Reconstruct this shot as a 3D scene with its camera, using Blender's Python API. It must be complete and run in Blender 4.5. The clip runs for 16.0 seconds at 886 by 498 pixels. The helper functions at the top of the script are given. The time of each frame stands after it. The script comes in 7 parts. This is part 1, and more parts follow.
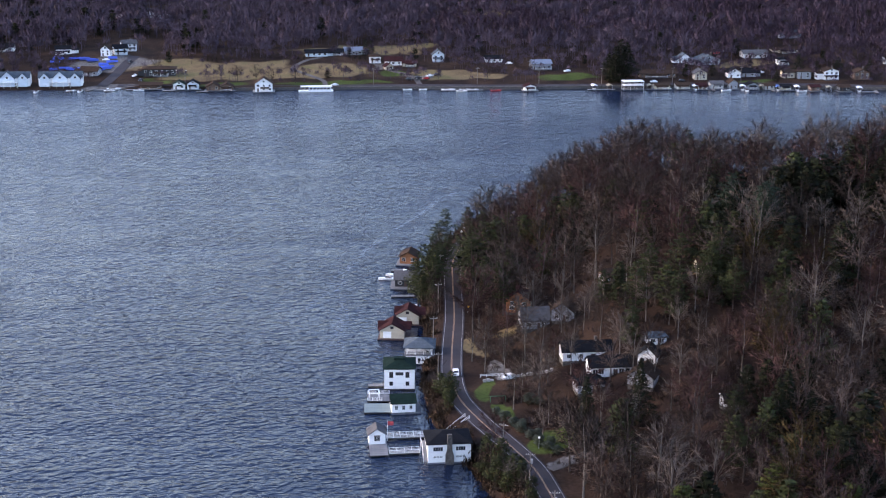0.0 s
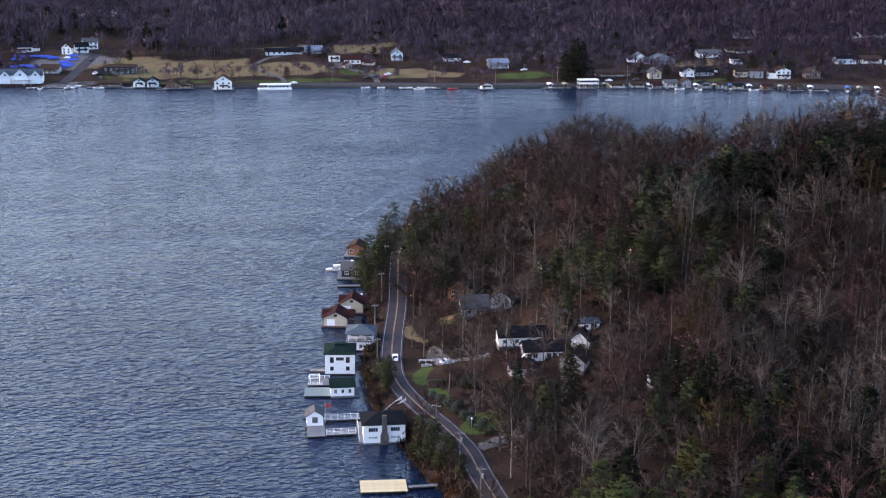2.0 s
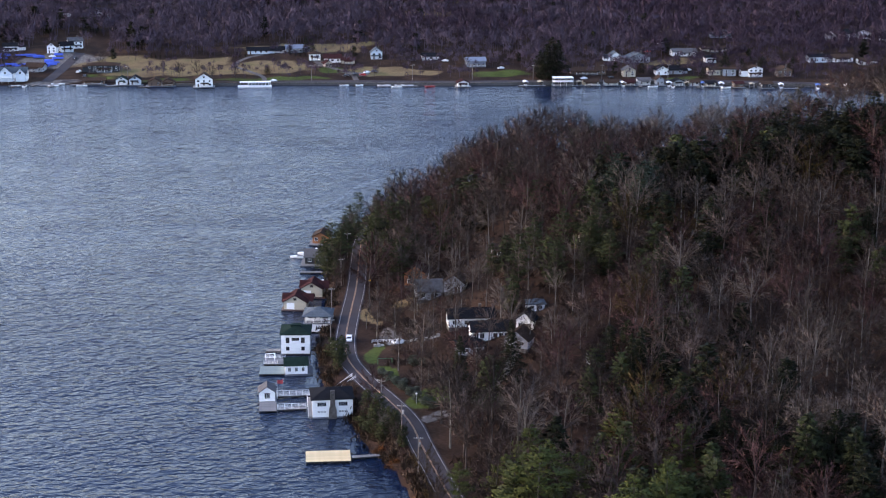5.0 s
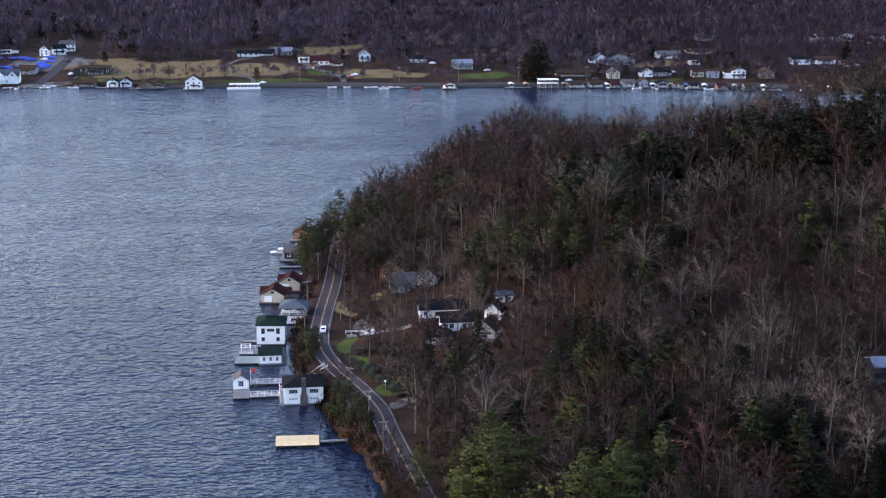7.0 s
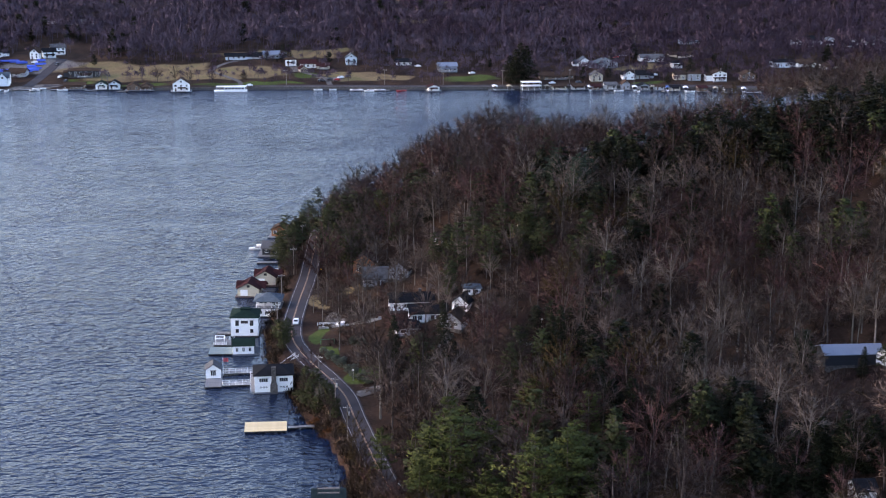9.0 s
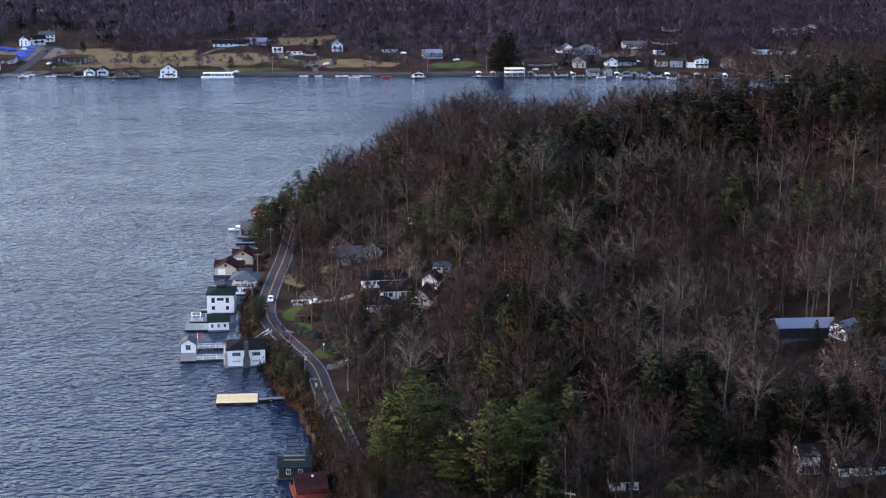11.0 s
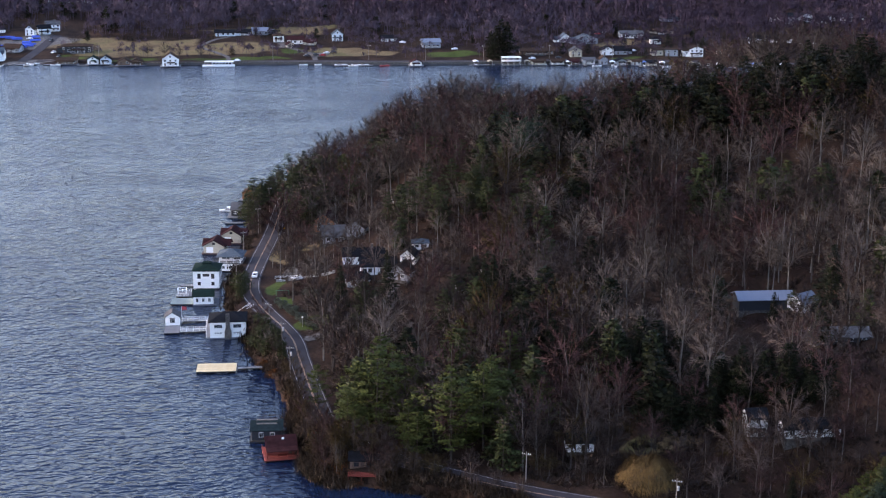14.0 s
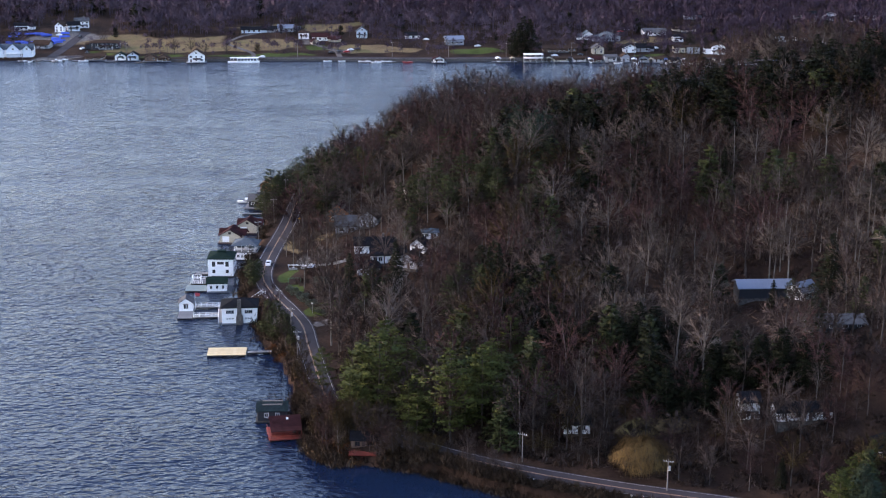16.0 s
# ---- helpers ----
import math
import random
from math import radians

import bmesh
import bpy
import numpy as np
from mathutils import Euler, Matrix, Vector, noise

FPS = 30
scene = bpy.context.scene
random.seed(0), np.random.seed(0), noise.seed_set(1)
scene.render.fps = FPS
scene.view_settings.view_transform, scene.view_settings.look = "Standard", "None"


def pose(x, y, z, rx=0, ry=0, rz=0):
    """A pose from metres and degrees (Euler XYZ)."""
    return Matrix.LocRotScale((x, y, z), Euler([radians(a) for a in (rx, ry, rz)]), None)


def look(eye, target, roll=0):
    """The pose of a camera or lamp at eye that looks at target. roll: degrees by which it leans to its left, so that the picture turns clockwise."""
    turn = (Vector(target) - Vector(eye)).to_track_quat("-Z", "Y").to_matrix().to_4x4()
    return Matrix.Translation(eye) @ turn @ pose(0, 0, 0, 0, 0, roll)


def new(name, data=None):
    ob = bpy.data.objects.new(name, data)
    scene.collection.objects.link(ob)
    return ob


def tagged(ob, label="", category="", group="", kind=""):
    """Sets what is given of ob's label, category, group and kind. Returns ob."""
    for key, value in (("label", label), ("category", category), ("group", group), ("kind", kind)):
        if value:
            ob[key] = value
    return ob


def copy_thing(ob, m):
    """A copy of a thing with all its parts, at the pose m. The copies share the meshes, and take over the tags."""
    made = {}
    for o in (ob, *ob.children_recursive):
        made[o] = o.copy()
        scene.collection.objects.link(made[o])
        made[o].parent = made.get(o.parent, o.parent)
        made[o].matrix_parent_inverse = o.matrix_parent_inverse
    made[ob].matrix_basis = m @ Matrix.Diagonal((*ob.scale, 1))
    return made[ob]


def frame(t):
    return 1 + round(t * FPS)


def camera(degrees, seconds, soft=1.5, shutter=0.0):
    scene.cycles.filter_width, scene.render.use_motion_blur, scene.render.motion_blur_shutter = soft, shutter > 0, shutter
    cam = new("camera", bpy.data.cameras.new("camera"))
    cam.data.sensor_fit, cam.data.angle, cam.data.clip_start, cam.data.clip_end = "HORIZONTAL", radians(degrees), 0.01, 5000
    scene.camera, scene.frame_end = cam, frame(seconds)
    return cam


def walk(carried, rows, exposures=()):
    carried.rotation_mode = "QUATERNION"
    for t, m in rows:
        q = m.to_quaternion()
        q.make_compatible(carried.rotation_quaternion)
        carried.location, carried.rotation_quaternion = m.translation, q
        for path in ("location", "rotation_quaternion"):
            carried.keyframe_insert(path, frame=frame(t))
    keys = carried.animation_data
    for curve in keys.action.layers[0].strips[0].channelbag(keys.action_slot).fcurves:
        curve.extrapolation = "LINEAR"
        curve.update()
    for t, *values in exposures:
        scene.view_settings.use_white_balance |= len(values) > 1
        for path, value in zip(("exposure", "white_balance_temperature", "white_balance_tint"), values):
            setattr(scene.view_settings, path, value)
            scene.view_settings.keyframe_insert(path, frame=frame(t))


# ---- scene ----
cam = camera(33.9, 16.0, 1.15)
# seconds, eye, target, roll
PATH = [
    (0, (-18.731, -7.508, 165.697), (-18.506, -5.603, 165.131), 0.4),
    (0.1, (-18.215, -8.131, 165.635), (-17.969, -6.228, 165.07), 0.56),
    (0.2, (-17.698, -8.753, 165.573), (-17.444, -6.851, 165.009), 0.63),
    (0.3, (-17.182, -9.376, 165.511), (-16.923, -7.474, 164.947), 0.67),
    (0.4, (-16.665, -9.998, 165.449), (-16.403, -8.097, 164.885), 0.69),
    (0.5, (-16.149, -10.621, 165.387), (-15.886, -8.72, 164.823), 0.7),
    (1, (-13.68, -13.929, 165.041), (-13.419, -12.028, 164.478), 0.7),
    (1.5, (-11.532, -17.389, 164.766), (-11.271, -15.487, 164.206), 0.7),
    (2, (-9.38, -21.067, 164.469), (-9.12, -19.165, 163.908), 0.7),
    (2.5, (-7.127, -24.483, 164.137), (-6.867, -22.581, 163.574), 0.7),
    (3, (-5.039, -27.86, 163.926), (-4.778, -25.959, 163.362), 0.7),
    (3.5, (-2.671, -31.178, 163.697), (-2.412, -29.277, 163.133), 0.7),
    (4, (-0.359, -34.46, 163.459), (-0.1, -32.558, 162.898), 0.7),
    (6.5, (10.345, -51.901, 162.775), (10.601, -49.995, 162.226), 0.6),
    (7, (12.316, -55.573, 162.616), (12.572, -53.666, 162.069), 0.6),
    (7.5, (14.503, -59.112, 162.502), (14.76, -57.205, 161.957), 0.6),
    (8, (16.52, -62.769, 162.305), (16.776, -60.861, 161.763), 0.6),
    (8.5, (18.583, -66.357, 162.176), (18.84, -64.449, 161.636), 0.6),
    (9, (20.629, -69.997, 162.007), (20.886, -68.088, 161.469), 0.6),
    (11.5, (30.249, -87.271, 161.393), (30.508, -85.367, 160.841), 0.6),
    (12, (32.144, -90.403, 161.125), (32.402, -88.498, 160.573), 0.6),
    (12.5, (34.043, -93.579, 160.937), (34.301, -91.674, 160.384), 0.6),
    (13, (35.915, -96.391, 160.779), (36.166, -94.486, 160.223), 0.6),
    (13.5, (37.775, -99.266, 160.531), (38.02, -97.361, 159.974), 0.6),
    (14, (39.665, -102.128, 160.184), (39.901, -100.222, 159.626), 0.5),
    (14.5, (41.632, -104.748, 159.727), (41.858, -102.84, 159.168), 0.5),
    (15, (43.654, -107.308, 159.326), (43.866, -105.399, 158.767), 0.5),
    (15.5, (45.572, -109.971, 159.034), (45.772, -108.061, 158.474), 0.4),
    (16, (47.461, -112.652, 158.685), (47.65, -110.74, 158.128), 0.4),
]
walk(cam, [(t, look(eye, target, roll)) for t, eye, target, roll in PATH], [(0.0, 2.5, 7600, 25), (16.0, 2.5, 7600, 25)])

# ---- light: a dim evening under a bright, thinly clouded sky, low sun in the west ----
SUN_FROM = Vector((-0.89, 0.18, 0.25)).normalized()
world = bpy.data.worlds.new("evening_sky")
scene.world = world
world.use_nodes = True
wn, wl = world.node_tree.nodes, world.node_tree.links
sky = wn.new("ShaderNodeTexSky")
sky.sky_type = "NISHITA"
sky.sun_disc = False
sky.sun_elevation = math.asin(SUN_FROM.z)
sky.sun_rotation = math.atan2(SUN_FROM.x, SUN_FROM.y)
sky.air_density, sky.dust_density, sky.ozone_density = 1.0, 1.5, 3.0
background = wn["Background"]
background.inputs["Strength"].default_value = 0.15
wl.new(sky.outputs[0], background.inputs["Color"])
sun_data = bpy.data.lights.new("sun", "SUN")
sun_data.energy, sun_data.angle, sun_data.color = 0.5, radians(40), (1.0, 0.95, 0.90)
sun = new("sun", sun_data)
sun.matrix_world = look(SUN_FROM * 500, (0, 0, 0))

# ---- materials ----
def surf(name, cols, scale=0.6, rough=0.8, bump=0.25, fine=9.0, metal=0.0, vary=0.0, island=0.0, spec=0.4, stretch=(1, 1, 1), bumpdist=0.05):
    """A noise-varied surface: cols are spread over a coarse and a fine noise; vary shifts it object by object, island piece by piece."""
    m = bpy.data.materials.new(name)
    m.use_nodes = True
    n, l = m.node_tree.nodes, m.node_tree.links
    bsdf = n["Principled BSDF"]
    tc = n.new("ShaderNodeTexCoord")
    mp = n.new("ShaderNodeMapping")
    mp.inputs["Scale"].default_value = stretch
    l.new(tc.outputs["Object"], mp.inputs["Vector"])
    a = n.new("ShaderNodeTexNoise")
    a.inputs["Scale"].default_value, a.inputs["Detail"].default_value = scale, 4
    b = n.new("ShaderNodeTexNoise")
    b.inputs["Scale"].default_value, b.inputs["Detail"].default_value = fine, 3
    l.new(mp.outputs[0], a.inputs["Vector"]), l.new(mp.outputs[0], b.inputs["Vector"])
    mid = n.new("ShaderNodeMath")
    mid.operation = "MULTIPLY_ADD"
    mid.inputs[1].default_value = 0.35
    l.new(b.outputs["Fac"], mid.inputs[0])
    sc = n.new("ShaderNodeMath")
    sc.operation = "MULTIPLY"
    sc.inputs[1].default_value = 0.65
    l.new(a.outputs["Fac"], sc.inputs[0]), l.new(sc.outputs[0], mid.inputs[2])
    ramp = n.new("ShaderNodeValToRGB")
    els = ramp.color_ramp.elements
    while len(els) < len(cols):
        els.new(0.5)
    for i, (e, c) in enumerate(zip(els, cols)):
        e.position = 0.34 + 0.32 * i / max(1, len(cols) - 1)
        e.color = (*c, 1)
    l.new(mid.outputs[0], ramp.inputs[0])
    col = ramp.outputs[0]
    if vary or island:
        hsv = n.new("ShaderNodeHueSaturation")
        src = n.new("ShaderNodeObjectInfo").outputs["Random"] if vary else n.new("ShaderNodeNewGeometry").outputs["Random Per Island"]
        mr = n.new("ShaderNodeMapRange")
        k = vary or island
        mr.inputs["To Min"].default_value, mr.inputs["To Max"].default_value = 1 - k, 1 + k
        l.new(src, mr.inputs["Value"]), l.new(col, hsv.inputs["Color"])
        value = mr.outputs[0]
        if island:  # joined trees carry a tone of their own, tree by tree
            at = n.new("ShaderNodeAttribute")
            at.attribute_name = "tone"
            ad = n.new("ShaderNodeMath")
            ad.operation = "ADD"
            l.new(value, ad.inputs[0]), l.new(at.outputs["Fac"], ad.inputs[1])
            value = ad.outputs[0]
        l.new(value, hsv.inputs["Value"])
        col = hsv.outputs[0]
    l.new(col, bsdf.inputs["Base Color"])
    bsdf.inputs["Roughness"].default_value, bsdf.inputs["Metallic"].default_value = rough, metal
    bsdf.inputs["Specular IOR Level"].default_value = spec
    if bump:
        bp = n.new("ShaderNodeBump")
        bp.inputs["Strength"].default_value, bp.inputs["Distance"].default_value = bump, bumpdist
        l.new(b.outputs["Fac"], bp.inputs["Height"]), l.new(bp.outputs[0], bsdf.inputs["Normal"])
    return m


def shade(c, k):
    return tuple(min(1.0, v * k) for v in c)


def paint(name, c, rough=0.6, dirt=0.82):
    return surf(name, [shade(c, dirt), c, shade(c, 1.04)], 0.5, rough, 0.2, 6.0, stretch=(0.5, 0.5, 3.0))


def shingle(name, c):
    return surf(name, [shade(c, 0.65), c, shade(c, 1.3)], 0.7, 0.9, 0.5, 5.0, stretch=(1, 1, 2), spec=0.04)


WALLS = {
    "white": paint("white_clapboard", (0.86, 0.86, 0.86), 0.6, 0.88),
    "dull_white": paint("weathered_white_siding", (0.46, 0.45, 0.45)),
    "pale_blue": paint("pale_blue_siding", (0.60, 0.67, 0.74)),
    "cream": paint("cream_siding", (0.50, 0.43, 0.33)),
    "grey": paint("grey_siding", (0.27, 0.28, 0.31)),
    "brown": paint("brown_siding", (0.14, 0.085, 0.06)),
    "dark": paint("dark_siding", (0.018, 0.021, 0.028)),
    "red": paint("red_boards", (0.17, 0.030, 0.022)),
    "orange": paint("orange_cedar", (0.27, 0.105, 0.045)),
}
ROOFS = {
    "slate": shingle("slate_blue_shingle", (0.066, 0.084, 0.102)),
    "grey": shingle("grey_shingle", (0.084, 0.084, 0.090)),
    "charcoal": shingle("charcoal_shingle", (0.010, 0.011, 0.014)),
    "green": shingle("green_shingle", (0.008, 0.019, 0.016)),
    "teal": shingle("dark_teal_shingle", (0.013, 0.023, 0.026)),
    "maroon": shingle("maroon_shingle", (0.034, 0.013, 0.014)),
    "brown": shingle("brown_shingle", (0.042, 0.027, 0.021)),
    "metal": surf("blue_grey_metal_roof", [(0.144, 0.174, 0.228), (0.180, 0.210, 0.270)], 0.2, 0.45, 0.05, 3, 0.3),
    "white": paint("white_roof", (0.72, 0.74, 0.76)),
}
TRIM = paint("white_trim", (0.84, 0.84, 0.84), 0.5)
DARK_TRIM = paint("brown_trim", (0.07, 0.04, 0.035), 0.6)
STONE = surf("dark_fieldstone", [(0.03, 0.027, 0.026), (0.08, 0.07, 0.065), (0.15, 0.135, 0.125)], 1.8, 0.9, 0.8, 4.0)
CONCRETE = surf("concrete", [(0.2, 0.19, 0.18), (0.32, 0.31, 0.3)], 0.6, 0.9, 0.3, 8)
DECK = surf("weathered_deck", [(0.112, 0.119, 0.133), (0.182, 0.189, 0.203)], 0.8, 0.85, 0.3, 6, vary=0.18, spec=0.1)
TEAL_DECK = surf("pale_teal_deck", [(0.13, 0.175, 0.185), (0.17, 0.22, 0.23)], 0.5, 0.75, 0.2, 6, vary=0.1, spec=0.1)
NEW_PLANK = surf("new_pine_plank", [(0.50, 0.39, 0.22), (0.62, 0.50, 0.30)], 0.7, 0.7, 0.2, 8, vary=0.12)
PILE = surf("wet_timber_pile", [(0.02, 0.018, 0.017), (0.05, 0.045, 0.04)], 1.0, 0.7, 0.4, 8)
POLE = surf("grey_timber_pole", [(0.112, 0.098, 0.091), (0.182, 0.164, 0.154)], 1.5, 0.9, 0.4, 9)
BARK = surf("bark", [(0.028, 0.022, 0.020), (0.052, 0.042, 0.038), (0.080, 0.067, 0.061)], 0.35, 0.95, 0.5, 5, vary=0.25)
PALE_BARK = surf("pale_bark", [(0.071, 0.064, 0.058), (0.143, 0.134, 0.121)], 0.6, 0.9, 0.4, 4, vary=0.15)
PINE_BARK = surf("pine_bark", [(0.030, 0.022, 0.019), (0.068, 0.049, 0.041)], 0.5, 0.95, 0.5, 6, vary=0.2)
TWIG = {
    "grey": surf("grey_brown_twigs", [(0.032, 0.024, 0.022), (0.050, 0.038, 0.035), (0.074, 0.056, 0.051)], 0.11, 0.95, 0, 0.9, island=0.06, spec=0.05),
    "russet": surf("russet_twigs", [(0.032, 0.018, 0.018), (0.048, 0.027, 0.027), (0.064, 0.036, 0.034)], 0.11, 0.95, 0, 0.9, island=0.06, spec=0.05),
    "olive": surf("olive_budding_twigs", [(0.028, 0.020, 0.010), (0.044, 0.031, 0.014), (0.058, 0.041, 0.020)], 0.11, 0.95, 0, 0.9, island=0.06, spec=0.05),
    "pale": surf("pale_twigs", [(0.062, 0.050, 0.045), (0.100, 0.082, 0.073)], 0.11, 0.95, 0, 0.9, island=0.06, spec=0.05),
    "willow": surf("willow_yellow_shoots", [(0.070, 0.040, 0.010), (0.115, 0.066, 0.017)], 0.2, 0.9, 0, 1.5, island=0.2),
    # far slope: distance haze is mixed into these two twig colours, paler and mauve-blue
    "far": surf("far_hazed_grey_twigs", [(0.056, 0.043, 0.060), (0.077, 0.059, 0.081), (0.096, 0.074, 0.100)], 0.03, 0.95, 0, 0.5, island=0.06, spec=0.05),
    "far_red": surf("far_hazed_russet_twigs", [(0.042, 0.029, 0.042), (0.056, 0.039, 0.056), (0.072, 0.051, 0.072)], 0.03, 0.95, 0, 0.5, island=0.06, spec=0.05),
}
NEEDLE = {
    "pine": surf("pine_needles", [(0.012, 0.017, 0.006), (0.024, 0.030, 0.011), (0.038, 0.042, 0.014)], 0.25, 0.8, 0, 1.2, island=0.25, spec=0.12),
    "dark": surf("dark_hemlock_needles", [(0.003, 0.005, 0.003), (0.007, 0.009, 0.003), (0.012, 0.014, 0.005)], 0.25, 0.8, 0, 1.2, island=0.25, spec=0.12),
    "blue": surf("blue_green_needles", [(0.010, 0.019, 0.012), (0.023, 0.037, 0.025)], 0.25, 0.8, 0, 1.2, island=0.4, spec=0.12),
    "bright": surf("yellow_green_needles", [(0.021, 0.029, 0.007), (0.040, 0.049, 0.012), (0.065, 0.070, 0.017)], 0.25, 0.8, 0, 1.2, island=0.2, spec=0.12),
}
SHRUB = surf("dry_shrub", [(0.034, 0.025, 0.020), (0.055, 0.041, 0.032), (0.080, 0.058, 0.042)], 0.15, 0.95, 0, 1.0, island=0.2, spec=0.05)
RHODO = surf("evergreen_shrub_leaves", [(0.012, 0.02, 0.012), (0.03, 0.042, 0.022)], 0.3, 0.6, 0, 2, island=0.4)
ASPHALT = surf("asphalt", [(0.026, 0.022, 0.026), (0.037, 0.032, 0.037), (0.046, 0.041, 0.046)], 0.16, 0.85, 0.2, 3.0, bumpdist=0.02, spec=0.15)
LINE_WHITE = surf("worn_white_line", [(0.22, 0.21, 0.22), (0.42, 0.40, 0.41)], 0.5, 0.7, 0, 4)
LINE_YELLOW = surf("worn_yellow_line", [(0.26, 0.15, 0.10), (0.42, 0.25, 0.14)], 0.5, 0.7, 0, 4)
STEEL = surf("galvanised_steel", [(0.35, 0.35, 0.36), (0.5, 0.5, 0.52)], 1, 0.45, 0.1, 8, 0.7)
TARP_BLUE = surf("blue_boat_tarp", [(0.02, 0.06, 0.32), (0.035, 0.10, 0.5)], 0.8, 0.5, 0.4, 3, vary=0.3)
CAR_WHITE = surf("white_car_paint", [(0.75, 0.75, 0.77), (0.8, 0.8, 0.82)], 0.5, 0.25, 0, 3)
CAR_DARK = surf("dark_car_paint", [(0.03, 0.03, 0.035), (0.045, 0.045, 0.05)], 0.5, 0.25, 0, 3)
CAR_RED = surf("red_paint", [(0.35, 0.02, 0.02), (0.45, 0.03, 0.03)], 0.5, 0.35, 0, 3)
RUBBER = surf("tyre_rubber", [(0.012, 0.012, 0.012), (0.022, 0.022, 0.022)], 2, 0.9, 0.1, 9)
BOAT_WHITE = surf("white_gelcoat", [(0.7, 0.71, 0.73), (0.8, 0.81, 0.83)], 0.5, 0.3, 0, 3)
FLAG_RED = paint("faded_red_cloth", (0.4, 0.05, 0.06))
SIGN_YELLOW = paint("yellow_sign_sheet", (0.6, 0.32, 0.03))
LAMP_GLASS = paint("opal_lamp_globe", (0.8, 0.8, 0.78), 0.2)


def pane_glass():
    m = bpy.data.materials.new("dark_window_glass")
    m.use_nodes = True
    b = m.node_tree.nodes["Principled BSDF"]
    b.inputs["Base Color"].default_value = (0.02, 0.024, 0.03, 1)
    b.inputs["Roughness"].default_value = 0.06
    b.inputs["Specular IOR Level"].default_value = 0.6
    return m


GLASS = pane_glass()


def water_material():
    """Dark lake water: wind ripples elongated across the wind, in rough and smooth patches."""
    m = bpy.data.materials.new("lake_water")
    m.use_nodes = True
    n, l = m.node_tree.nodes, m.node_tree.links
    b = n["Principled BSDF"]
    b.inputs["Base Color"].default_value = (0.004, 0.012, 0.032, 1)
    b.inputs["IOR"].default_value = 1.34
    b.inputs["Specular IOR Level"].default_value = 0.5
    geo = n.new("ShaderNodeNewGeometry")

    def noise_at(scale, stretch, detail, rot=0.0, dist=0.0):
        mp = n.new("ShaderNodeMapping")
        mp.inputs["Scale"].default_value = stretch
        mp.inputs["Rotation"].default_value = (0, 0, rot)
        t = n.new("ShaderNodeTexNoise")
        t.inputs["Scale"].default_value, t.inputs["Detail"].default_value = scale, detail
        t.inputs["Distortion"].default_value = dist
        l.new(geo.outputs["Position"], mp.inputs["Vector"]), l.new(mp.outputs[0], t.inputs["Vector"])
        return t.outputs["Fac"]

    def math_node(op, a, c, d=None):
        x = n.new("ShaderNodeMath")
        x.operation = op
        for i, v in enumerate((a, c, d)):
            if v is None:
                continue
            if isinstance(v, (int, float)):
                x.inputs[i].default_value = v
            else:
                l.new(v, x.inputs[i])
        return x.outputs[0]

    swell = noise_at(0.58, (0.6, 1.0, 1.0), 1, radians(-6), 0.3)
    ripple = noise_at(1.5, (0.6, 1.0, 1.0), 2, radians(5), 0.2)
    patch = noise_at(0.010, (0.7, 1.6, 1.0), 3, radians(14), 0.8)
    gust = n.new("ShaderNodeMapRange")
    gust.inputs["From Min"].default_value, gust.inputs["From Max"].default_value = 0.36, 0.64
    gust.inputs["To Min"].default_value, gust.inputs["To Max"].default_value = 0.7, 1.05
    l.new(patch, gust.inputs["Value"])
    roller = noise_at(0.11, (0.5, 1.0, 1.0), 2, radians(-3), 0.4)
    chop = noise_at(0.27, (0.62, 1.0, 1.0), 2, radians(4), 0.3)
    height = math_node("ADD", math_node("MULTIPLY", swell, 1.5), math_node("MULTIPLY", ripple, 0.30))
    height = math_node("ADD", height, math_node("ADD", math_node("MULTIPLY", roller, 1.8), math_node("MULTIPLY", chop, 1.2)))
    at = n.new("ShaderNodeAttribute")
    at.attribute_name = "calm"
    lee = math_node("SUBTRACT", 1.0, math_node("MULTIPLY", at.outputs["Fac"], 0.9))
    height = math_node("MULTIPLY", math_node("MULTIPLY", height, gust.outputs[0]), lee)
    bp = n.new("ShaderNodeBump")
    bp.inputs["Strength"].default_value, bp.inputs["Distance"].default_value = 1.0, WAVE
    l.new(height, bp.inputs["Height"]), l.new(bp.outputs[0], b.inputs["Normal"])
    streak = noise_at(0.05, (0.22, 1.0, 1.0), 4, radians(6), 0.6)
    rg = n.new("ShaderNodeMapRange")
    rg.inputs["From Min"].default_value, rg.inputs["From Max"].default_value = 0.35, 0.65
    rg.inputs["To Min"].default_value, rg.inputs["To Max"].default_value = 0.09, 0.16
    l.new(streak, rg.inputs["Value"])
    smooth_lee = math_node("SUBTRACT", 1.0, math_node("MULTIPLY", at.outputs["Fac"], 0.75))
    l.new(math_node("MULTIPLY", rg.outputs[0], smooth_lee), b.inputs["Roughness"])
    return m


WAVE = 0.60
WATER = water_material()


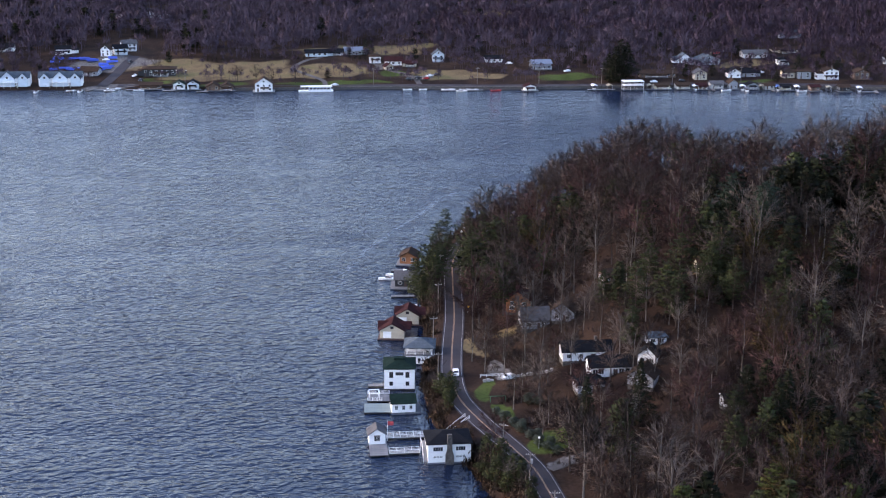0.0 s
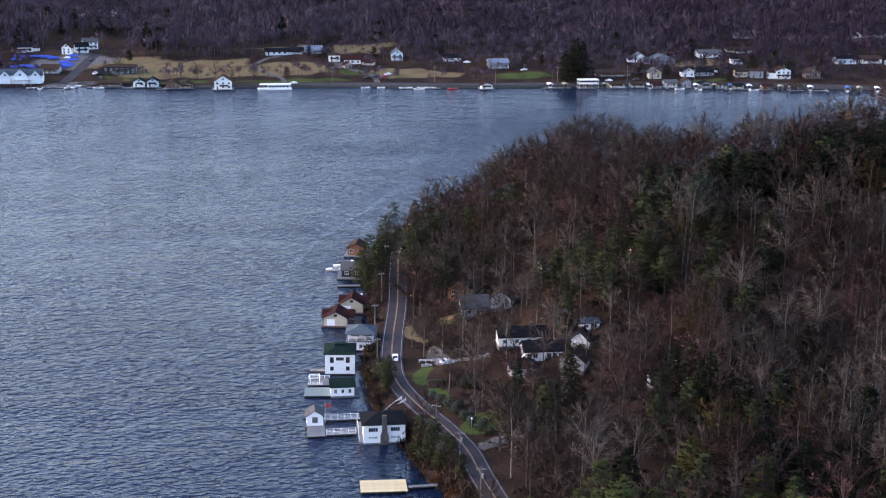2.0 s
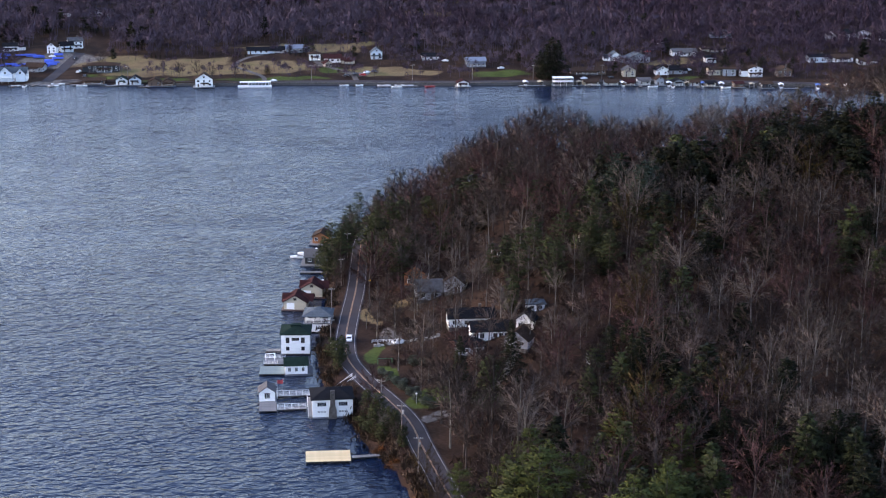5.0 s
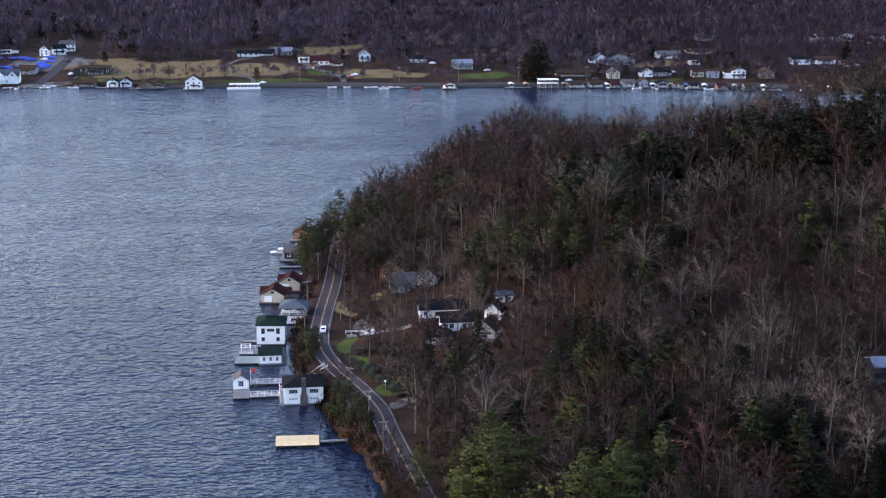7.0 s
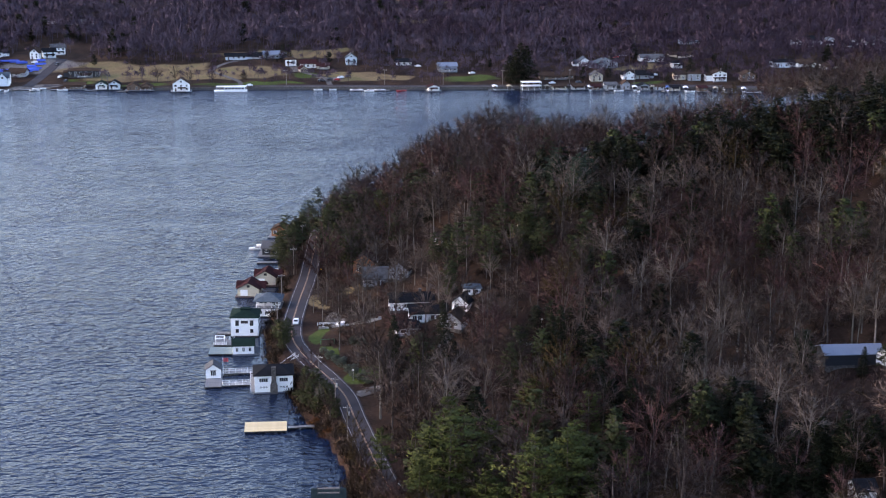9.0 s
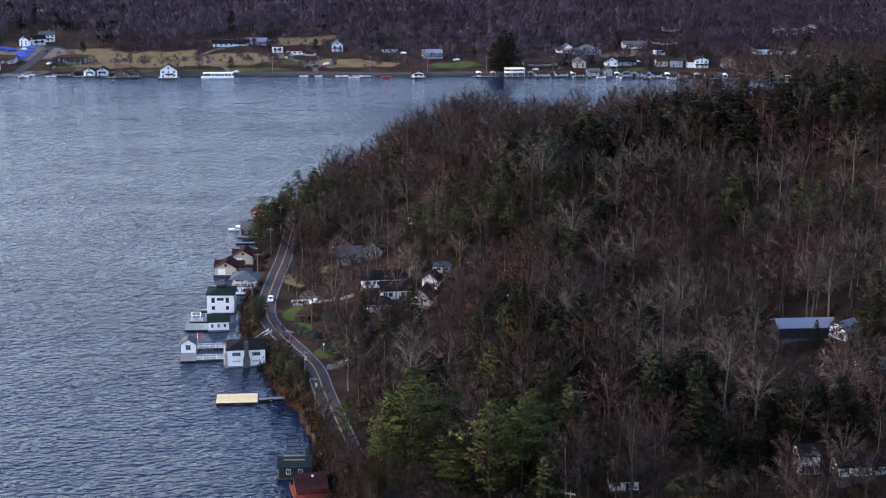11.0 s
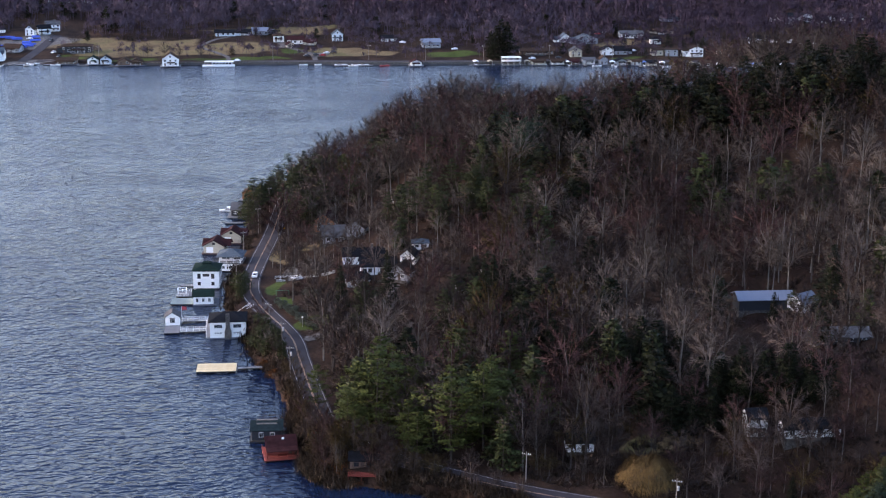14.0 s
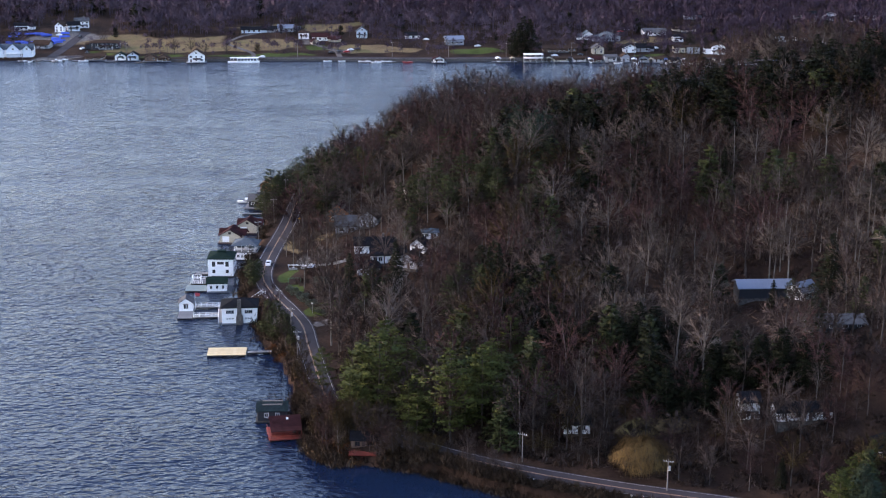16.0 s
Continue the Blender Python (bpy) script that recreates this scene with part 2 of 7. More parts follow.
def ground_material():
    """Leaf litter, with lawn, straw-coloured grass and bare dirt where the attribute cover says so (red, green, blue)."""
    m = bpy.data.materials.new("ground_cover")
    m.use_nodes = True
    n, l = m.node_tree.nodes, m.node_tree.links
    b = n["Principled BSDF"]
    b.inputs["Roughness"].default_value, b.inputs["Specular IOR Level"].default_value = 0.95, 0.05
    geo = n.new("ShaderNodeNewGeometry")

    def noise_at(scale, detail):
        t = n.new("ShaderNodeTexNoise")
        t.inputs["Scale"].default_value, t.inputs["Detail"].default_value = scale, detail
        l.new(geo.outputs["Position"], t.inputs["Vector"])
        return t.outputs["Fac"]

    def ramp(fac, cols):
        r = n.new("ShaderNodeValToRGB")
        els = r.color_ramp.elements
        while len(els) < len(cols):
            els.new(0.5)
        for i, (e, c) in enumerate(zip(els, cols)):
            e.position, e.color = 0.32 + 0.36 * i / (len(cols) - 1), (*c, 1)
        l.new(fac, r.inputs[0])
        return r.outputs[0]

    coarse, fine, patchy = noise_at(0.07, 5), noise_at(0.9, 4), noise_at(0.055, 6)
    litter = ramp(coarse, [(0.017, 0.010, 0.009), (0.028, 0.017, 0.013), (0.05, 0.029, 0.020)])
    lawn = ramp(coarse, [(0.032, 0.046, 0.013), (0.048, 0.068, 0.018), (0.062, 0.080, 0.024)])
    straw = ramp(coarse, [(0.10, 0.070, 0.042), (0.155, 0.112, 0.062), (0.115, 0.098, 0.046)])
    dirt = ramp(fine, [(0.09, 0.08, 0.075), (0.16, 0.145, 0.135)])
    at = n.new("ShaderNodeAttribute")
    at.attribute_name = "cover"
    sep = n.new("ShaderNodeSeparateColor")
    l.new(at.outputs["Color"], sep.inputs[0])
    col = litter
    for i, layer in enumerate((lawn, straw, dirt)):
        ragged = n.new("ShaderNodeMath")
        ragged.operation = "MULTIPLY_ADD"
        l.new(fine, ragged.inputs[0])
        ragged.inputs[1].default_value = 0.6
        sub = n.new("ShaderNodeMath")
        sub.operation = "MULTIPLY_ADD"
        l.new(sep.outputs[i], sub.inputs[0])
        sub.inputs[1].default_value, sub.inputs[2].default_value = 2.6, -2.6
        drift = n.new("ShaderNodeMath")
        drift.operation = "MULTIPLY_ADD"
        l.new(patchy, drift.inputs[0]), l.new(sub.outputs[0], drift.inputs[2])
        drift.inputs[1].default_value = 2.6
        l.new(drift.outputs[0], ragged.inputs[2])
        ragged.use_clamp = True
        mx = n.new("ShaderNodeMix")
        mx.data_type = "RGBA"
        l.new(ragged.outputs[0], mx.inputs[0])
        l.new(col, mx.inputs[6]), l.new(layer, mx.inputs[7])
        col = mx.outputs[2]
    dim = n.new("ShaderNodeMix")
    dim.data_type, dim.blend_type = "RGBA", "OVERLAY"
    dim.inputs[0].default_value = 0.5
    l.new(col, dim.inputs[6]), l.new(fine, dim.inputs[7])
    l.new(dim.outputs[2], b.inputs["Base Color"])
    bp = n.new("ShaderNodeBump")
    bp.inputs["Strength"].default_value, bp.inputs["Distance"].default_value = 0.6, 0.3
    l.new(fine, bp.inputs["Height"]), l.new(bp.outputs[0], b.inputs["Normal"])
    return m


GROUND = ground_material()

# ---- land and water ----
NEAR_SHORE = [
    (3500, 60), (420, 70), (300, 118), (200, 163), (150, 187), (125, 199), (104, 210), (90, 218), (82, 225.5), (68, 231), (54, 235), (49, 241),
    (47, 254), (45, 281), (40, 311), (34, 322), (31, 339), (28, 352), (24.5, 375), (23.5, 397), (26, 420), (29, 446), (31, 481), (33, 507),
    (42, 540), (52, 566), (68, 592), (95, 612), (135, 622), (190, 615), (250, 600), (330, 592), (420, 600), (3500, 640)]
# centres and heights of the swells that make up the wooded hill
HILLS = [(70, 560, 9.2), (130, 540, 16.1), (190, 520, 6.6), (250, 460, 33.1), (300, 520, 36.1), (150, 430, 20.1), (90, 400, 0.9), (200, 370, 2.4), (260, 340, 19.7), (130, 320, 4.2), (190, 270, -3.3), (110, 240, 5.1), (170, 200, 13.4), (250, 240, 18.7), (330, 380, 41.0), (330, 200, 43.8)]
ROAD = [(150, 590), (100, 596), (75, 580), (58, 552), (48.4, 525), (44.5, 497), (40.4, 459), (35.6, 426), (32.7, 402), (32.6, 385), (36.6, 367), (42.4, 349),
        (46.2, 334), (47.6, 318), (49.2, 302), (51.0, 285), (53.0, 270), (57.5, 257), (67, 244.5), (79, 234), (92, 224.5), (101.3, 218.7),
        (110.5, 213.7), (123.5, 207.3), (136, 202), (160, 192), (210, 171), (300, 130)]


def smooth(a, b, v):
    k = np.clip((v - a) / (b - a), 0, 1)
    return k * k * (3 - 2 * k)


def line_distance(pts, x, y, closed=False):
    d = np.full(x.shape, 1e9)
    for (ax, ay), (bx, by) in zip(pts, pts[1:] + pts[:1] if closed else pts[1:]):
        ex, ey = bx - ax, by - ay
        k = np.clip(((x - ax) * ex + (y - ay) * ey) / (ex * ex + ey * ey), 0, 1)
        d = np.minimum(d, np.hypot(x - ax - k * ex, y - ay - k * ey))
    return d


def shore_distance(x, y):
    """Metres inland from the near shore; negative over the lake."""
    d = line_distance(NEAR_SHORE, x, y, True)
    inside = np.zeros(x.shape, bool)
    for (ax, ay), (bx, by) in zip(NEAR_SHORE, NEAR_SHORE[1:] + NEAR_SHORE[:1]):
        inside ^= ((ay > y) != (by > y)) & (x < (bx - ax) * (y - ay) / ((by - ay) or 1e-9) + ax)
    return np.where(inside, d, -d)


def far_shore(x):
    return np.interp(x, [-1400, -700, -184, -100, -38, 60, 140, 241, 330, 400, 520, 900, 3500], [1100, 960, 928, 925, 917, 913, 905, 904, 893, 880, 850, 760, 640])


def spline(pts, step):
    """Points every step metres or so along a Catmull-Rom curve."""
    p = [Vector(q) for q in pts]
    p = [p[0] * 2 - p[1]] + p + [p[-1] * 2 - p[-2]]
    out = []
    for a, b, c, d in zip(p, p[1:], p[2:], p[3:]):
        n = max(2, int((c - b).length / step))
        for i in range(n):
            t = i / n
            out.append(0.5 * ((2 * b) + (c - a) * t + (2 * a - 5 * b + 4 * c - d) * t * t + (3 * b - a - 3 * c + d) * t ** 3))
    return out + [p[-2]]


ROAD_LINE = spline(ROAD, 3.0)
ROAD_COARSE = [tuple(v) for v in ROAD_LINE[::2]]


def bumps(x, y):
    return 0.5 * np.sin(x * 0.21 + 1.3 * np.sin(y * 0.13)) + 0.4 * np.sin(y * 0.27 + 1.7 * np.sin(x * 0.11)) + 0.35 * np.sin(x * 0.47 - y * 0.39)


def land(x, y, carve=True):
    x, y = np.atleast_1d(np.asarray(x, float)), np.atleast_1d(np.asarray(y, float))
    d = shore_distance(x, y)
    w = smooth(14, 70, d)
    hill = sum(h * np.exp(-((x - a) ** 2 + (y - b) ** 2) / (2 * 55.0 ** 2)) for a, b, h in HILLS) * w
    rise = 3.5 * smooth(0, 9, d) + hill + bumps(x, y) * (0.15 + w) * smooth(2, 12, d)
    if carve:
        k = smooth(5.0, 11.0, line_distance(ROAD_COARSE, x, y))
        rise = rise * k + 3.5 * (1 - k)
    near = np.where(d > 0, rise, np.maximum(d * 0.35, -6))
    e = y - far_shore(x)
    # past y 1250 an unseen rise is added to darken the lake's right-hand reflection
    far = np.where(e > 0, 1.4 * smooth(0, 3, e) + 0.11 * np.clip(e - 5, 0, 70) + 0.055 * np.clip(e - 75, 0, 3000) + bumps(x * 0.4, y * 0.4) * smooth(20, 90, e) + 0.3 * np.clip(y - 1250, 0, 450) * smooth(60, 300, x), np.maximum(e * 0.35, -6))
    back = 0.12 * (-y - 900 - 0.2 * np.abs(x))
    west = 0.12 * (-x - 1200)
    return np.maximum.reduce([near, far, back, west])


def ground_z(x, y):
    return float(land(x, y)[0])


def mesh_object(name, verts, faces, material, parent=None):
    me = bpy.data.meshes.new(name)
    me.from_pydata(verts, [], faces)
    me.materials.append(material)
    ob = new(name, me)
    ob.parent = parent
    return ob


def sheet(xs, ys):
    """Vertices and faces of a grid over the lines xs and ys, draped on the land."""
    gx, gy = np.meshgrid(xs, ys)
    gz = land(gx.ravel(), gy.ravel())
    v = np.stack([gx.ravel(), gy.ravel(), gz], 1)
    nx, ny = len(xs), len(ys)
    i = (np.arange(ny - 1)[:, None] * nx + np.arange(nx - 1)[None, :]).ravel()
    return v, np.stack([i, i + 1, i + nx + 1, i + nx], 1)


xs = np.unique(np.concatenate([np.linspace(-4200, -400, 30), np.arange(-400, 16, 12.0), np.arange(16, 118, 1.5), np.arange(118, 300, 2.5), np.arange(300, 760, 10.0), np.linspace(760, 3400, 24)]))
ys = np.unique(np.concatenate([np.linspace(-3600, 100, 24), np.arange(100, 190, 10.0), np.arange(190, 300, 1.5), np.arange(300, 630, 2.5), np.arange(630, 880, 20.0), np.arange(880, 960, 2.0), np.arange(960, 1500, 9.0), np.linspace(1500, 4600, 30)]))
gv, gf = sheet(xs, ys)
ground = tagged(mesh_object("ground", gv.tolist(), gf.tolist(), GROUND), "brown leaf-littered hillsides with patches of lawn and straw grass", "ground", kind="structure")
for p in ground.data.polygons:
    p.use_smooth = True


def blob(x, y, cx, cy, rx, ry, rot=0.0):
    """1 inside a soft-edged ellipse, 0 outside."""
    c, s = math.cos(radians(rot)), math.sin(radians(rot))
    u, v = (x - cx) * c + (y - cy) * s, -(x - cx) * s + (y - cy) * c
    return 1 - smooth(0.75, 1.15, np.hypot(u / rx, v / ry))


# cx, cy, rx, ry, turn
LAWNS = [(42.5, 389, 3, 10, 0), (44, 372, 3, 7, 20), (56, 352, 4, 7, 0), (52, 350, 5, 8, 0), (176, 928, 24, 9, 0), (20, 926, 40, 6, 0), (-55, 928, 24, 5, 0), (60, 946, 16, 8, 0), (295, 912, 16, 5, 0), (-100, 938, 14, 6, 0)]
STRAWS = [(43, 425, 3, 10, 0), (56, 437, 5, 5, 0), (37, 352, 2.5, 4, 0), (137, 233, 11, 4, -5), (-50, 962, 46, 16, 8), (16, 957, 34, 19, 0), (-28, 946, 22, 12, 0), (92, 944, 22, 10, -10), (66, 1004, 24, 14, 0), (34, 1016, 30, 8, 0), (-2, 954, 44, 15, 4), (-70, 950, 26, 12, 0), (-92, 978, 36, 16, 5), (-30, 975, 24, 10, -8), (25, 1008, 38, 14, 0), (70, 1018, 26, 14, 0), (190, 1260, 60, 16, 0), (118, 430, 10, 6, 0), (108, 935, 32, 9, 0), (300, 955, 22, 9, 0), (150, 1150, 30, 12, 0)]
DIRTS = [(46, 405, 3, 9, 0), (73, 938, 10, 6, 0), (-125, 985, 26, 24, 0), (-120, 930, 14, 6, 0), (56, 337, 6, 3, 20), (60, 965, 8, 10, 0)]
cover = np.zeros((len(gv), 4), np.float32)
amp = np.where(gv[:, 1] > 700, 5.0, 2.0)
cover_x = gv[:, 0] + amp * (np.sin(gv[:, 1] * 0.13 + 0.04 * gv[:, 0]) + 0.6 * np.sin(0.31 * gv[:, 1] - 0.12 * gv[:, 0]))
cover_y = gv[:, 1] + 0.45 * amp * (np.sin(gv[:, 0] * 0.09 + 1.0) + 0.7 * np.sin(gv[:, 0] * 0.27 + 0.1 * gv[:, 1]))
for channel, patches in enumerate((LAWNS, STRAWS, DIRTS)):
    for q in patches:
        cover[:, channel] = np.maximum(cover[:, channel], blob(cover_x, cover_y, *q))
cover[:, 0] *= np.where(gv[:, 1] > 700, 0.8, 1.0)
cover[:, 3] = 1
ground.data.attributes.new("cover", "FLOAT_COLOR", "POINT").data.foreach_set("color", cover.ravel())

wxs = np.unique(np.concatenate([np.linspace(-4200, -260, 12), np.arange(-260, -40, 20.0), np.arange(-40, 260, 4.0), np.arange(260, 520, 20.0), np.linspace(520, 3400, 12)]))
wys = np.unique(np.concatenate([np.linspace(-3600, 120, 8), np.arange(120, 640, 4.0), np.arange(640, 950, 12.0), np.linspace(950, 1500, 8)]))
wgx, wgy = np.meshgrid(wxs, wys)
wi = (np.arange(len(wys) - 1)[:, None] * len(wxs) + np.arange(len(wxs) - 1)[None, :]).ravel()
water = tagged(mesh_object("water", np.stack([wgx.ravel(), wgy.ravel(), 0 * wgx.ravel()], 1).tolist(), np.stack([wi, wi + 1, wi + len(wxs) + 1, wi + len(wxs)], 1).tolist(), WATER), "dark blue lake water ruffled by wind ripples", "lake", kind="structure")

# the lee of the hill keeps the wind off the water by the bank
off = -shore_distance(wgx.ravel(), wgy.ravel())
lee_reach = 10 + 60 * (1 - smooth(222, 262, wgy.ravel())) * smooth(44, 82, wgx.ravel())
calm = np.where(off > 0, 1 - smooth(0.25 * lee_reach, lee_reach, off), 1.0).astype(np.float32)
to_far = far_shore(wgx.ravel()) - wgy.ravel()
far_reach = 25 + 120 * smooth(-20, 170, wgx.ravel())
calm = np.maximum(calm, (0.05 + 0.75 * smooth(20, 190, wgx.ravel())) * (1 - smooth(0.1 * far_reach, far_reach, to_far))).astype(np.float32)
water.data.attributes.new("calm", "FLOAT", "POINT").data.foreach_set("value", calm)


# ---- building blocks ----
class Geo:
    """Collects vertices and faces of one part."""

    def __init__(self):
        self.v, self.f = [], []

    def add(self, pts, faces):
        n = len(self.v)
        self.v += [tuple(p) for p in pts]
        self.f += [tuple(i + n for i in q) for q in faces]
        return self

    def box(self, x0, y0, z0, x1, y1, z1):
        return self.add([(x0, y0, z0), (x1, y0, z0), (x1, y1, z0), (x0, y1, z0), (x0, y0, z1), (x1, y0, z1), (x1, y1, z1), (x0, y1, z1)],
                        [(3, 2, 1, 0), (4, 5, 6, 7), (0, 1, 5, 4), (1, 2, 6, 5), (2, 3, 7, 6), (3, 0, 4, 7)])

    def slab(self, top, thick):
        """A panel from its upper outline, thick metres deep, straight down."""
        n = len(top)
        low = [(p[0], p[1], p[2] - thick) for p in top]
        return self.add(list(top) + low, [tuple(range(n)), tuple(range(2 * n - 1, n - 1, -1))] + [((i + 1) % n, i, n + i, n + (i + 1) % n) for i in range(n)])

    def tube(self, a, b, r0, r1, n=6, caps=True):
        a, b = Vector(a), Vector(b)
        q = (b - a).to_track_quat("Z", "Y")
        ring = [q @ Vector((math.cos(2 * math.pi * i / n), math.sin(2 * math.pi * i / n), 0)) for i in range(n)]
        faces = [(i, (i + 1) % n, n + (i + 1) % n, n + i) for i in range(n)]
        if caps:
            faces += [tuple(range(n - 1, -1, -1)), tuple(range(n, 2 * n))]
        return self.add([a + c * r0 for c in ring] + [b + c * r1 for c in ring], faces)


def part(name, geo, material, parent, label="", at=None):
    """Links the geometry as one mesh under a thing or a part."""
    me = bpy.data.meshes.new(name)
    me.from_pydata(geo.v, [], geo.f)
    me.materials.append(material)
    ob = new(name, me)
    ob.parent = parent
    if at is not None:
        ob.matrix_basis = at
    return tagged(ob, label)


def thing(name, label, category, m, group=""):
    ob = new(name)
    ob.matrix_basis = m
    return tagged(ob, label, category, group)


MESHES = {}


def shared(key, name, build, material, parent, at, label=""):
    """A part whose mesh is built once and shared by all that look alike."""
    if key not in MESHES:
        g = Geo()
        build(g)
        me = bpy.data.meshes.new(name)
        me.from_pydata(g.v, [], g.f)
        me.materials.append(material)
        MESHES[key] = me
    ob = new(name, MESHES[key])
    ob.parent = parent
    ob.matrix_basis = at
    return tagged(ob, label)


def ribbon(line, offset, width, z, thick):
    """A strip along a plan line, offset to its left, as geometry with thickness."""
    g = Geo()
    pts = []
    for i, p in enumerate(line):
        d = (line[min(i + 1, len(line) - 1)] - line[max(i - 1, 0)]).normalized()
        s = Vector((-d.y, d.x))
        for o in (offset + width / 2, offset - width / 2):
            q = p + s * o
            pts += [(q.x, q.y, z), (q.x, q.y, z - thick)]
    faces = []
    for i in range(len(line) - 1):
        a, b = 4 * i, 4 * i + 4
        faces += [(a, a + 2, b + 2, b), (a + 1, a, b, b + 1), (a + 2, a + 3, b + 3, b + 2)]
    return g.add(pts, faces)


road = tagged(part("road", ribbon(ROAD_LINE, 0, 7.0, 3.62, 0.5), ASPHALT, None), "two-lane purplish grey asphalt shore road", "road", kind="structure")
part("edge_line", ribbon(ROAD_LINE, 2.95, 0.11, 3.626, 0.005), LINE_WHITE, road, "worn white edge line")
part("edge_line", ribbon(ROAD_LINE, -2.95, 0.12, 3.626, 0.005), LINE_WHITE, road, "worn white edge line")
part("centre_line", ribbon(ROAD_LINE, 0.14, 0.14, 3.626, 0.005), LINE_YELLOW, road, "worn yellow line")
part("centre_line", ribbon(ROAD_LINE, -0.14, 0.14, 3.626, 0.005), LINE_YELLOW, road, "worn yellow line")


def draped(pts, width, lift=0.14):
    line = spline(pts, 2.0)
    g = ribbon(line, 0, width, 0, 0.3)
    top = land([v[0] for v in g.v], [v[1] for v in g.v])
    g.v = [(v[0], v[1], v[2] + t + lift) for v, t in zip(g.v, top)]
    return g


GRAVEL = surf("gravel_drive", [(0.055, 0.048, 0.046), (0.10, 0.09, 0.086)], 0.3, 0.95, 0.4, 4)
for name, label, pts, width, mat in (
        ("driveway", "gravel driveway running uphill from the road", [(50, 334), (57, 338), (66, 345), (76, 356), (82, 368)], 2.8, GRAVEL),
        ("far_street", "asphalt street leading inland from the far shore", [(-128, 929), (-121, 960), (-113, 1006)], 7, ASPHALT),
        ("far_road", "asphalt road along the far shore", [(-118, 931), (-40, 921), (60, 918), (130, 911), (200, 909.5), (260, 908), (330, 899), (420, 880)], 5.5, ASPHALT),
        ("lawn_drive", "curving grey drive through a straw-coloured lawn", [(14, 921), (13, 932), (4, 946), (-6, 962), (2, 980), (14, 988)], 3.2, GRAVEL),
        ("hill_drive", "gravel drive to the cottages on the far slope", [(75, 919), (72, 938), (60, 952), (52, 965), (48, 980)], 3.6, GRAVEL)):
    tagged(part(name, draped(pts, width), mat, None), label, "road", kind="structure")

# ---- trees ----
def _stack(parts):
    """Joins (vertices, triangles, normals) triples."""
    vs, fs, ns, n = [], [], [], 0
    for v, f, o in parts:
        vs.append(v), fs.append(f + n), ns.append(o)
        n += len(v)
    return np.concatenate(vs), np.concatenate(fs), np.concatenate(ns)


def limb(pts, radii, sides):
    """A tapered, bent branch through pts, as triangles."""
    pts = np.asarray(pts, float)
    d = np.gradient(pts, axis=0)
    d /= np.linalg.norm(d, axis=1)[:, None] + 1e-9
    ref = np.array([1.0, 0.3, 0.1])
    u = np.cross(d, ref)
    u /= np.linalg.norm(u, axis=1)[:, None] + 1e-9
    w = np.cross(d, u)
    ang = np.arange(sides) * 2 * np.pi / sides
    way = u[:, None] * np.cos(ang)[None, :, None] + w[:, None] * np.sin(ang)[None, :, None]
    ring = pts[:, None] + way * np.asarray(radii)[:, None, None]
    i, j = np.meshgrid(np.arange(len(pts) - 1), np.arange(sides), indexing="ij")
    a, b = i * sides + j, i * sides + (j + 1) % sides
    f = np.concatenate([np.stack([a, b, b + sides], -1).reshape(-1, 3), np.stack([a, b + sides, a + sides], -1).reshape(-1, 3)])
    return ring.reshape(-1, 3), f, way.reshape(-1, 3)


def blades(base, way, width, r, out=None, jitter=0.3):
    """One thin triangle for each twig or needle tuft; out: the way that they face, which also rounds the shading of the whole crown."""
    face = r.normal(size=way.shape) if out is None else unit(out) + r.normal(0, 0.4, way.shape)
    side = np.cross(way, face)
    side /= np.linalg.norm(side, axis=1)[:, None] + 1e-9
    side *= np.asarray(width).reshape(-1, 1) / 2
    n = len(base)
    v = np.stack([base - side, base + side, base + way], 1).reshape(-1, 3)
    soft = unit(np.array([0, 0, 0.6]) + r.normal(0, 0.5, way.shape)) if out is None else unit(unit(out) + r.normal(0, jitter, way.shape))
    return v, np.arange(3 * n).reshape(-1, 3), np.repeat(soft, 3, axis=0)


def unit(v):
    return v / (np.linalg.norm(v, axis=-1, keepdims=True) + 1e-9)


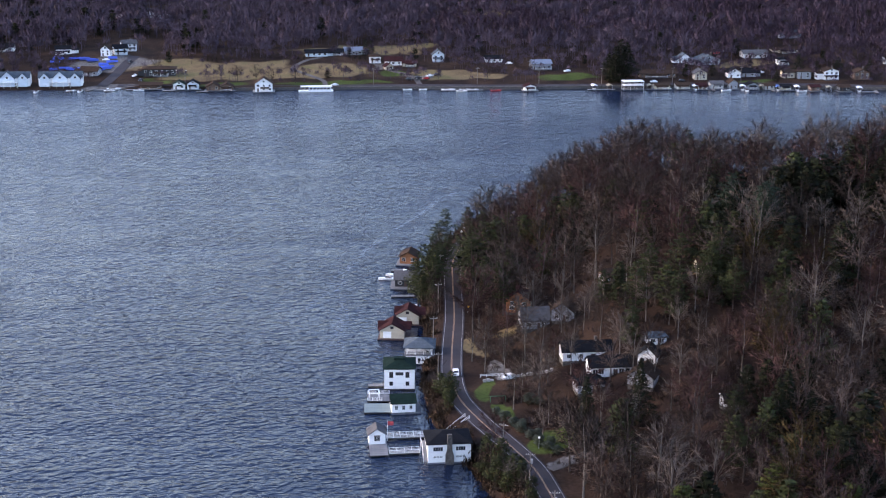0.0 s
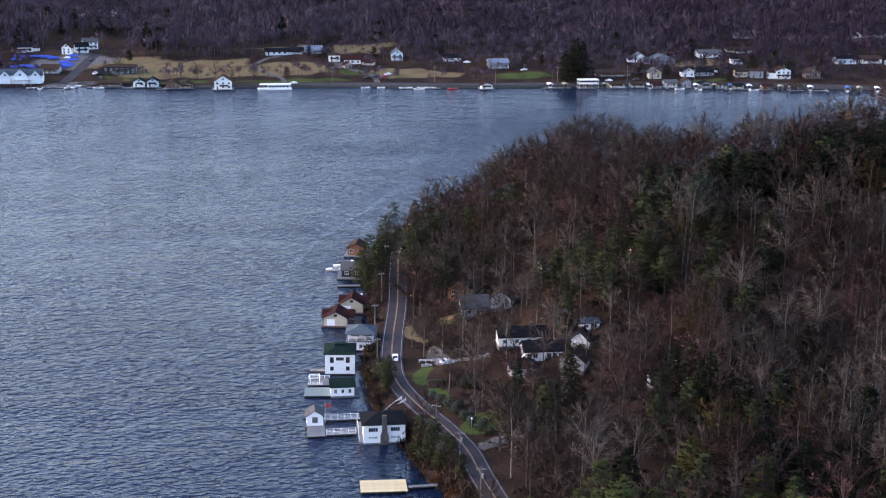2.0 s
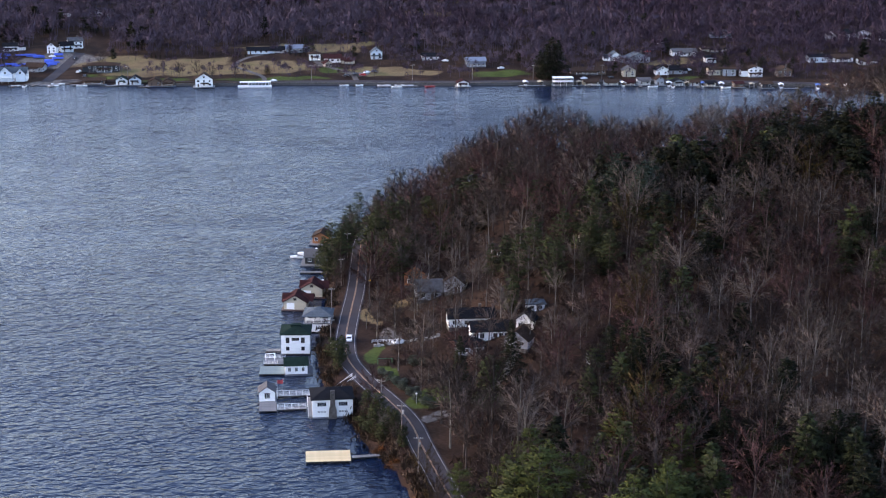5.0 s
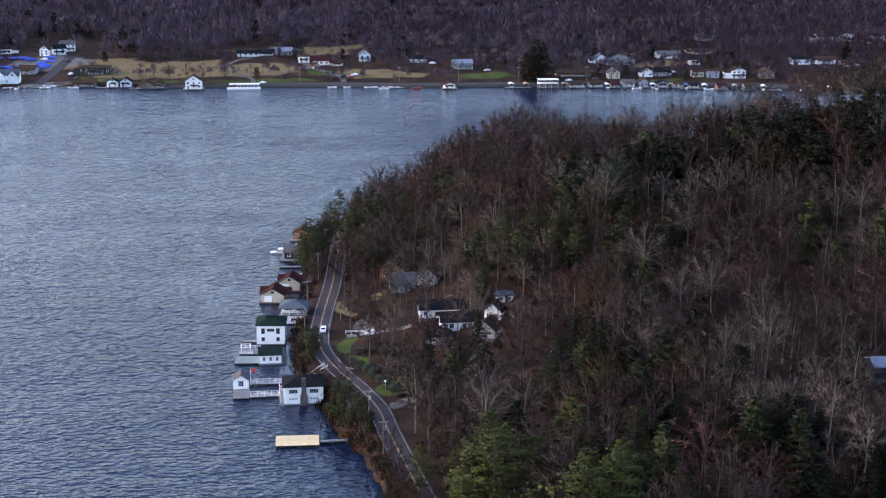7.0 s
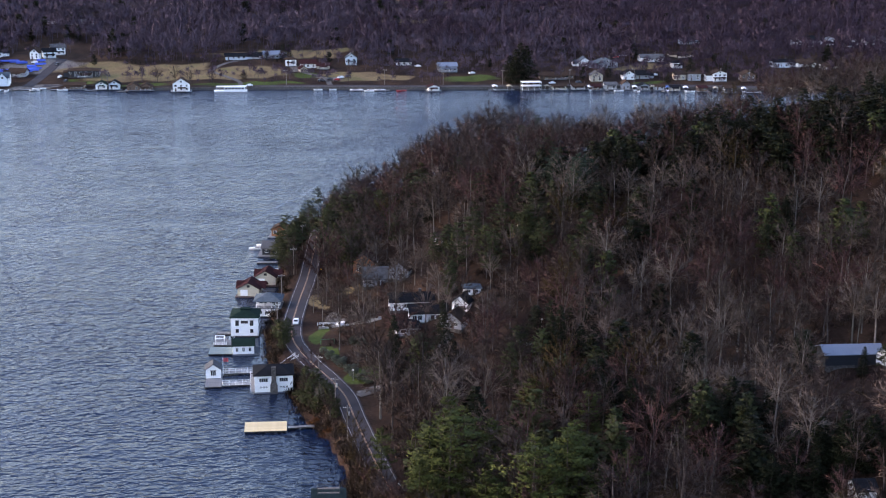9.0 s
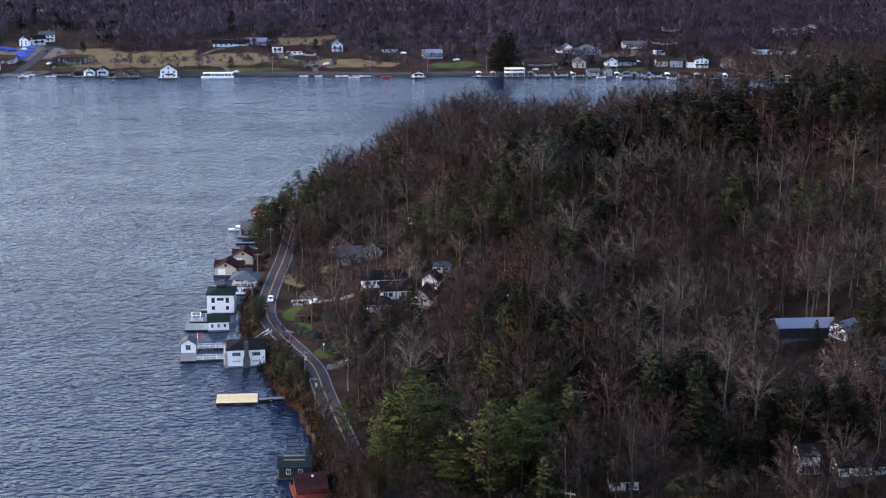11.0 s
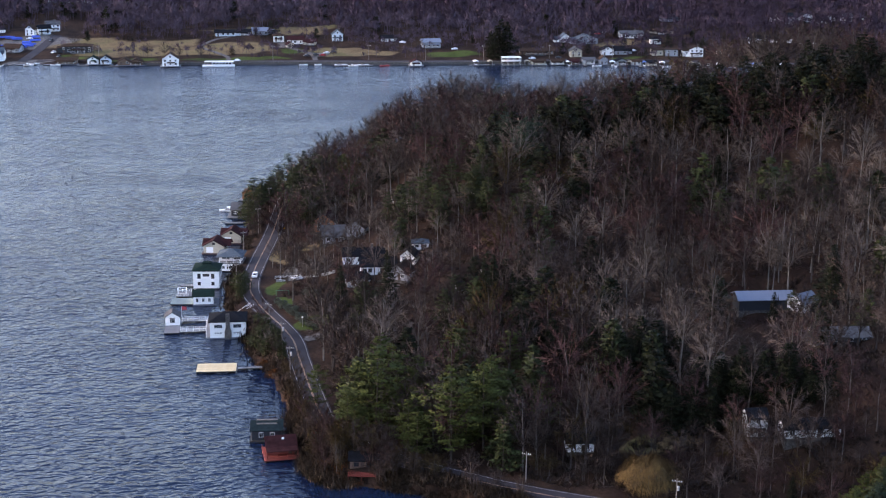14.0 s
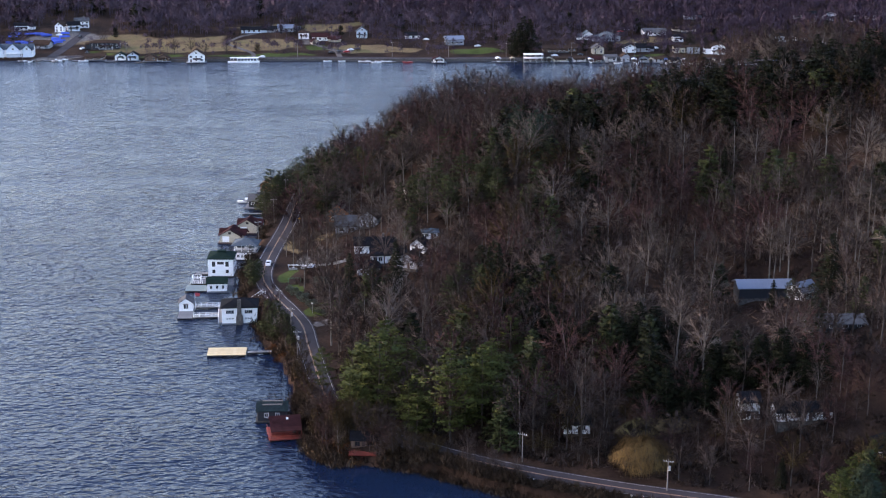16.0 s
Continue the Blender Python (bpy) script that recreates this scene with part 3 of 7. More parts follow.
def bare_tree(seed, H, spread=0.3, limbs=13, twigs=300, width=0.06, clear=0.3, sides=5, twig=1.6):
    """A leafless tree with a domed crown: (trunk, crown), each vertices and triangles."""
    r = np.random.default_rng(seed)
    k = np.linspace(0, 1, 6)
    bend = np.cumsum(r.normal(0, 0.013 * H, (6, 2)), 0) * k[:, None]
    tp = np.column_stack([bend, k * H * 0.88])
    tp[0] = (0, 0, -0.6)
    trunk = limb(tp, 0.0125 * H * (1 - k) ** 0.8 + 0.03, sides)
    pieces, bases, ways = [], [], []
    reach = np.array([spread * H, spread * H, 0.27 * H]) * r.uniform(0.85, 1.15, 3)
    heart = np.array([bend[3, 0], bend[3, 1], 0.70 * H])
    for i in range(limbs):
        c = 1 - 1.75 * (i + 0.5) / limbs
        a = 2.4 * i + r.normal(0, 0.3)
        out = np.array([math.cos(a) * math.sqrt(max(0, 1 - c * c)), math.sin(a) * math.sqrt(max(0, 1 - c * c)), c])
        p2 = heart + out * reach * r.uniform(0.72, 1.0)
        h = np.clip((p2[2] / H - 0.16 - 0.22 * math.hypot(out[0], out[1])), clear, 0.86)
        p0 = np.array([np.interp(h, k, tp[:, q]) for q in range(3)])
        p1 = p0 + (p2 - p0) * np.array([0.45, 0.45, 0.66])
        rad = 0.0042 * H * (1.2 - h)
        pieces.append(limb([p0, p1, p2], [rad + 0.015, rad * 0.55 + 0.01, 0.01], 3))
        n = max(3, int(twigs / limbs))
        q = r.uniform(0.2, 1.0, n)[:, None] ** 0.75
        b = np.where(q < 0.5, p0 + (p1 - p0) * q * 2, p1 + (p2 - p1) * (q - 0.5) * 2)
        w = unit(unit((b - heart) / reach + np.array([0, 0, 0.55])) + r.normal(0, 0.42, (n, 3))) * r.uniform(0.6, 1.4, (n, 1)) * twig
        b2 = b + w * r.uniform(0.3, 0.9, (n, 1))
        w2 = unit(unit(w) + r.normal(0, 0.45, w.shape)) * twig * 0.75 * r.uniform(0.6, 1.2, (n, 1))
        bases += [b, b2]
        ways += [w, w2]
    bs, ws = np.concatenate(bases), np.concatenate(ways)
    pieces.append(blades(bs, ws, width * r.uniform(0.6, 1.3, len(bs)), r, bs - heart + np.array([0, 0, 0.16 * H])))
    return trunk, _stack(pieces)


def far_tree(seed, H):
    """A leafless tree seen from far off: a thin trunk and a domed haze of twigs."""
    r = np.random.default_rng(seed)
    n = 60
    out = unit(r.normal(0, 1, (n, 3)))
    out[:, 2] = np.abs(out[:, 2]) * 1.2 - 0.4
    b = np.array([0, 0, 0.58 * H]) + out * np.array([0.28, 0.28, 0.30]) * H * r.uniform(0.35, 1.0, (n, 1))
    w = unit(out * 0.5 + r.normal(0, 0.3, (n, 3)) + np.array([0, 0, 0.8])) * r.uniform(2.0, 4.2, (n, 1))
    return _stack([limb([(0, 0, -0.6), (r.normal(0, 0.3), r.normal(0, 0.3), 0.75 * H)], [0.2, 0.06], 3), blades(b - w * 0.4, w, r.uniform(0.3, 0.62, n), r, out + np.array([0, 0, 0.5]), 0.15)])


def pine_tree(seed, H, wide=0.26, tiers=15, per=7, tufts=20, tuft=0.7, start=0.2, taper=0.8, ragged=0.4, rise=0.12):
    """A conifer: tiers of flat boughs, each a fan of needle tufts, with gaps between them and an uneven outline."""
    r = np.random.default_rng(seed)
    k = np.linspace(0, 1, 5)
    tp = np.column_stack([np.cumsum(r.normal(0, 0.006 * H, (5, 2)), 0), k * H * 0.98])
    tp[0] = (0, 0, -0.6)
    trunk = limb(tp, 0.013 * H * (1 - k) + 0.03, 5)
    pieces, bases, ways, outs = [], [], [], []
    lobe = r.uniform(0, 6.28, 3)
    for i in range(tiers * per):
        h = start + (1 - start) * min(0.995, (i // per + 0.5 + r.normal(0, 0.22)) / tiers)
        p0 = np.array([np.interp(h, k, tp[:, c]) for c in range(3)])
        a = 2.399 * i + r.normal(0, 0.3)
        full = wide * H * (max(0.0, 1 - h) ** taper * 1.1 + 0.04) * min(1.0, 0.55 + 2.2 * (h - start))
        full *= 1 + 0.25 * math.sin(2 * a + lobe[0] + 4 * h) + 0.18 * math.sin(8 * h + lobe[1])
        L = full * (1 - ragged * r.random() ** 1.3)
        d = np.array([math.cos(a), math.sin(a), rise + r.normal(0, 0.1)])
        if L > 1.2:
            pieces.append(limb([p0, p0 + d * L * 0.8], [0.05, 0.02], 3))
        n = max(5, int(tufts * (0.3 + 0.9 * L / (wide * H))))
        q = np.sqrt(r.uniform(0.06, 1.0, n))[:, None]
        flank = np.array([-d[1], d[0], 0.0])
        u = r.normal(0, 1, (n, 1)) * (0.30 * (1.15 - q) + 0.06) * L
        b = p0 + d * L * q + flank * u + np.array([0, 0, 1.0]) * (rise * 0.5 * L * q ** 2 - 0.03 * np.abs(u) + r.normal(0, 0.05 * tuft + 0.025 * L, (n, 1)))
        w = d * 0.8 + flank * np.sign(u) * 0.5 + r.normal(0, 1, (n, 3)) * np.array([0.4, 0.4, 0.22]) + np.array([0, 0, 0.12])
        bases.append(b), ways.append(unit(w) * tuft * r.uniform(0.6, 1.35, (n, 1)))
        outs.append(np.tile(np.array([d[0] * 0.55, d[1] * 0.55, 0.9]), (n, 1)))
    bs, ws = np.concatenate(bases), np.concatenate(ways)
    pieces.append(blades(bs - ws * 0.4, ws, tuft * 0.62 * r.uniform(0.6, 1.4, len(bs)), r, np.concatenate(outs)))
    return trunk, _stack(pieces)


def spruce_tree(seed, H):
    return pine_tree(seed, H, 0.27, 20, 8, 18, 0.75, 0.04, 0.9, 0.25, -0.14)


def shrub_mesh(seed, size, n=120, width=0.05):
    r = np.random.default_rng(seed)
    b = r.normal(0, 0.32, (n, 3)) * size
    b[:, 2] = np.abs(b[:, 2]) * 0.4
    w = unit(r.normal(0, 0.6, (n, 3)) + np.array([0, 0, 0.8])) * size * r.uniform(0.3, 0.8, (n, 1))
    return blades(b, w, width * r.uniform(0.6, 1.6, n), r)


def tri_mesh(name, v, f, normals, material):
    me = bpy.data.meshes.new(name)
    me.vertices.add(len(v))
    me.vertices.foreach_set("co", np.asarray(v, np.float32).ravel())
    me.loops.add(3 * len(f))
    me.loops.foreach_set("vertex_index", np.asarray(f, np.int32).ravel())
    me.polygons.add(len(f))
    me.polygons.foreach_set("loop_start", np.arange(0, 3 * len(f), 3, dtype=np.int32))
    me.attributes.new("custom_normal", "FLOAT_VECTOR", "POINT").data.foreach_set("vector", np.asarray(normals, np.float32).ravel())
    me.update(calc_edges=True)
    me.materials.append(material)
    return me


def tree_thing(name, label, trunk, crown, bark, leaf):
    root = tagged(new(name), label, "tree")
    for n, geo, m in (("trunk", trunk, bark), ("crown", crown, leaf)):
        ob = new(n, tri_mesh(n, *geo, m))
        ob.parent = root
    return root


def scatter(name, label, protos, places, material, category="trees", spread=0.48):
    """One joined object: each place is x, y, z, turn, size and the number of a prototype."""
    vs, fs, ns, tones, n = [], [], [], [], 0
    tr = np.random.default_rng(len(places))
    for x, y, z, turn, size, which in places:
        v, f, o = protos[which]
        c, s = math.cos(turn), math.sin(turn)
        spin = np.array([[c, s, 0], [-s, c, 0], [0, 0, 1]])
        vs.append(v @ spin * size + np.array([x, y, z])), fs.append(f + n), ns.append(o @ spin)
        tones.append(np.full(len(v), tr.uniform(-spread, spread), np.float32))
        n += len(v)
    if not vs:
        return None
    me = tri_mesh(name, np.concatenate(vs), np.concatenate(fs), np.concatenate(ns), material)
    me.attributes.new("tone", "FLOAT", "POINT").data.foreach_set("value", np.concatenate(tones))
    return tagged(new(name, me), label, category, kind="stuff")


class Kind:
    """A kind of tree: a few models, built as things at their first planting and copied from there."""

    def __init__(self, name, label, makers, bark, leaf, group):
        self.name, self.label, self.makers, self.bark, self.leaf, self.group, self.first = name, label, makers, bark, leaf, group, {}

    def plant(self, x, y, H, turn=None, wide=1.0):
        i = RNG.randrange(len(self.makers))
        z = ground_z(x, y) - 0.1
        turn = RNG.uniform(0, 360) if turn is None else turn
        made, model_h = self.first.get(i), 20.0
        m = pose(x, y, z, 0, 0, turn)
        if made is None:
            ob = tree_thing(self.name, self.label, *self.makers[i](), self.bark, self.leaf)
            self.first[i] = ob
            tagged(ob, group=self.group)
            ob.matrix_basis = m
        else:
            ob = copy_thing(made, m)
        ob.scale = (H / model_h * wide, H / model_h * wide, H / model_h)
        return ob


RNG = random.Random(7)


def models(maker, seeds, *a, **k):
    return [lambda s=s: maker(s, 20.0, *a, **k) for s in seeds]


PINE = Kind("white_pine", "dull green white pine with tiered ragged boughs", models(pine_tree, range(5), 0.37, 10, 7, 46, 0.68, 0.22, 0.6, 0.55), PINE_BARK, NEEDLE["pine"], "white pines")
BRIGHT_PINE = Kind("white_pine", "yellow-green white pine with broad ragged boughs", models(pine_tree, range(10, 15), 0.40, 9, 7, 62, 0.64, 0.14, 0.5, 0.6), PINE_BARK, NEEDLE["bright"], "white pines")
BLUE_PINE = Kind("blue_pine", "blue-green rounded pine above the bare trees", models(pine_tree, range(20, 22), 0.29, 16, 8, 24, 0.66, 0.2, 0.45), PINE_BARK, NEEDLE["blue"], "blue-green pines")
HEMLOCK = Kind("hemlock", "dark green hemlock with dense drooping boughs", models(pine_tree, range(30, 35), 0.36, 14, 8, 25, 0.88, 0.07, 0.6, 0.4, -0.06), PINE_BARK, NEEDLE["dark"], "dark hemlocks")
SPRUCE = Kind("spruce", "dark conical spruce with dense tiers", models(spruce_tree, range(40, 43)), PINE_BARK, NEEDLE["dark"], "spruces")
GREY_TREE = Kind("bare_tree", "leafless grey-brown deciduous tree with fine twigs", models(bare_tree, range(50, 56), 0.33, 18, 540, 0.115, 0.3, 5, 1.8), BARK, TWIG["grey"], "bare trees on the hillside")
RUSSET_TREE = Kind("bare_tree", "leafless tree hazed with russet buds", models(bare_tree, range(60, 64), 0.34, 18, 540, 0.115, 0.3, 5, 1.8), BARK, TWIG["russet"], "bare trees on the hillside")
PALE_TREE = Kind("pale_trunk_tree", "leafless tree with a pale trunk and limbs", models(bare_tree, range(70, 74), 0.28, 16, 520, 0.07, 0.3, 5, 1.5), PALE_BARK, TWIG["pale"], "pale-trunked trees")
OLIVE_TREE = Kind("budding_tree", "leafless tree hazed with olive-green buds", models(bare_tree, range(80, 83), 0.33, 18, 540, 0.115, 0.3, 5, 1.8), BARK, TWIG["olive"], "budding trees")


def willow_model(seed, H):
    t, c = bare_tree(seed, H, 0.42, 18, 200, 0.1, 0.2)
    r = np.random.default_rng(seed)
    n = 11000
    a, q = r.uniform(0, 6.28, n), np.sqrt(r.random(n))
    b = np.column_stack([np.cos(a) * q * 0.6 * H, np.sin(a) * q * 0.6 * H, H * (1.0 - 0.45 * q ** 2 + 0.05 * np.sin(5 * a) + 0.05 * np.sin(3 * a + 9 * q)) * r.uniform(0.7, 1.0, n)])
    w = np.column_stack([np.cos(a) * 0.25, np.sin(a) * 0.25, -np.ones(n)]) * r.uniform(0.8, 3.6, (n, 1))
    return t, _stack([c, blades(b, w, 0.07 * r.uniform(0.5, 1.4, n), r, b - np.array([0, 0, 0.35 * H]))])


EVERGREEN = Kind("evergreen_shrub", "bushy olive-green evergreen on the lake bank", models(pine_tree, range(90, 93), 0.42, 10, 8, 22, 1.3, 0.05, 0.45), PINE_BARK, NEEDLE["pine"], "bank evergreens")
WILLOW = Kind("willow", "yellow-shooted weeping willow beside the road", [lambda: willow_model(3, 20.0)], BARK, TWIG["willow"], "willows")

for kind, rows in (
        (PINE, [(33.4, 489.8, 20), (36.6, 480.1, 17), (30.8, 498.2, 13), (49.9, 485.1, 22), (56.5, 498.5, 21), (61.7, 506.9, 20), (66.9, 514.0, 18), (51.4, 462.2, 20), (55.0, 456.0, 19), (47.2, 471, 16), (37.1, 498.6, 15), (60.3, 467.3, 19), (44, 545, 13), (49, 556, 15), (41, 532, 11), (56, 540, 17), (54, 524, 17), (60, 530, 18), (34, 468, 11), (31, 476, 13)]),
        (PINE, [(89.7, 406.9, 20), (100.9, 399.1, 19), (118.9, 416.0, 21), (113.5, 408.1, 18), (105.1, 457.5, 18), (114.0, 444.0, 18)]),
        (HEMLOCK, [(109.4, 288.1, 17), (140.7, 234.3, 14), (150.6, 232.5, 13), (138.3, 259.7, 18), (126.9, 265.7, 15), (159.8, 237.6, 16), (170.6, 233.1, 17), (154.3, 239.7, 14), (164.4, 235.3, 15), (175.9, 232.7, 14), (202.3, 390.3, 14), (175.3, 402.0, 12), (109.5, 340.7, 17), (114.3, 338.1, 15), (117.9, 278.4, 15), (105, 296, 15), (113, 293, 16), (144, 262, 15), (133, 254, 15), (138.8, 408.4, 22), (166.4, 386.0, 14)]),
        (HEMLOCK, [(78, 495.9, 13), (74.7, 509, 12), (82.5, 490.7, 13), (85.7, 482, 12), (90, 492, 14), (70, 499, 11)]),
        (PINE, [(83.9, 425.4, 14), (97.6, 419.6, 19), (107.3, 418.8, 20), (114.5, 410.1, 19), (117.4, 396.2, 18), (101.8, 491.9, 16), (126.7, 377.0, 18), (124.3, 381.5, 14), (91.5, 310.9, 18), (113.9, 303.0, 16), (133.2, 522.6, 15), (143.3, 540.4, 17), (148.1, 536.3, 14), (136.0, 481.8, 17), (97, 330, 15)]),
        (BLUE_PINE, [(132.7, 450.2, 22), (136.7, 428.5, 24), (141, 436, 21), (176.0, 187.2, 14), (176.5, 182.9, 12)]),
        (BRIGHT_PINE, [(69.7, 281.9, 20), (72.0, 267.8, 22), (84.5, 238.5, 27), (93.5, 243.5, 25), (97, 252.2, 22), (66.5, 255, 27), (66.0, 266.9, 19), (51.8, 276.5, 14), (58.5, 251, 16), (62, 249, 13), (76, 241, 14), (62.8, 273.1, 17), (77.1, 253.5, 15), (92.8, 285.3, 17), (105.0, 271.7, 16), (109.9, 247.2, 15), (170.4, 186.7, 13), (61.5, 262, 14), (74, 246, 15), (70, 255, 16), (89, 243, 15), (98, 260, 16), (79, 268, 17), (100, 243, 13)]),
        (SPRUCE, [(62.3, 346.0, 20), (105.0, 318.7, 21), (77.5, 350.0, 20), (126.0, 363.3, 20), (107.6, 321.8, 22), (113.2, 319.3, 18), (197.0, 381.0, 16), (162.2, 203.6, 8), (186.3, 289.0, 9)]),
        (HEMLOCK, [(182.6, 472.6, 17), (184.8, 460.9, 17), (189.7, 462.1, 16), (194.4, 464.7, 17), (198.2, 464.1, 18), (202.3, 462.1, 17), (201.8, 447.3, 17), (211.5, 466.6, 18), (208.1, 449.0, 17), (211.8, 448.6, 16), (215.7, 448.6, 18), (218.3, 450.7, 17), (221.3, 445.7, 17), (229.3, 456.1, 18), (227.9, 442.3, 17), (231.6, 441.7, 16), (236.7, 445.7, 18), (239.5, 436.9, 17), (253.6, 452.5, 19), (252.0, 441.3, 17), (257.1, 446.2, 18), (259.2, 442.9, 17), (261.4, 438.7, 18), (267.2, 443.6, 17), (272.2, 447.4, 18), (276.0, 451.8, 19), (279.2, 451.4, 18)]),
        (HEMLOCK, [(190.1, 453.4, 15), (199.2, 444.5, 15), (203.4, 445.8, 14), (211.9, 439.9, 15), (217.2, 436.8, 15), (206.9, 440.2, 14), (236.3, 436.5, 15), (232.3, 436.1, 15), (250.5, 433.5, 15), (253.6, 425.2, 14), (262.1, 433.3, 15), (194.4, 454.8, 15), (179.0, 482.3, 14)]),
        (PALE_TREE, [(75.4, 460.3, 18), (78.2, 460.4, 20), (119.1, 248.2, 17), (122.0, 247.7, 18), (110.2, 258.8, 15), (201.0, 324.5, 24), (187.7, 358.5, 20), (178.1, 226.0, 12), (127, 350, 19), (163, 318, 16)]),
        (RUSSET_TREE, [(58, 325, 13), (95, 520, 22), (103, 540, 21), (62, 308, 12), (66, 318, 13)]),
        (GREY_TREE, [(116.0, 532.7, 20), (66.0, 545, 18), (92, 545, 22), (88, 540, 20)]),
        (WILLOW, [])):
    for x, y, H in rows:
        kind.plant(x, y, H)
        if kind is HEMLOCK and y > 425:
            kind.plant(x + 2.5, y - 6.5, H * 0.8, None, 1.2)
        if kind is HEMLOCK and y < 345:  # hemlocks stand in clumps
            kind.plant(x - 4.5, y + 3.5, H * 0.85, None, 1.15)
            kind.plant(x + 5.0, y - 1.5, H * 0.75, None, 1.15)

for x, y, H in ((29.5, 383, 8), (31.0, 389, 7), (27.8, 388.5, 7), (28.8, 378, 6), (35, 345, 7), (38, 338, 8), (36, 332, 8), (40, 330, 7), (33.8, 339, 6), (41.5, 326, 7), (37.5, 326, 6), (42.5, 318, 6)):
    EVERGREEN.plant(x, y, H)

HEDGE = Kind("rhododendron", "dark evergreen rhododendron bush beside the road", models(pine_tree, range(95, 98), 0.62, 8, 9, 26, 1.7, 0.05, 0.35, 0.3), PINE_BARK, RHODO, "roadside bushes")
for x, y, H in ((41.6, 371.5, 2.4), (43.4, 367.5, 2.8), (45.2, 363.4, 2.6), (46.8, 359.0, 3.0), (48.4, 354.6, 2.5), (50.0, 350.0, 2.8), (52.0, 346.2, 2.6), (54.0, 343.5, 2.4), (47.6, 362.6, 2.2), (50.6, 355.4, 2.3), (53.4, 349.4, 2.2), (52.0, 378.0, 3.0), (54.6, 376.0, 2.8)):
    HEDGE.plant(x, y, H, None, 1.2)

# bare trees on the strip between road and lake
for i in range(len(ROAD_LINE) - 1):
    p, d = ROAD_LINE[i], (ROAD_LINE[i + 1] - ROAD_LINE[i]).normalized()
    if not (208 < p.y < 300 or 455 < p.y < 540):
        continue
    for k in range(3 if p.y < 278 else 1):
        o = RNG.uniform(4.4, 8.6)
        q = p - Vector((-d.y, d.x)) * o + d * RNG.uniform(-1.5, 1.5)
        if shore_distance(np.array([q.x]), np.array([q.y]))[0] > 0.8 and RNG.random() < (0.85 if p.x < 92 else 0.3):
            RNG.choice((GREY_TREE, GREY_TREE, RUSSET_TREE, OLIVE_TREE)).plant(q.x, q.y, RNG.uniform(7, 12.5) if p.x < 92 else RNG.uniform(2.5, 5))
for x, y, H in ((52, 240, 9), (55, 243, 10), (56, 238, 7), (51, 246, 9), (54, 249, 10), (58, 246, 11), (66, 237, 8), (71, 234, 8), (77, 231, 7), (83, 228, 6), (155, 222, 12), (159, 219, 10), (166, 220, 11), (171, 218, 9), (178, 217, 10), (183, 219, 12), (112, 231, 11), (115, 229, 9), (121, 231, 12)):
    RNG.choice((GREY_TREE, RUSSET_TREE, OLIVE_TREE)).plant(x, y, H)

for i in range(len(ROAD_LINE) - 1):
    p, d = ROAD_LINE[i], (ROAD_LINE[i + 1] - ROAD_LINE[i]).normalized()
    if 57 < p.x < 104 and p.y < 262:
        for k in range(4):
            q = p - Vector((-d.y, d.x)) * RNG.uniform(4.4, 11.5) + d * RNG.uniform(-1.5, 1.5)
            if math.hypot(q.x - 61, q.y - 236) > 5.5 and shore_distance(np.array([q.x]), np.array([q.y]))[0] > 0.4:
                RNG.choice((GREY_TREE, GREY_TREE, OLIVE_TREE)).plant(q.x, q.y, RNG.uniform(4.5, 8.5), None, 1.15)

# low growth on the slope above the lake road
for i in range(85):
    x = RNG.uniform(96, 205)
    y = 226 - 0.36 * (x - 100) + RNG.uniform(3, 22)
    if all(math.hypot((x - cx) / rx, (y - cy) / ry) > 1 for cx, cy, rx, ry in ((161, 222, 8, 7), (174, 219, 10, 5), (130, 214, 9, 8), (189, 211, 7, 6))):
        RNG.choice((GREY_TREE, RUSSET_TREE, GREY_TREE, OLIVE_TREE)).plant(x, y, RNG.uniform(4, 8.5), None, 1.25)
for x, y, H in ((101.7, 230.5, 24), (117.3, 228, 26), (124, 232, 20), (108, 234, 19), (67.5, 238.6, 12), (178, 220.5, 9), (172, 219.5, 7), (166, 221, 8), (184, 252, 15), (190, 249, 16), (196, 250, 17), (200, 247, 15)):
    GREY_TREE.plant(x, y, H)
for x, y, H in ((55.0, 238.6, 10), (202, 262, 20), (193, 309, 20)):
    PALE_TREE.plant(x, y, H, None, 0.7)
SPRUCE.plant(202.2, 287.6, 20, None, 1.35)
for x, y, H in ((49.4, 494, 17), (51, 504, 18), (39.8, 499, 14), (40.6, 507, 13), (53.5, 513, 17), (45, 519.5, 12), (30.5, 484, 14), (36.5, 489, 15)):
    PINE.plant(x, y, H, None, 1.15)
WILLOW.plant(130.0, 214.5, 10.5, None, 1.3)
for x, y, H in ((177, 197, 11), (181, 199, 10), (184.5, 202.5, 9), (174, 193, 8)):
    BRIGHT_PINE.plant(x, y, H)
SPRUCE.plant(187.5, 203, 10)
PINE.plant(192, 288.5, 8, None, 1.3)
for x, y, H in ((172, 262, 6), (177, 268, 5), (170, 270, 6), (180, 276, 5), (185, 280, 4), (176, 280, 6), (168, 256, 7), (60, 446, 9), (66, 447, 10), (57, 428, 9), (70, 425, 9), (50, 415, 8), (52, 404, 7), (53, 385, 8), (50, 378, 7), (56, 392, 9), (47.5, 420, 8), (48, 432, 9), (51, 447, 9)):
    RNG.choice((GREY_TREE, RUSSET_TREE)).plant(x, y, H, None, 1.2)
for x, y, H in ((158.2, 223.5, 9), (162.8, 222.5, 8), (157.0, 225.5, 10), (160.2, 221.0, 6), (168.5, 217.8, 7), (175, 217, 7), (180.5, 218, 8)):
    GREY_TREE.plant(x, y, H)

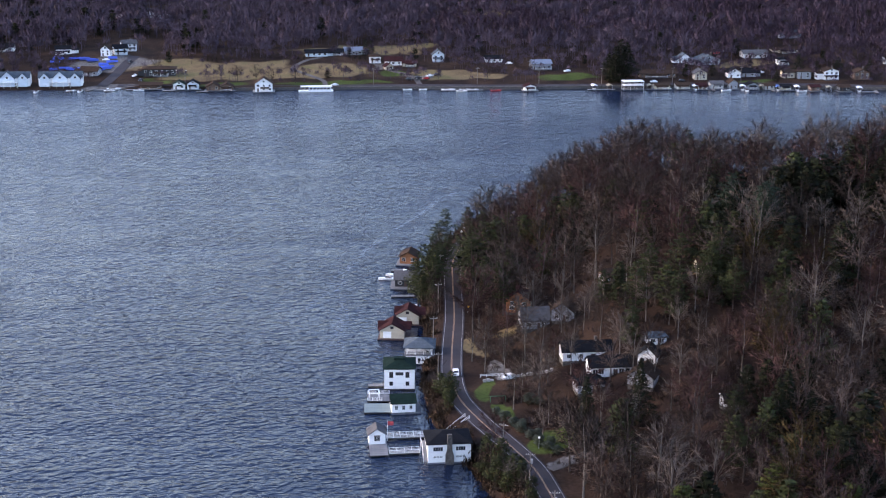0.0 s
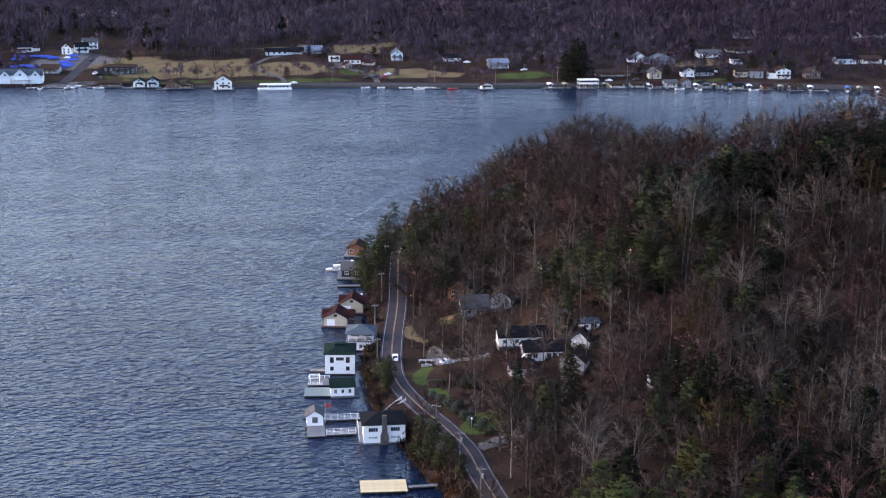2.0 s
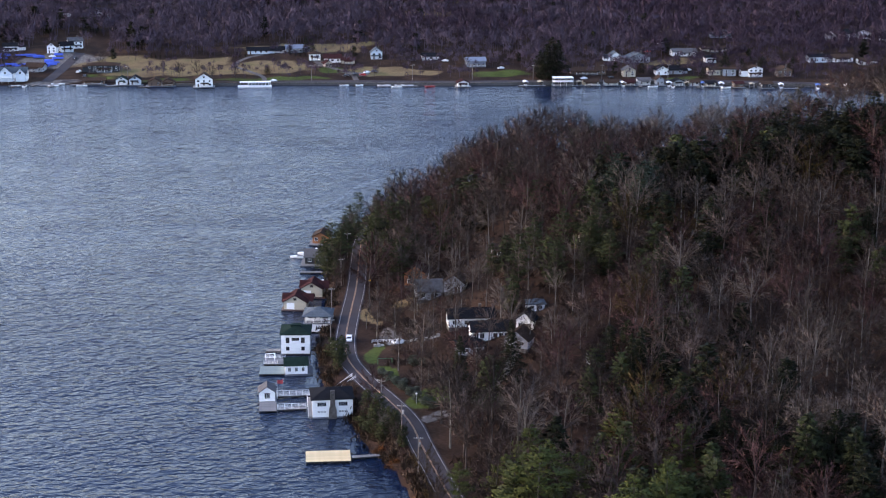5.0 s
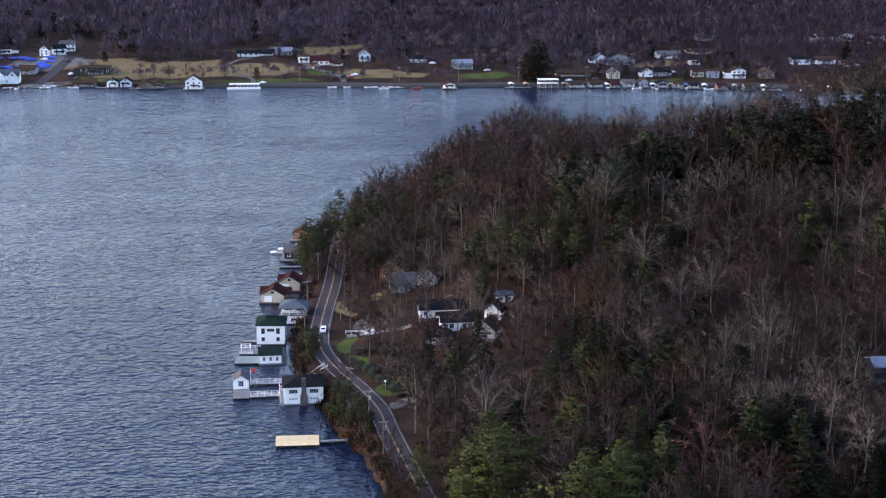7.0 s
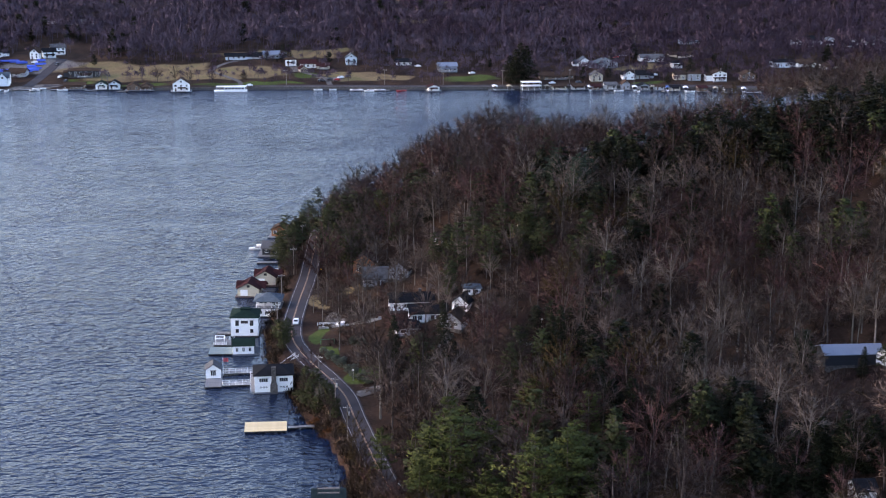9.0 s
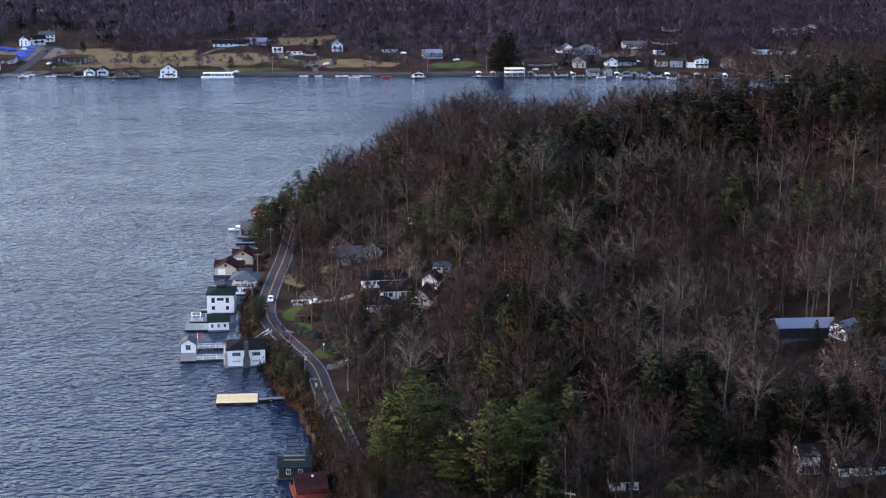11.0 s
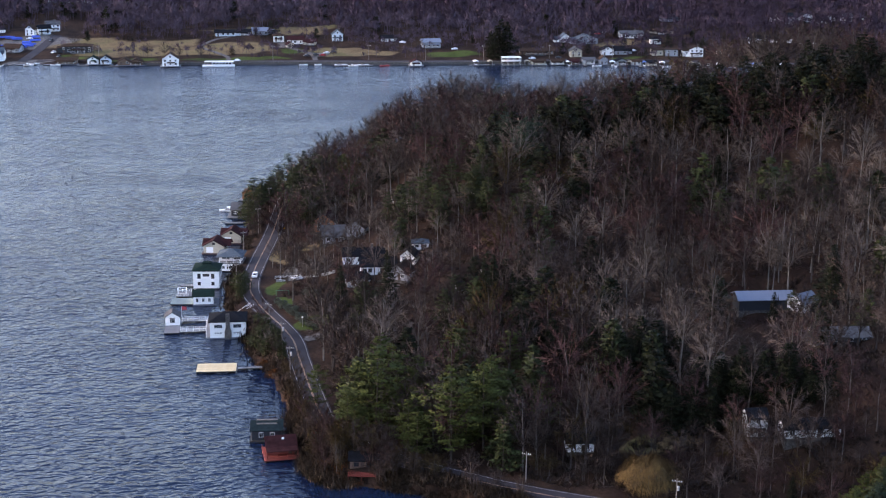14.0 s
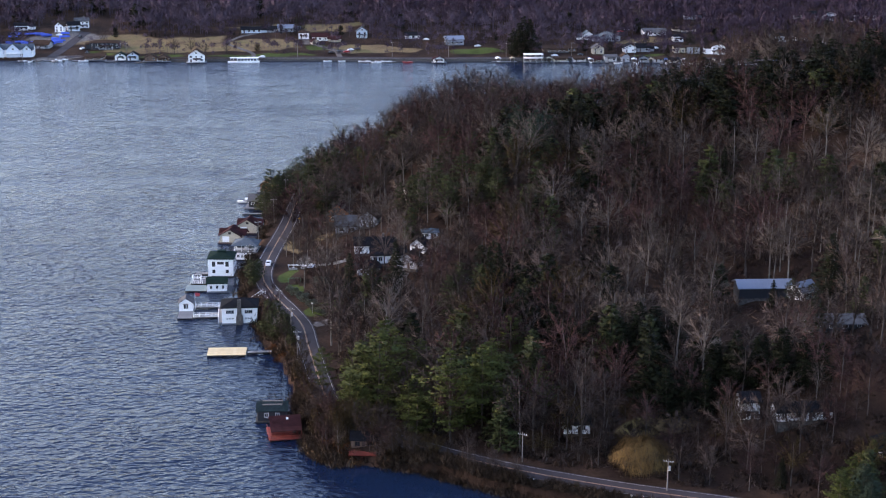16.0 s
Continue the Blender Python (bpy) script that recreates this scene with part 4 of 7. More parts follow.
# the mixed wood that covers the hill, thinner round the houses
CLEAR = [(63, 336, 6, 11), (78, 341, 5, 10), (199, 281, 6, 11), (93, 394, 5, 6), (75, 384, 9, 5), (73, 399, 9, 4), (112, 386, 12, 7), (66, 437, 7, 7), (42.5, 390, 4, 12), (184, 287, 13, 19), (174, 264, 8, 15), (161, 228, 5, 6), (174, 225, 9, 4), (138, 233, 8, 3), (60, 238, 9, 8), (74, 352, 6, 4), (131, 219, 9, 8), (117, 235, 6, 5), (104, 350, 9, 6), (195, 254, 8, 3), (104, 343, 8, 5), (187, 207, 7, 6)]


def wood_sites():
    r = np.random.default_rng(11)
    n = 15000
    x, y = r.uniform(28, 430, n), r.uniform(180, 622, n)
    d = shore_distance(x, y)
    ok = (d > 2.2) & (line_distance(ROAD_COARSE, x, y) > 6.3)
    ok &= x < 62 + 0.416 * (y + 112)
    ok &= (x < 175) | (y < 520 - 0.22 * (x - 200))
    west = (d < 14) & (y > 345)
    ok &= ~west | (r.random(n) < 0.2)
    for cx, cy, rx, ry in CLEAR:
        ok &= np.hypot((x - cx) / rx, (y - cy) / ry) > 1
    houses = np.hypot((x - 75) / 42, (y - 395) / 55) < 1
    ok &= ~houses | (r.random(n) < 0.8)
    grid, keep = {}, []
    for i in np.nonzero(ok)[0]:
        c = (int(x[i] // 6.9), int(y[i] // 6.9))
        if any(math.hypot(x[i] - x[j], y[i] - y[j]) < 6.9 for a in (-1, 0, 1) for b in (-1, 0, 1) for j in grid.get((c[0] + a, c[1] + b), ())):
            continue
        grid.setdefault(c, []).append(i)
        keep.append(i)
    return x[keep], y[keep], r


wx, wy, wr = wood_sites()
wz = land(wx, wy) - 0.1
cr = np.random.default_rng(17)
crest_x = cr.uniform(150, 300, 70)
crest_y = 440 - 0.3 * (crest_x - 185) + cr.normal(0, 9, 70)
protos = {k: [bare_tree(100 + 10 * j + i, 18.0, *a) for i in range(7)] for j, (k, a) in enumerate((
    ("grey", (0.35, 16, 450, 0.14, 0.42, 5, 1.7)), ("russet", (0.37, 16, 450, 0.14, 0.42, 5, 1.7)), ("olive", (0.35, 16, 450, 0.14, 0.42, 5, 1.7)), ("pale", (0.32, 15, 430, 0.12, 0.5, 5, 1.7))))}
dark_protos = [pine_tree(200 + i, 16.0, 0.36 + 0.012 * i, 12, 7, 15, 1.2, 0.1, 0.5 + 0.06 * i, 0.4, 0.02) for i in range(5)]
sites = {k: [] for k in ("grey", "russet", "olive", "pale", "dark", "pine")}
for x, y, z in zip(wx, wy, wz):
    a, c = wr.random(), wr.random()
    if x > 176 and abs(y - 448 + 0.06 * (x - 185)) < 15 and wr.random() < 0.8:
        continue  # the hemlock belt along the crest
    tone = noise.noise((x * 0.018, y * 0.018, 3.1))
    crest = math.exp(-((y - (445 - 0.3 * (x - 185))) / 20.0) ** 2) if x > 122 else 0.0
    front = math.exp(-((y - 262) / 45.0) ** 2) * (1 if x < 175 else 0.5)
    zone = sum(p * math.exp(-((x - cx) ** 2 + (y - cy) ** 2) / (2.0 * r0 * r0)) for cx, cy, r0, p in ((120, 408, 22, 0.4), (135, 448, 16, 0.4), (155, 446, 16, 0.35), (112, 290, 20, 0.15), (142, 255, 16, 0.15), (62, 490, 18, 0.4), (190, 372, 12, 0.3)))
    if a < 0.02 + 0.15 * crest + 0.10 * front + zone:
        k = "dark" if c < 0.4 + 0.5 * crest else "pine"
    elif math.hypot((x - 78) / 42, (y - 395) / 60) < 1 and c < 0.6:
        k = "pale"
    elif tone > 0.12:
        k = "russet" if c < 0.7 else "grey"
    elif tone < -0.2 or (x > 130 and 235 < y < 375):
        k = "pale" if c < 0.55 else "grey"
    else:
        k = "grey" if c < 0.66 else ("olive" if c < 0.76 else "russet")
    s = wr.uniform(0.8, 1.35) * (0.88 if y > 465 and x > 140 else 1.0) * (0.6 if 165 < x < 206 and 238 < y < 288 else 1.0) * (0.72 if np.hypot((x - 75) / 42, (y - 395) / 55) < 1 or (y < 235) else 1.0) * float(np.clip(0.35 + shore_distance(np.array([x]), np.array([y]))[0] / 20, 0.4, 1.0))
    sites[k].append((x, y, z, wr.uniform(0, 6.28), s, int(wr.integers(0, 5))))
for x, y, z in zip(crest_x, crest_y, land(crest_x, crest_y)):
    if x < 62 + 0.416 * (y + 112):
        sites["dark" if cr.random() < 0.8 else "pine"].append((x, y, z - 0.1, cr.uniform(0, 6.28), cr.uniform(0.9, 1.3), int(cr.integers(0, 5))))
for k, words in (("grey", "grey-brown"), ("russet", "russet-budded"), ("olive", "olive-budded"), ("pale", "pale-barked")):
    scatter("tree_trunks", words + " trunks of the bare hillside wood", [p[0] for p in protos[k]], sites[k], PALE_BARK if k == "pale" else BARK, "tree trunks")
    scatter("bare_wood", words + " leafless crowns covering the hillside", [p[1] for p in protos[k]], sites[k], TWIG[k])
for k, m, words in (("dark", NEEDLE["dark"], "dark hemlocks scattered through the wood"), ("pine", NEEDLE["pine"], "green pines scattered through the wood")):
    scatter("conifer_trunks", "trunks of " + words, [p[0] for p in dark_protos], sites[k], PINE_BARK, "tree trunks")
    scatter("conifer_wood", words, [p[1] for p in dark_protos], sites[k], m)


# far woods behind the opposite shore
FAR_CENTRE = [
    (10.6, 989.3, 14.9, 3.2, 'gable_x', 2, 'pale_blue', 'slate', 4), (36.5, 995.0, 12.0, 4, 'gable_x', 2.2, 'grey', 'metal', 2), (24.5, 993.0, 9.5, 3.4, 'gable_x', 2, 'dull_white', 'grey', -3),
    (49.8, 972.4, 7.7, 5.5, 'hip', 1.6, 'white', 'grey', 0), (62.1, 967.3, 11.6, 4.0, 'gable_x', 2.5, 'white', 'maroon', -5),
    (57.7, 955.3, 5.3, 3, 'gable_y', 2, 'cream', 'maroon', 10), (93.0, 972.1, 7.8, 6, 'gable_y', 3.5, 'pale_blue', 'slate', 0),
    (131.0, 969.0, 11.7, 3.5, 'gable_x', 2, 'white', 'grey', 0), (159.6, 947.4, 13.0, 5, 'gable_x', 2.2, 'grey', 'metal', 3),
    (-93.1, 950.5, 21.2, 5.6, 'hip', 1.6, 'dark', 'brown', 0), (72.5, 962, 9.0, 2.6, 'gable_x', 1.8, 'cream', 'maroon', -6)]
FAR_TOWN = [
    (-161.6, 1008.7, 10.5, 5, 'gable_x', 2, 'white', 'grey', 5), (-131.9, 1000.1, 6.4, 6, 'gable_y', 3, 'white', 'slate', -10),
    (-123.4, 1006.7, 8.8, 6, 'gable_x', 2.5, 'pale_blue', 'slate', 20), (-118.7, 1019.1, 9.7, 7, 'gable_x', 2.5, 'white', 'grey', 20),
    (-137.7, 954.8, 11.5, 4, 'gable_x', 2.5, 'grey', 'green', -15), (-114.3, 1141.5, 11.7, 5, 'gable_y', 3, 'white', 'slate', 0),
    (-102.4, 1143.4, 8.1, 5, 'gable_x', 2.5, 'pale_blue', 'green', 15), (-137.9, 1145.3, 6.4, 4, 'gable_x', 2, 'white', 'grey', 0),
    (-202.9, 1021.1, 12.3, 4, 'gable_x', 2, 'white', 'grey', 0)]
FAR_SLOPE = [
    (234.1, 924.7, 24.4, 3.2, 'gable_x', 1.6, 'brown', 'brown', -3), (260.9, 956.8, 10.3, 3.4, 'gable_y', 4.2, 'white', 'slate', 0),
    (276.0, 951.2, 15.8, 4.5, 'gable_y', 3.5, 'grey', 'slate', 5), (313.1, 963.9, 17.0, 4, 'gable_x', 2, 'white', 'grey', 0),
    (260.7, 917.0, 8.4, 5.5, 'gable_y', 3, 'cream', 'grey', 0), (284.4, 919.5, 9.0, 4.5, 'gable_y', 3.0, 'white', 'charcoal', 0), (294.6, 920.5, 9.4, 4.0, 'gable_x', 2.6, 'grey', 'charcoal', 0),
    (326.9, 946.4, 7.2, 4.5, 'hip', 1.6, 'white', 'slate', 0), (320.2, 915.6, 8.0, 5.0, 'gable_x', 1.4, 'cream', 'brown', 4),
    (330, 912.6, 8.8, 6.0, 'flat', 0.4, 'grey', 'grey', -4), (346.8, 909.1, 10.0, 7.0, 'gable_y', 2.0, 'white', 'brown', 3),
    (366.8, 906.2, 10.2, 6, 'gable_y', 2.5, 'brown', 'brown', 0)]
FAR_RIDGE = [
    (364.6, 1032.1, 11.3, 5, 'gable_x', 2, 'pale_blue', 'slate', 0), (342.7, 981.6, 14.1, 3, 'gable_x', 1.5, 'cream', 'brown', 0),
    (307.6, 1010.4, 7.6, 4, 'gable_x', 2, 'dark', 'slate', 0), (404.2, 938.5, 15.7, 5, 'gable_x', 1.6, 'pale_blue', 'grey', 0),
    (420.3, 936.1, 14.5, 4, 'gable_x', 2, 'white', 'grey', 0), (434.8, 930.7, 9.4, 3.6, 'gable_x', 1.6, 'white', 'slate', 0),
    (447.4, 1006.4, 12.3, 7, 'gable_x', 3, 'white', 'slate', 0), (468, 1014.9, 12.9, 6, 'gable_y', 3, 'white', 'grey', 0),
    (483, 1006.6, 11.0, 6, 'gable_y', 4, 'white', 'slate', 0), (504.9, 1013.5, 13.0, 6, 'gable_x', 2.5, 'white', 'grey', 0),
    (440.5, 1067.2, 14.2, 4, 'gable_x', 2, 'grey', 'slate', 0)]
FAR_BOATHOUSES = [
    (-78.7, 919.9, 7.3, 4, 'gable_y', 2.4, 'white', 'green', 0), (-70.0, 919.4, 7.3, 4.4, 'gable_y', 2.6, 'pale_blue', 'green', 0),
    (-57.0, 914.4, 8.4, 3.2, 'gable_y', 2.6, 'brown', 'brown', 0), (-48.6, 914.0, 7.8, 3.0, 'gable_y', 2.4, 'brown', 'brown', 0), (-25.2, 907.6, 10.9, 6.5, 'gable_y', 4.2, 'white', 'brown', 0),
    (-96.5, 922.3, 13.3, 3.2, 'gable_x', 1.4, 'brown', 'brown', 0), (143.8, 898.3, 7.3, 3, 'gable_y', 1.8, 'white', 'maroon', 0),
    (229.8, 897.1, 9.7, 2.6, 'gable_x', 1, 'cream', 'brown', 0), (243.4, 896.8, 8.9, 3.2, 'gable_x', 1.2, 'dull_white', 'brown', 0)]
FAR_SHORE_ROW = [
    (254.8, 895.0, 6.7, 3, 'gable_x', 1.2, 'brown', 'maroon', 0), (265.6, 895.9, 8.2, 4.2, 'gable_x', 1.4, 'dull_white', 'grey', 0),
    (275.9, 894.3, 5.3, 5, 'gable_y', 2.4, 'grey', 'slate', 0), (288.3, 892.3, 7.5, 3.4, 'gable_y', 1.8, 'grey', 'slate', 0),
    (298.7, 890.5, 6.0, 3, 'gable_x', 1.2, 'dull_white', 'brown', 0), (308.8, 887.6, 6.8, 2.6, 'gable_x', 1, 'cream', 'grey', 0),
    (326.8, 883.3, 6.0, 3, 'gable_x', 1.2, 'brown', 'maroon', 0), (345.0, 879.5, 6.8, 3.4, 'gable_x', 1.4, 'dark', 'slate', 0)]


def far_sites():
    r = np.random.default_rng(23)
    n = 10400
    x, y = r.uniform(-300, 640, n), 900 + 340 * r.random(n)
    e = y - far_shore(x)
    ok = (e > 14) & (x > -0.29 * y + 40) & (x < 62 + 0.416 * (y + 112))
    lawn = np.zeros(n)
    for q in LAWNS[4:] + STRAWS + DIRTS[3:]:
        lawn = np.maximum(lawn, blob(x, y, *q))
    ok &= (lawn < 0.5) | (r.random(n) < 0.10)
    village = e < 75
    ok &= ~village | (r.random(n) < 0.9)
    ok &= ~((x > -150) & (x < -95) & (y < 1060)) | (r.random(n) < 0.05)
    for hx, hy, w, *rest in FAR_CENTRE + FAR_TOWN + FAR_SLOPE + FAR_RIDGE:  # the houses have cleared plots
        ok &= ~((np.abs(x - hx) < w / 2 + 3) & (y > hy - 15) & (y < hy + 10)) | (r.random(n) < 0.25)
    return x[ok], y[ok], r


fx, fy, fr = far_sites()
fz = land(fx, fy) - 0.1
far_protos = [far_tree(300 + i, 18.0) for i in range(8)]
far_conifers = [_stack(pine_tree(330 + i, 15.0, 0.36, 7, 6, 5, 2.6, 0.08, 0.7)) for i in range(4)]
far_rows = {"grey": [], "russet": [], "dark": []}
for x, y, z in zip(fx, fy, fz):
    tone = noise.noise((x * 0.009, y * 0.013, 7.7))
    k = "dark" if fr.random() < (0.012 if x > -60 else 0.06) else ("russet" if tone + fr.normal() * 0.15 + (x - 120) / 500 > 0.02 else "grey")
    e = y - float(far_shore(x))
    far_rows[k].append((x, y, z, fr.uniform(0, 6.28), fr.uniform(0.6, 1.05) * ((0.72 if x > 190 else 0.6) if e < 75 else 1.0), int(fr.integers(0, 4 if k == "dark" else 8))))
for i in range(240):  # bare trees among the village
    x = fr.uniform(-230, 110) if i % 3 == 0 else fr.uniform(190, 430)
    e = fr.uniform(5, 40) if i % 2 else fr.uniform(20, 90)
    y = float(far_shore(x)) + e
    if any(abs(x - q[0]) < q[2] / 2 + 2 and -3 < y - q[1] < 11 for q in FAR_CENTRE + FAR_TOWN + FAR_SLOPE + FAR_BOATHOUSES + FAR_SHORE_ROW):
        continue
    far_rows["grey" if i % 3 else "russet"].append((x, y, ground_z(x, y) - 0.1, fr.uniform(0, 6.28), fr.uniform(0.28, 0.62), i % 8))
# the far twig colours carry the haze of distance
scatter("far_bare_wood", "grey-brown leafless far woods with haze mixed into the twig colour", far_protos, far_rows["grey"], TWIG["far"], "woods", 0.13)
scatter("far_bare_wood", "russet leafless far woods with blue haze mixed into the twig colour", far_protos, far_rows["russet"], TWIG["far_red"], "woods", 0.13)
scatter("far_conifers", "dark conifers among the far woods", far_conifers, far_rows["dark"], NEEDLE["dark"], "woods")

# shrubs and dry brush along the bank and the road
shrubs = [shrub_mesh(400 + i, 1.0, 40, 0.075) for i in range(6)]
sr = np.random.default_rng(31)
sx, sy = sr.uniform(22, 330, 26000), sr.uniform(150, 620, 26000)
sd, srd = shore_distance(sx, sy), line_distance(ROAD_COARSE, sx, sy)
bank = (sd > 0.6) & (sd < 9) & (srd > 6.0)
under = (sd > 9) & (srd > 6.5) & (sr.random(26000) < np.where(sy < 245, 0.7, 0.15)) & (sy < 470)
for q in LAWNS[:6]:
    under &= blob(sx, sy, *q) < 0.4
brim = (sd > 0.1) & (sd < 3.2) & (srd > 4.6)
pick = np.concatenate([np.nonzero(bank | under)[0], np.nonzero(brim)[0]])
sz = land(sx[pick], sy[pick])
scatter("brush", "dry tan brush along the lake bank and under the trees", shrubs, [(sx[i], sy[i], z - 0.1, sr.uniform(0, 6.28), sr.uniform(1.6, 3.8) if sd[i] < 9 else sr.uniform(0.9, 2.0), int(sr.integers(0, 6))) for i, z in zip(pick, sz)], SHRUB, "brush")

edge = spline([(45, 281), (47, 254), (49, 241), (54, 235), (68, 231), (82, 225.5), (90, 218), (104, 210), (125, 199), (150, 187), (200, 163)], 0.45)
rim = []
for p in edge:
    for k in range(3):
        x, y = p.x + sr.normal(0, 1.0) + 0.5, p.y + sr.normal(0, 1.0) + 0.7
        if math.hypot((x - 62) / 5.5, (y - 235.5) / 5) < 1:
            continue
        rim.append((x, y, max(0.0, ground_z(x, y)) - 0.15, sr.uniform(0, 6.28), sr.uniform(0.9, 2.6) * (1.6 if p.x < 100 else 1.05), int(sr.integers(0, 6))))
for i in range(len(ROAD_LINE) - 1):  # the fringe between road and water
    p, d = ROAD_LINE[i], (ROAD_LINE[i + 1] - ROAD_LINE[i]).normalized()
    if p.y > 232 or p.x > 215:
        continue
    for k in range(10):
        q = p - Vector((-d.y, d.x)) * sr.uniform(4.3, 8.5) + d * sr.uniform(-2, 2)
        rim.append((q.x, q.y, max(0.0, ground_z(q.x, q.y)) - 0.15, sr.uniform(0, 6.28), sr.uniform(1.0, 2.9), int(sr.integers(0, 6))))
scatter("brush", "tangled brown brush overhanging the water's edge", [shrub_mesh(420 + i, 1.0, 72, 0.04) for i in range(6)], rim, SHRUB, "brush")

# thin grey saplings and undergrowth between the trees
tx, ty = sr.uniform(44, 300, 5200), sr.uniform(185, 560, 5200)
keep = (shore_distance(tx, ty) > 4) & (line_distance(ROAD_COARSE, tx, ty) > 6.5) & (tx < 62 + 0.416 * (ty + 112)) & ((ty < 262) | (sr.random(5200) < 0.4))
for q in LAWNS[:6]:
    keep &= blob(tx, ty, *q) < 0.3
tx, ty = tx[keep], ty[keep]
scatter("undergrowth", "thin grey saplings and undergrowth in the wood", [shrub_mesh(460 + i, 1.0, 44, 0.06) for i in range(6)], [(x, y, z - 0.1, sr.uniform(0, 6.28), sr.uniform(1.8, 4.2), int(sr.integers(0, 6))) for x, y, z in zip(tx, ty, land(tx, ty))], TWIG["grey"], "undergrowth")

RUST = surf("rusty_dry_weeds", [(0.075, 0.030, 0.013), (0.13, 0.055, 0.022), (0.17, 0.085, 0.035)], 0.3, 0.95, 0, 1.5, island=0.3, spec=0.05)
weeds = []
for cx, cy, rad, count in ((55.5, 239, 3.6, 46), (58.5, 236.5, 2.6, 26), (80, 229, 2.2, 14), (50, 245, 2.0, 12), (47, 262, 1.6, 8), (40, 312, 2.0, 10), (37, 322, 2.0, 10)):
    for i in range(count):
        x, y = cx + sr.normal(0, rad * 0.6), cy + sr.normal(0, rad * 0.6)
        weeds.append((x, y, max(0.0, ground_z(x, y)) - 0.1, sr.uniform(0, 6.28), sr.uniform(0.8, 2.2), int(sr.integers(0, 6))))
scatter("dry_weeds", "rusty orange dry weeds on the lake bank", [shrub_mesh(440 + i, 1.0, 90, 0.03) for i in range(6)], weeds, RUST, "weeds")

# ---- houses ----
FACES = {"f": (0, 0), "b": (180, 0), "l": (-90, 1), "r": (90, 1)}


def face_pose(face, w, d, u, z):
    """The pose of something on a wall: u metres along it from its middle, z above the floor; its -y points out."""
    turn, side = FACES[face]
    if face == "f":
        return pose(u, -d / 2, z)
    if face == "b":
        return pose(-u, d / 2, z, 0, 0, 180)
    if face == "l":
        return pose(-w / 2, -u, z, 0, 0, -90)
    return pose(w / 2, u, z, 0, 0, 90)


def window(root, face, w, d, u, z, ww, wh, trim=None, bars=1):
    """A window standing a little proud of its wall: frame and glazing bars, with the pane set back in it."""
    trim = trim or TRIM

    def frame_geo(g):
        t, o = 0.1, 0.06
        a, b = ww / 2, ww / 2 + t
        pts = []
        for y in (-o, 0.02):
            pts += [(-b, y, -t), (b, y, -t), (b, y, wh + t), (-b, y, wh + t), (-a, y, 0), (a, y, 0), (a, y, wh), (-a, y, wh)]
        faces = []
        for i in range(4):
            j = (i + 1) % 4
            faces += [(i, j, 4 + j, 4 + i), (8 + j, 8 + i, 12 + i, 12 + j), (j, i, 8 + i, 8 + j), (4 + i, 4 + j, 12 + j, 12 + i)]
        g.add(pts, faces)

    fr = shared(("win", ww, wh, trim.name), "window", frame_geo, trim, root, face_pose(face, w, d, u, z))
    for i in range(bars):
        shared(("bar", wh, trim.name), "glazing_bar", lambda g: g.box(-0.03, -0.05, 0, 0.03, -0.015, wh), trim, fr, pose(-ww / 2 + ww * (i + 1) / (bars + 1), 0, 0))
    shared(("pane", ww, wh), "pane", lambda g: g.box(-ww / 2, -0.02, 0, ww / 2, 0.01, wh), GLASS, fr, Matrix.Identity(4), "dark glass pane")


def door(root, face, w, d, u, z, material, ww=0.95, wh=2.05):
    at = face_pose(face, w, d, u, z)
    ob = shared(("door", ww, wh, material.name), "door", lambda g: g.box(-ww / 2, -0.06, 0, ww / 2, 0.02, wh), material, root, at)
    shared(("knob", ww), "door_handle", lambda g: g.tube((ww * 0.38, -0.05, wh * 0.48), (ww * 0.38, -0.12, wh * 0.48), 0.04, 0.04), STEEL, ob, Matrix.Identity(4))


def roof_geo(kind, w, d, h, rise, over, t=0.22):
    g = Geo()
    X, Y = w / 2 + over, d / 2 + over
    if kind == "gable_x":
        drop = rise * over / (d / 2)
        for s in (-1, 1):
            a = [(-X, s * Y, h - drop + t), (X, s * Y, h - drop + t), (X, 0, h + rise + t), (-X, 0, h + rise + t)]
            g.slab(a if s < 0 else a[::-1], t)
    elif kind == "gable_y":
        drop = rise * over / (w / 2)
        for s in (-1, 1):
            a = [(s * X, Y, h - drop + t), (s * X, -Y, h - drop + t), (0, -Y, h + rise + t), (0, Y, h + rise + t)]
            g.slab(a if s < 0 else a[::-1], t)
    elif kind == "hip":
        r = max(0.0, (w - d) / 2) if w > d else 0.0
        q = max(0.0, (d - w) / 2) if d > w else 0.0
        low = [(-X, -Y, h), (X, -Y, h), (X, Y, h), (-X, Y, h)]
        eave = [(-X, -Y, h + t), (X, -Y, h + t), (X, Y, h + t), (-X, Y, h + t)]
        ridge = [(-r, -q, h + rise + t), (r, q, h + rise + t)]
        if w >= d:
            f = [(4, 5, 9, 8), (6, 7, 8, 9), (5, 6, 9), (7, 4, 8)]
        else:
            f = [(4, 5, 8), (5, 6, 9, 8), (6, 7, 9), (7, 4, 8, 9)]
        g.add(low + eave + ridge, [(3, 2, 1, 0), (0, 1, 5, 4), (1, 2, 6, 5), (2, 3, 7, 6), (3, 0, 4, 7)] + f)
    else:
        g.box(-X, -Y, h, X, Y, h + rise)
    return g


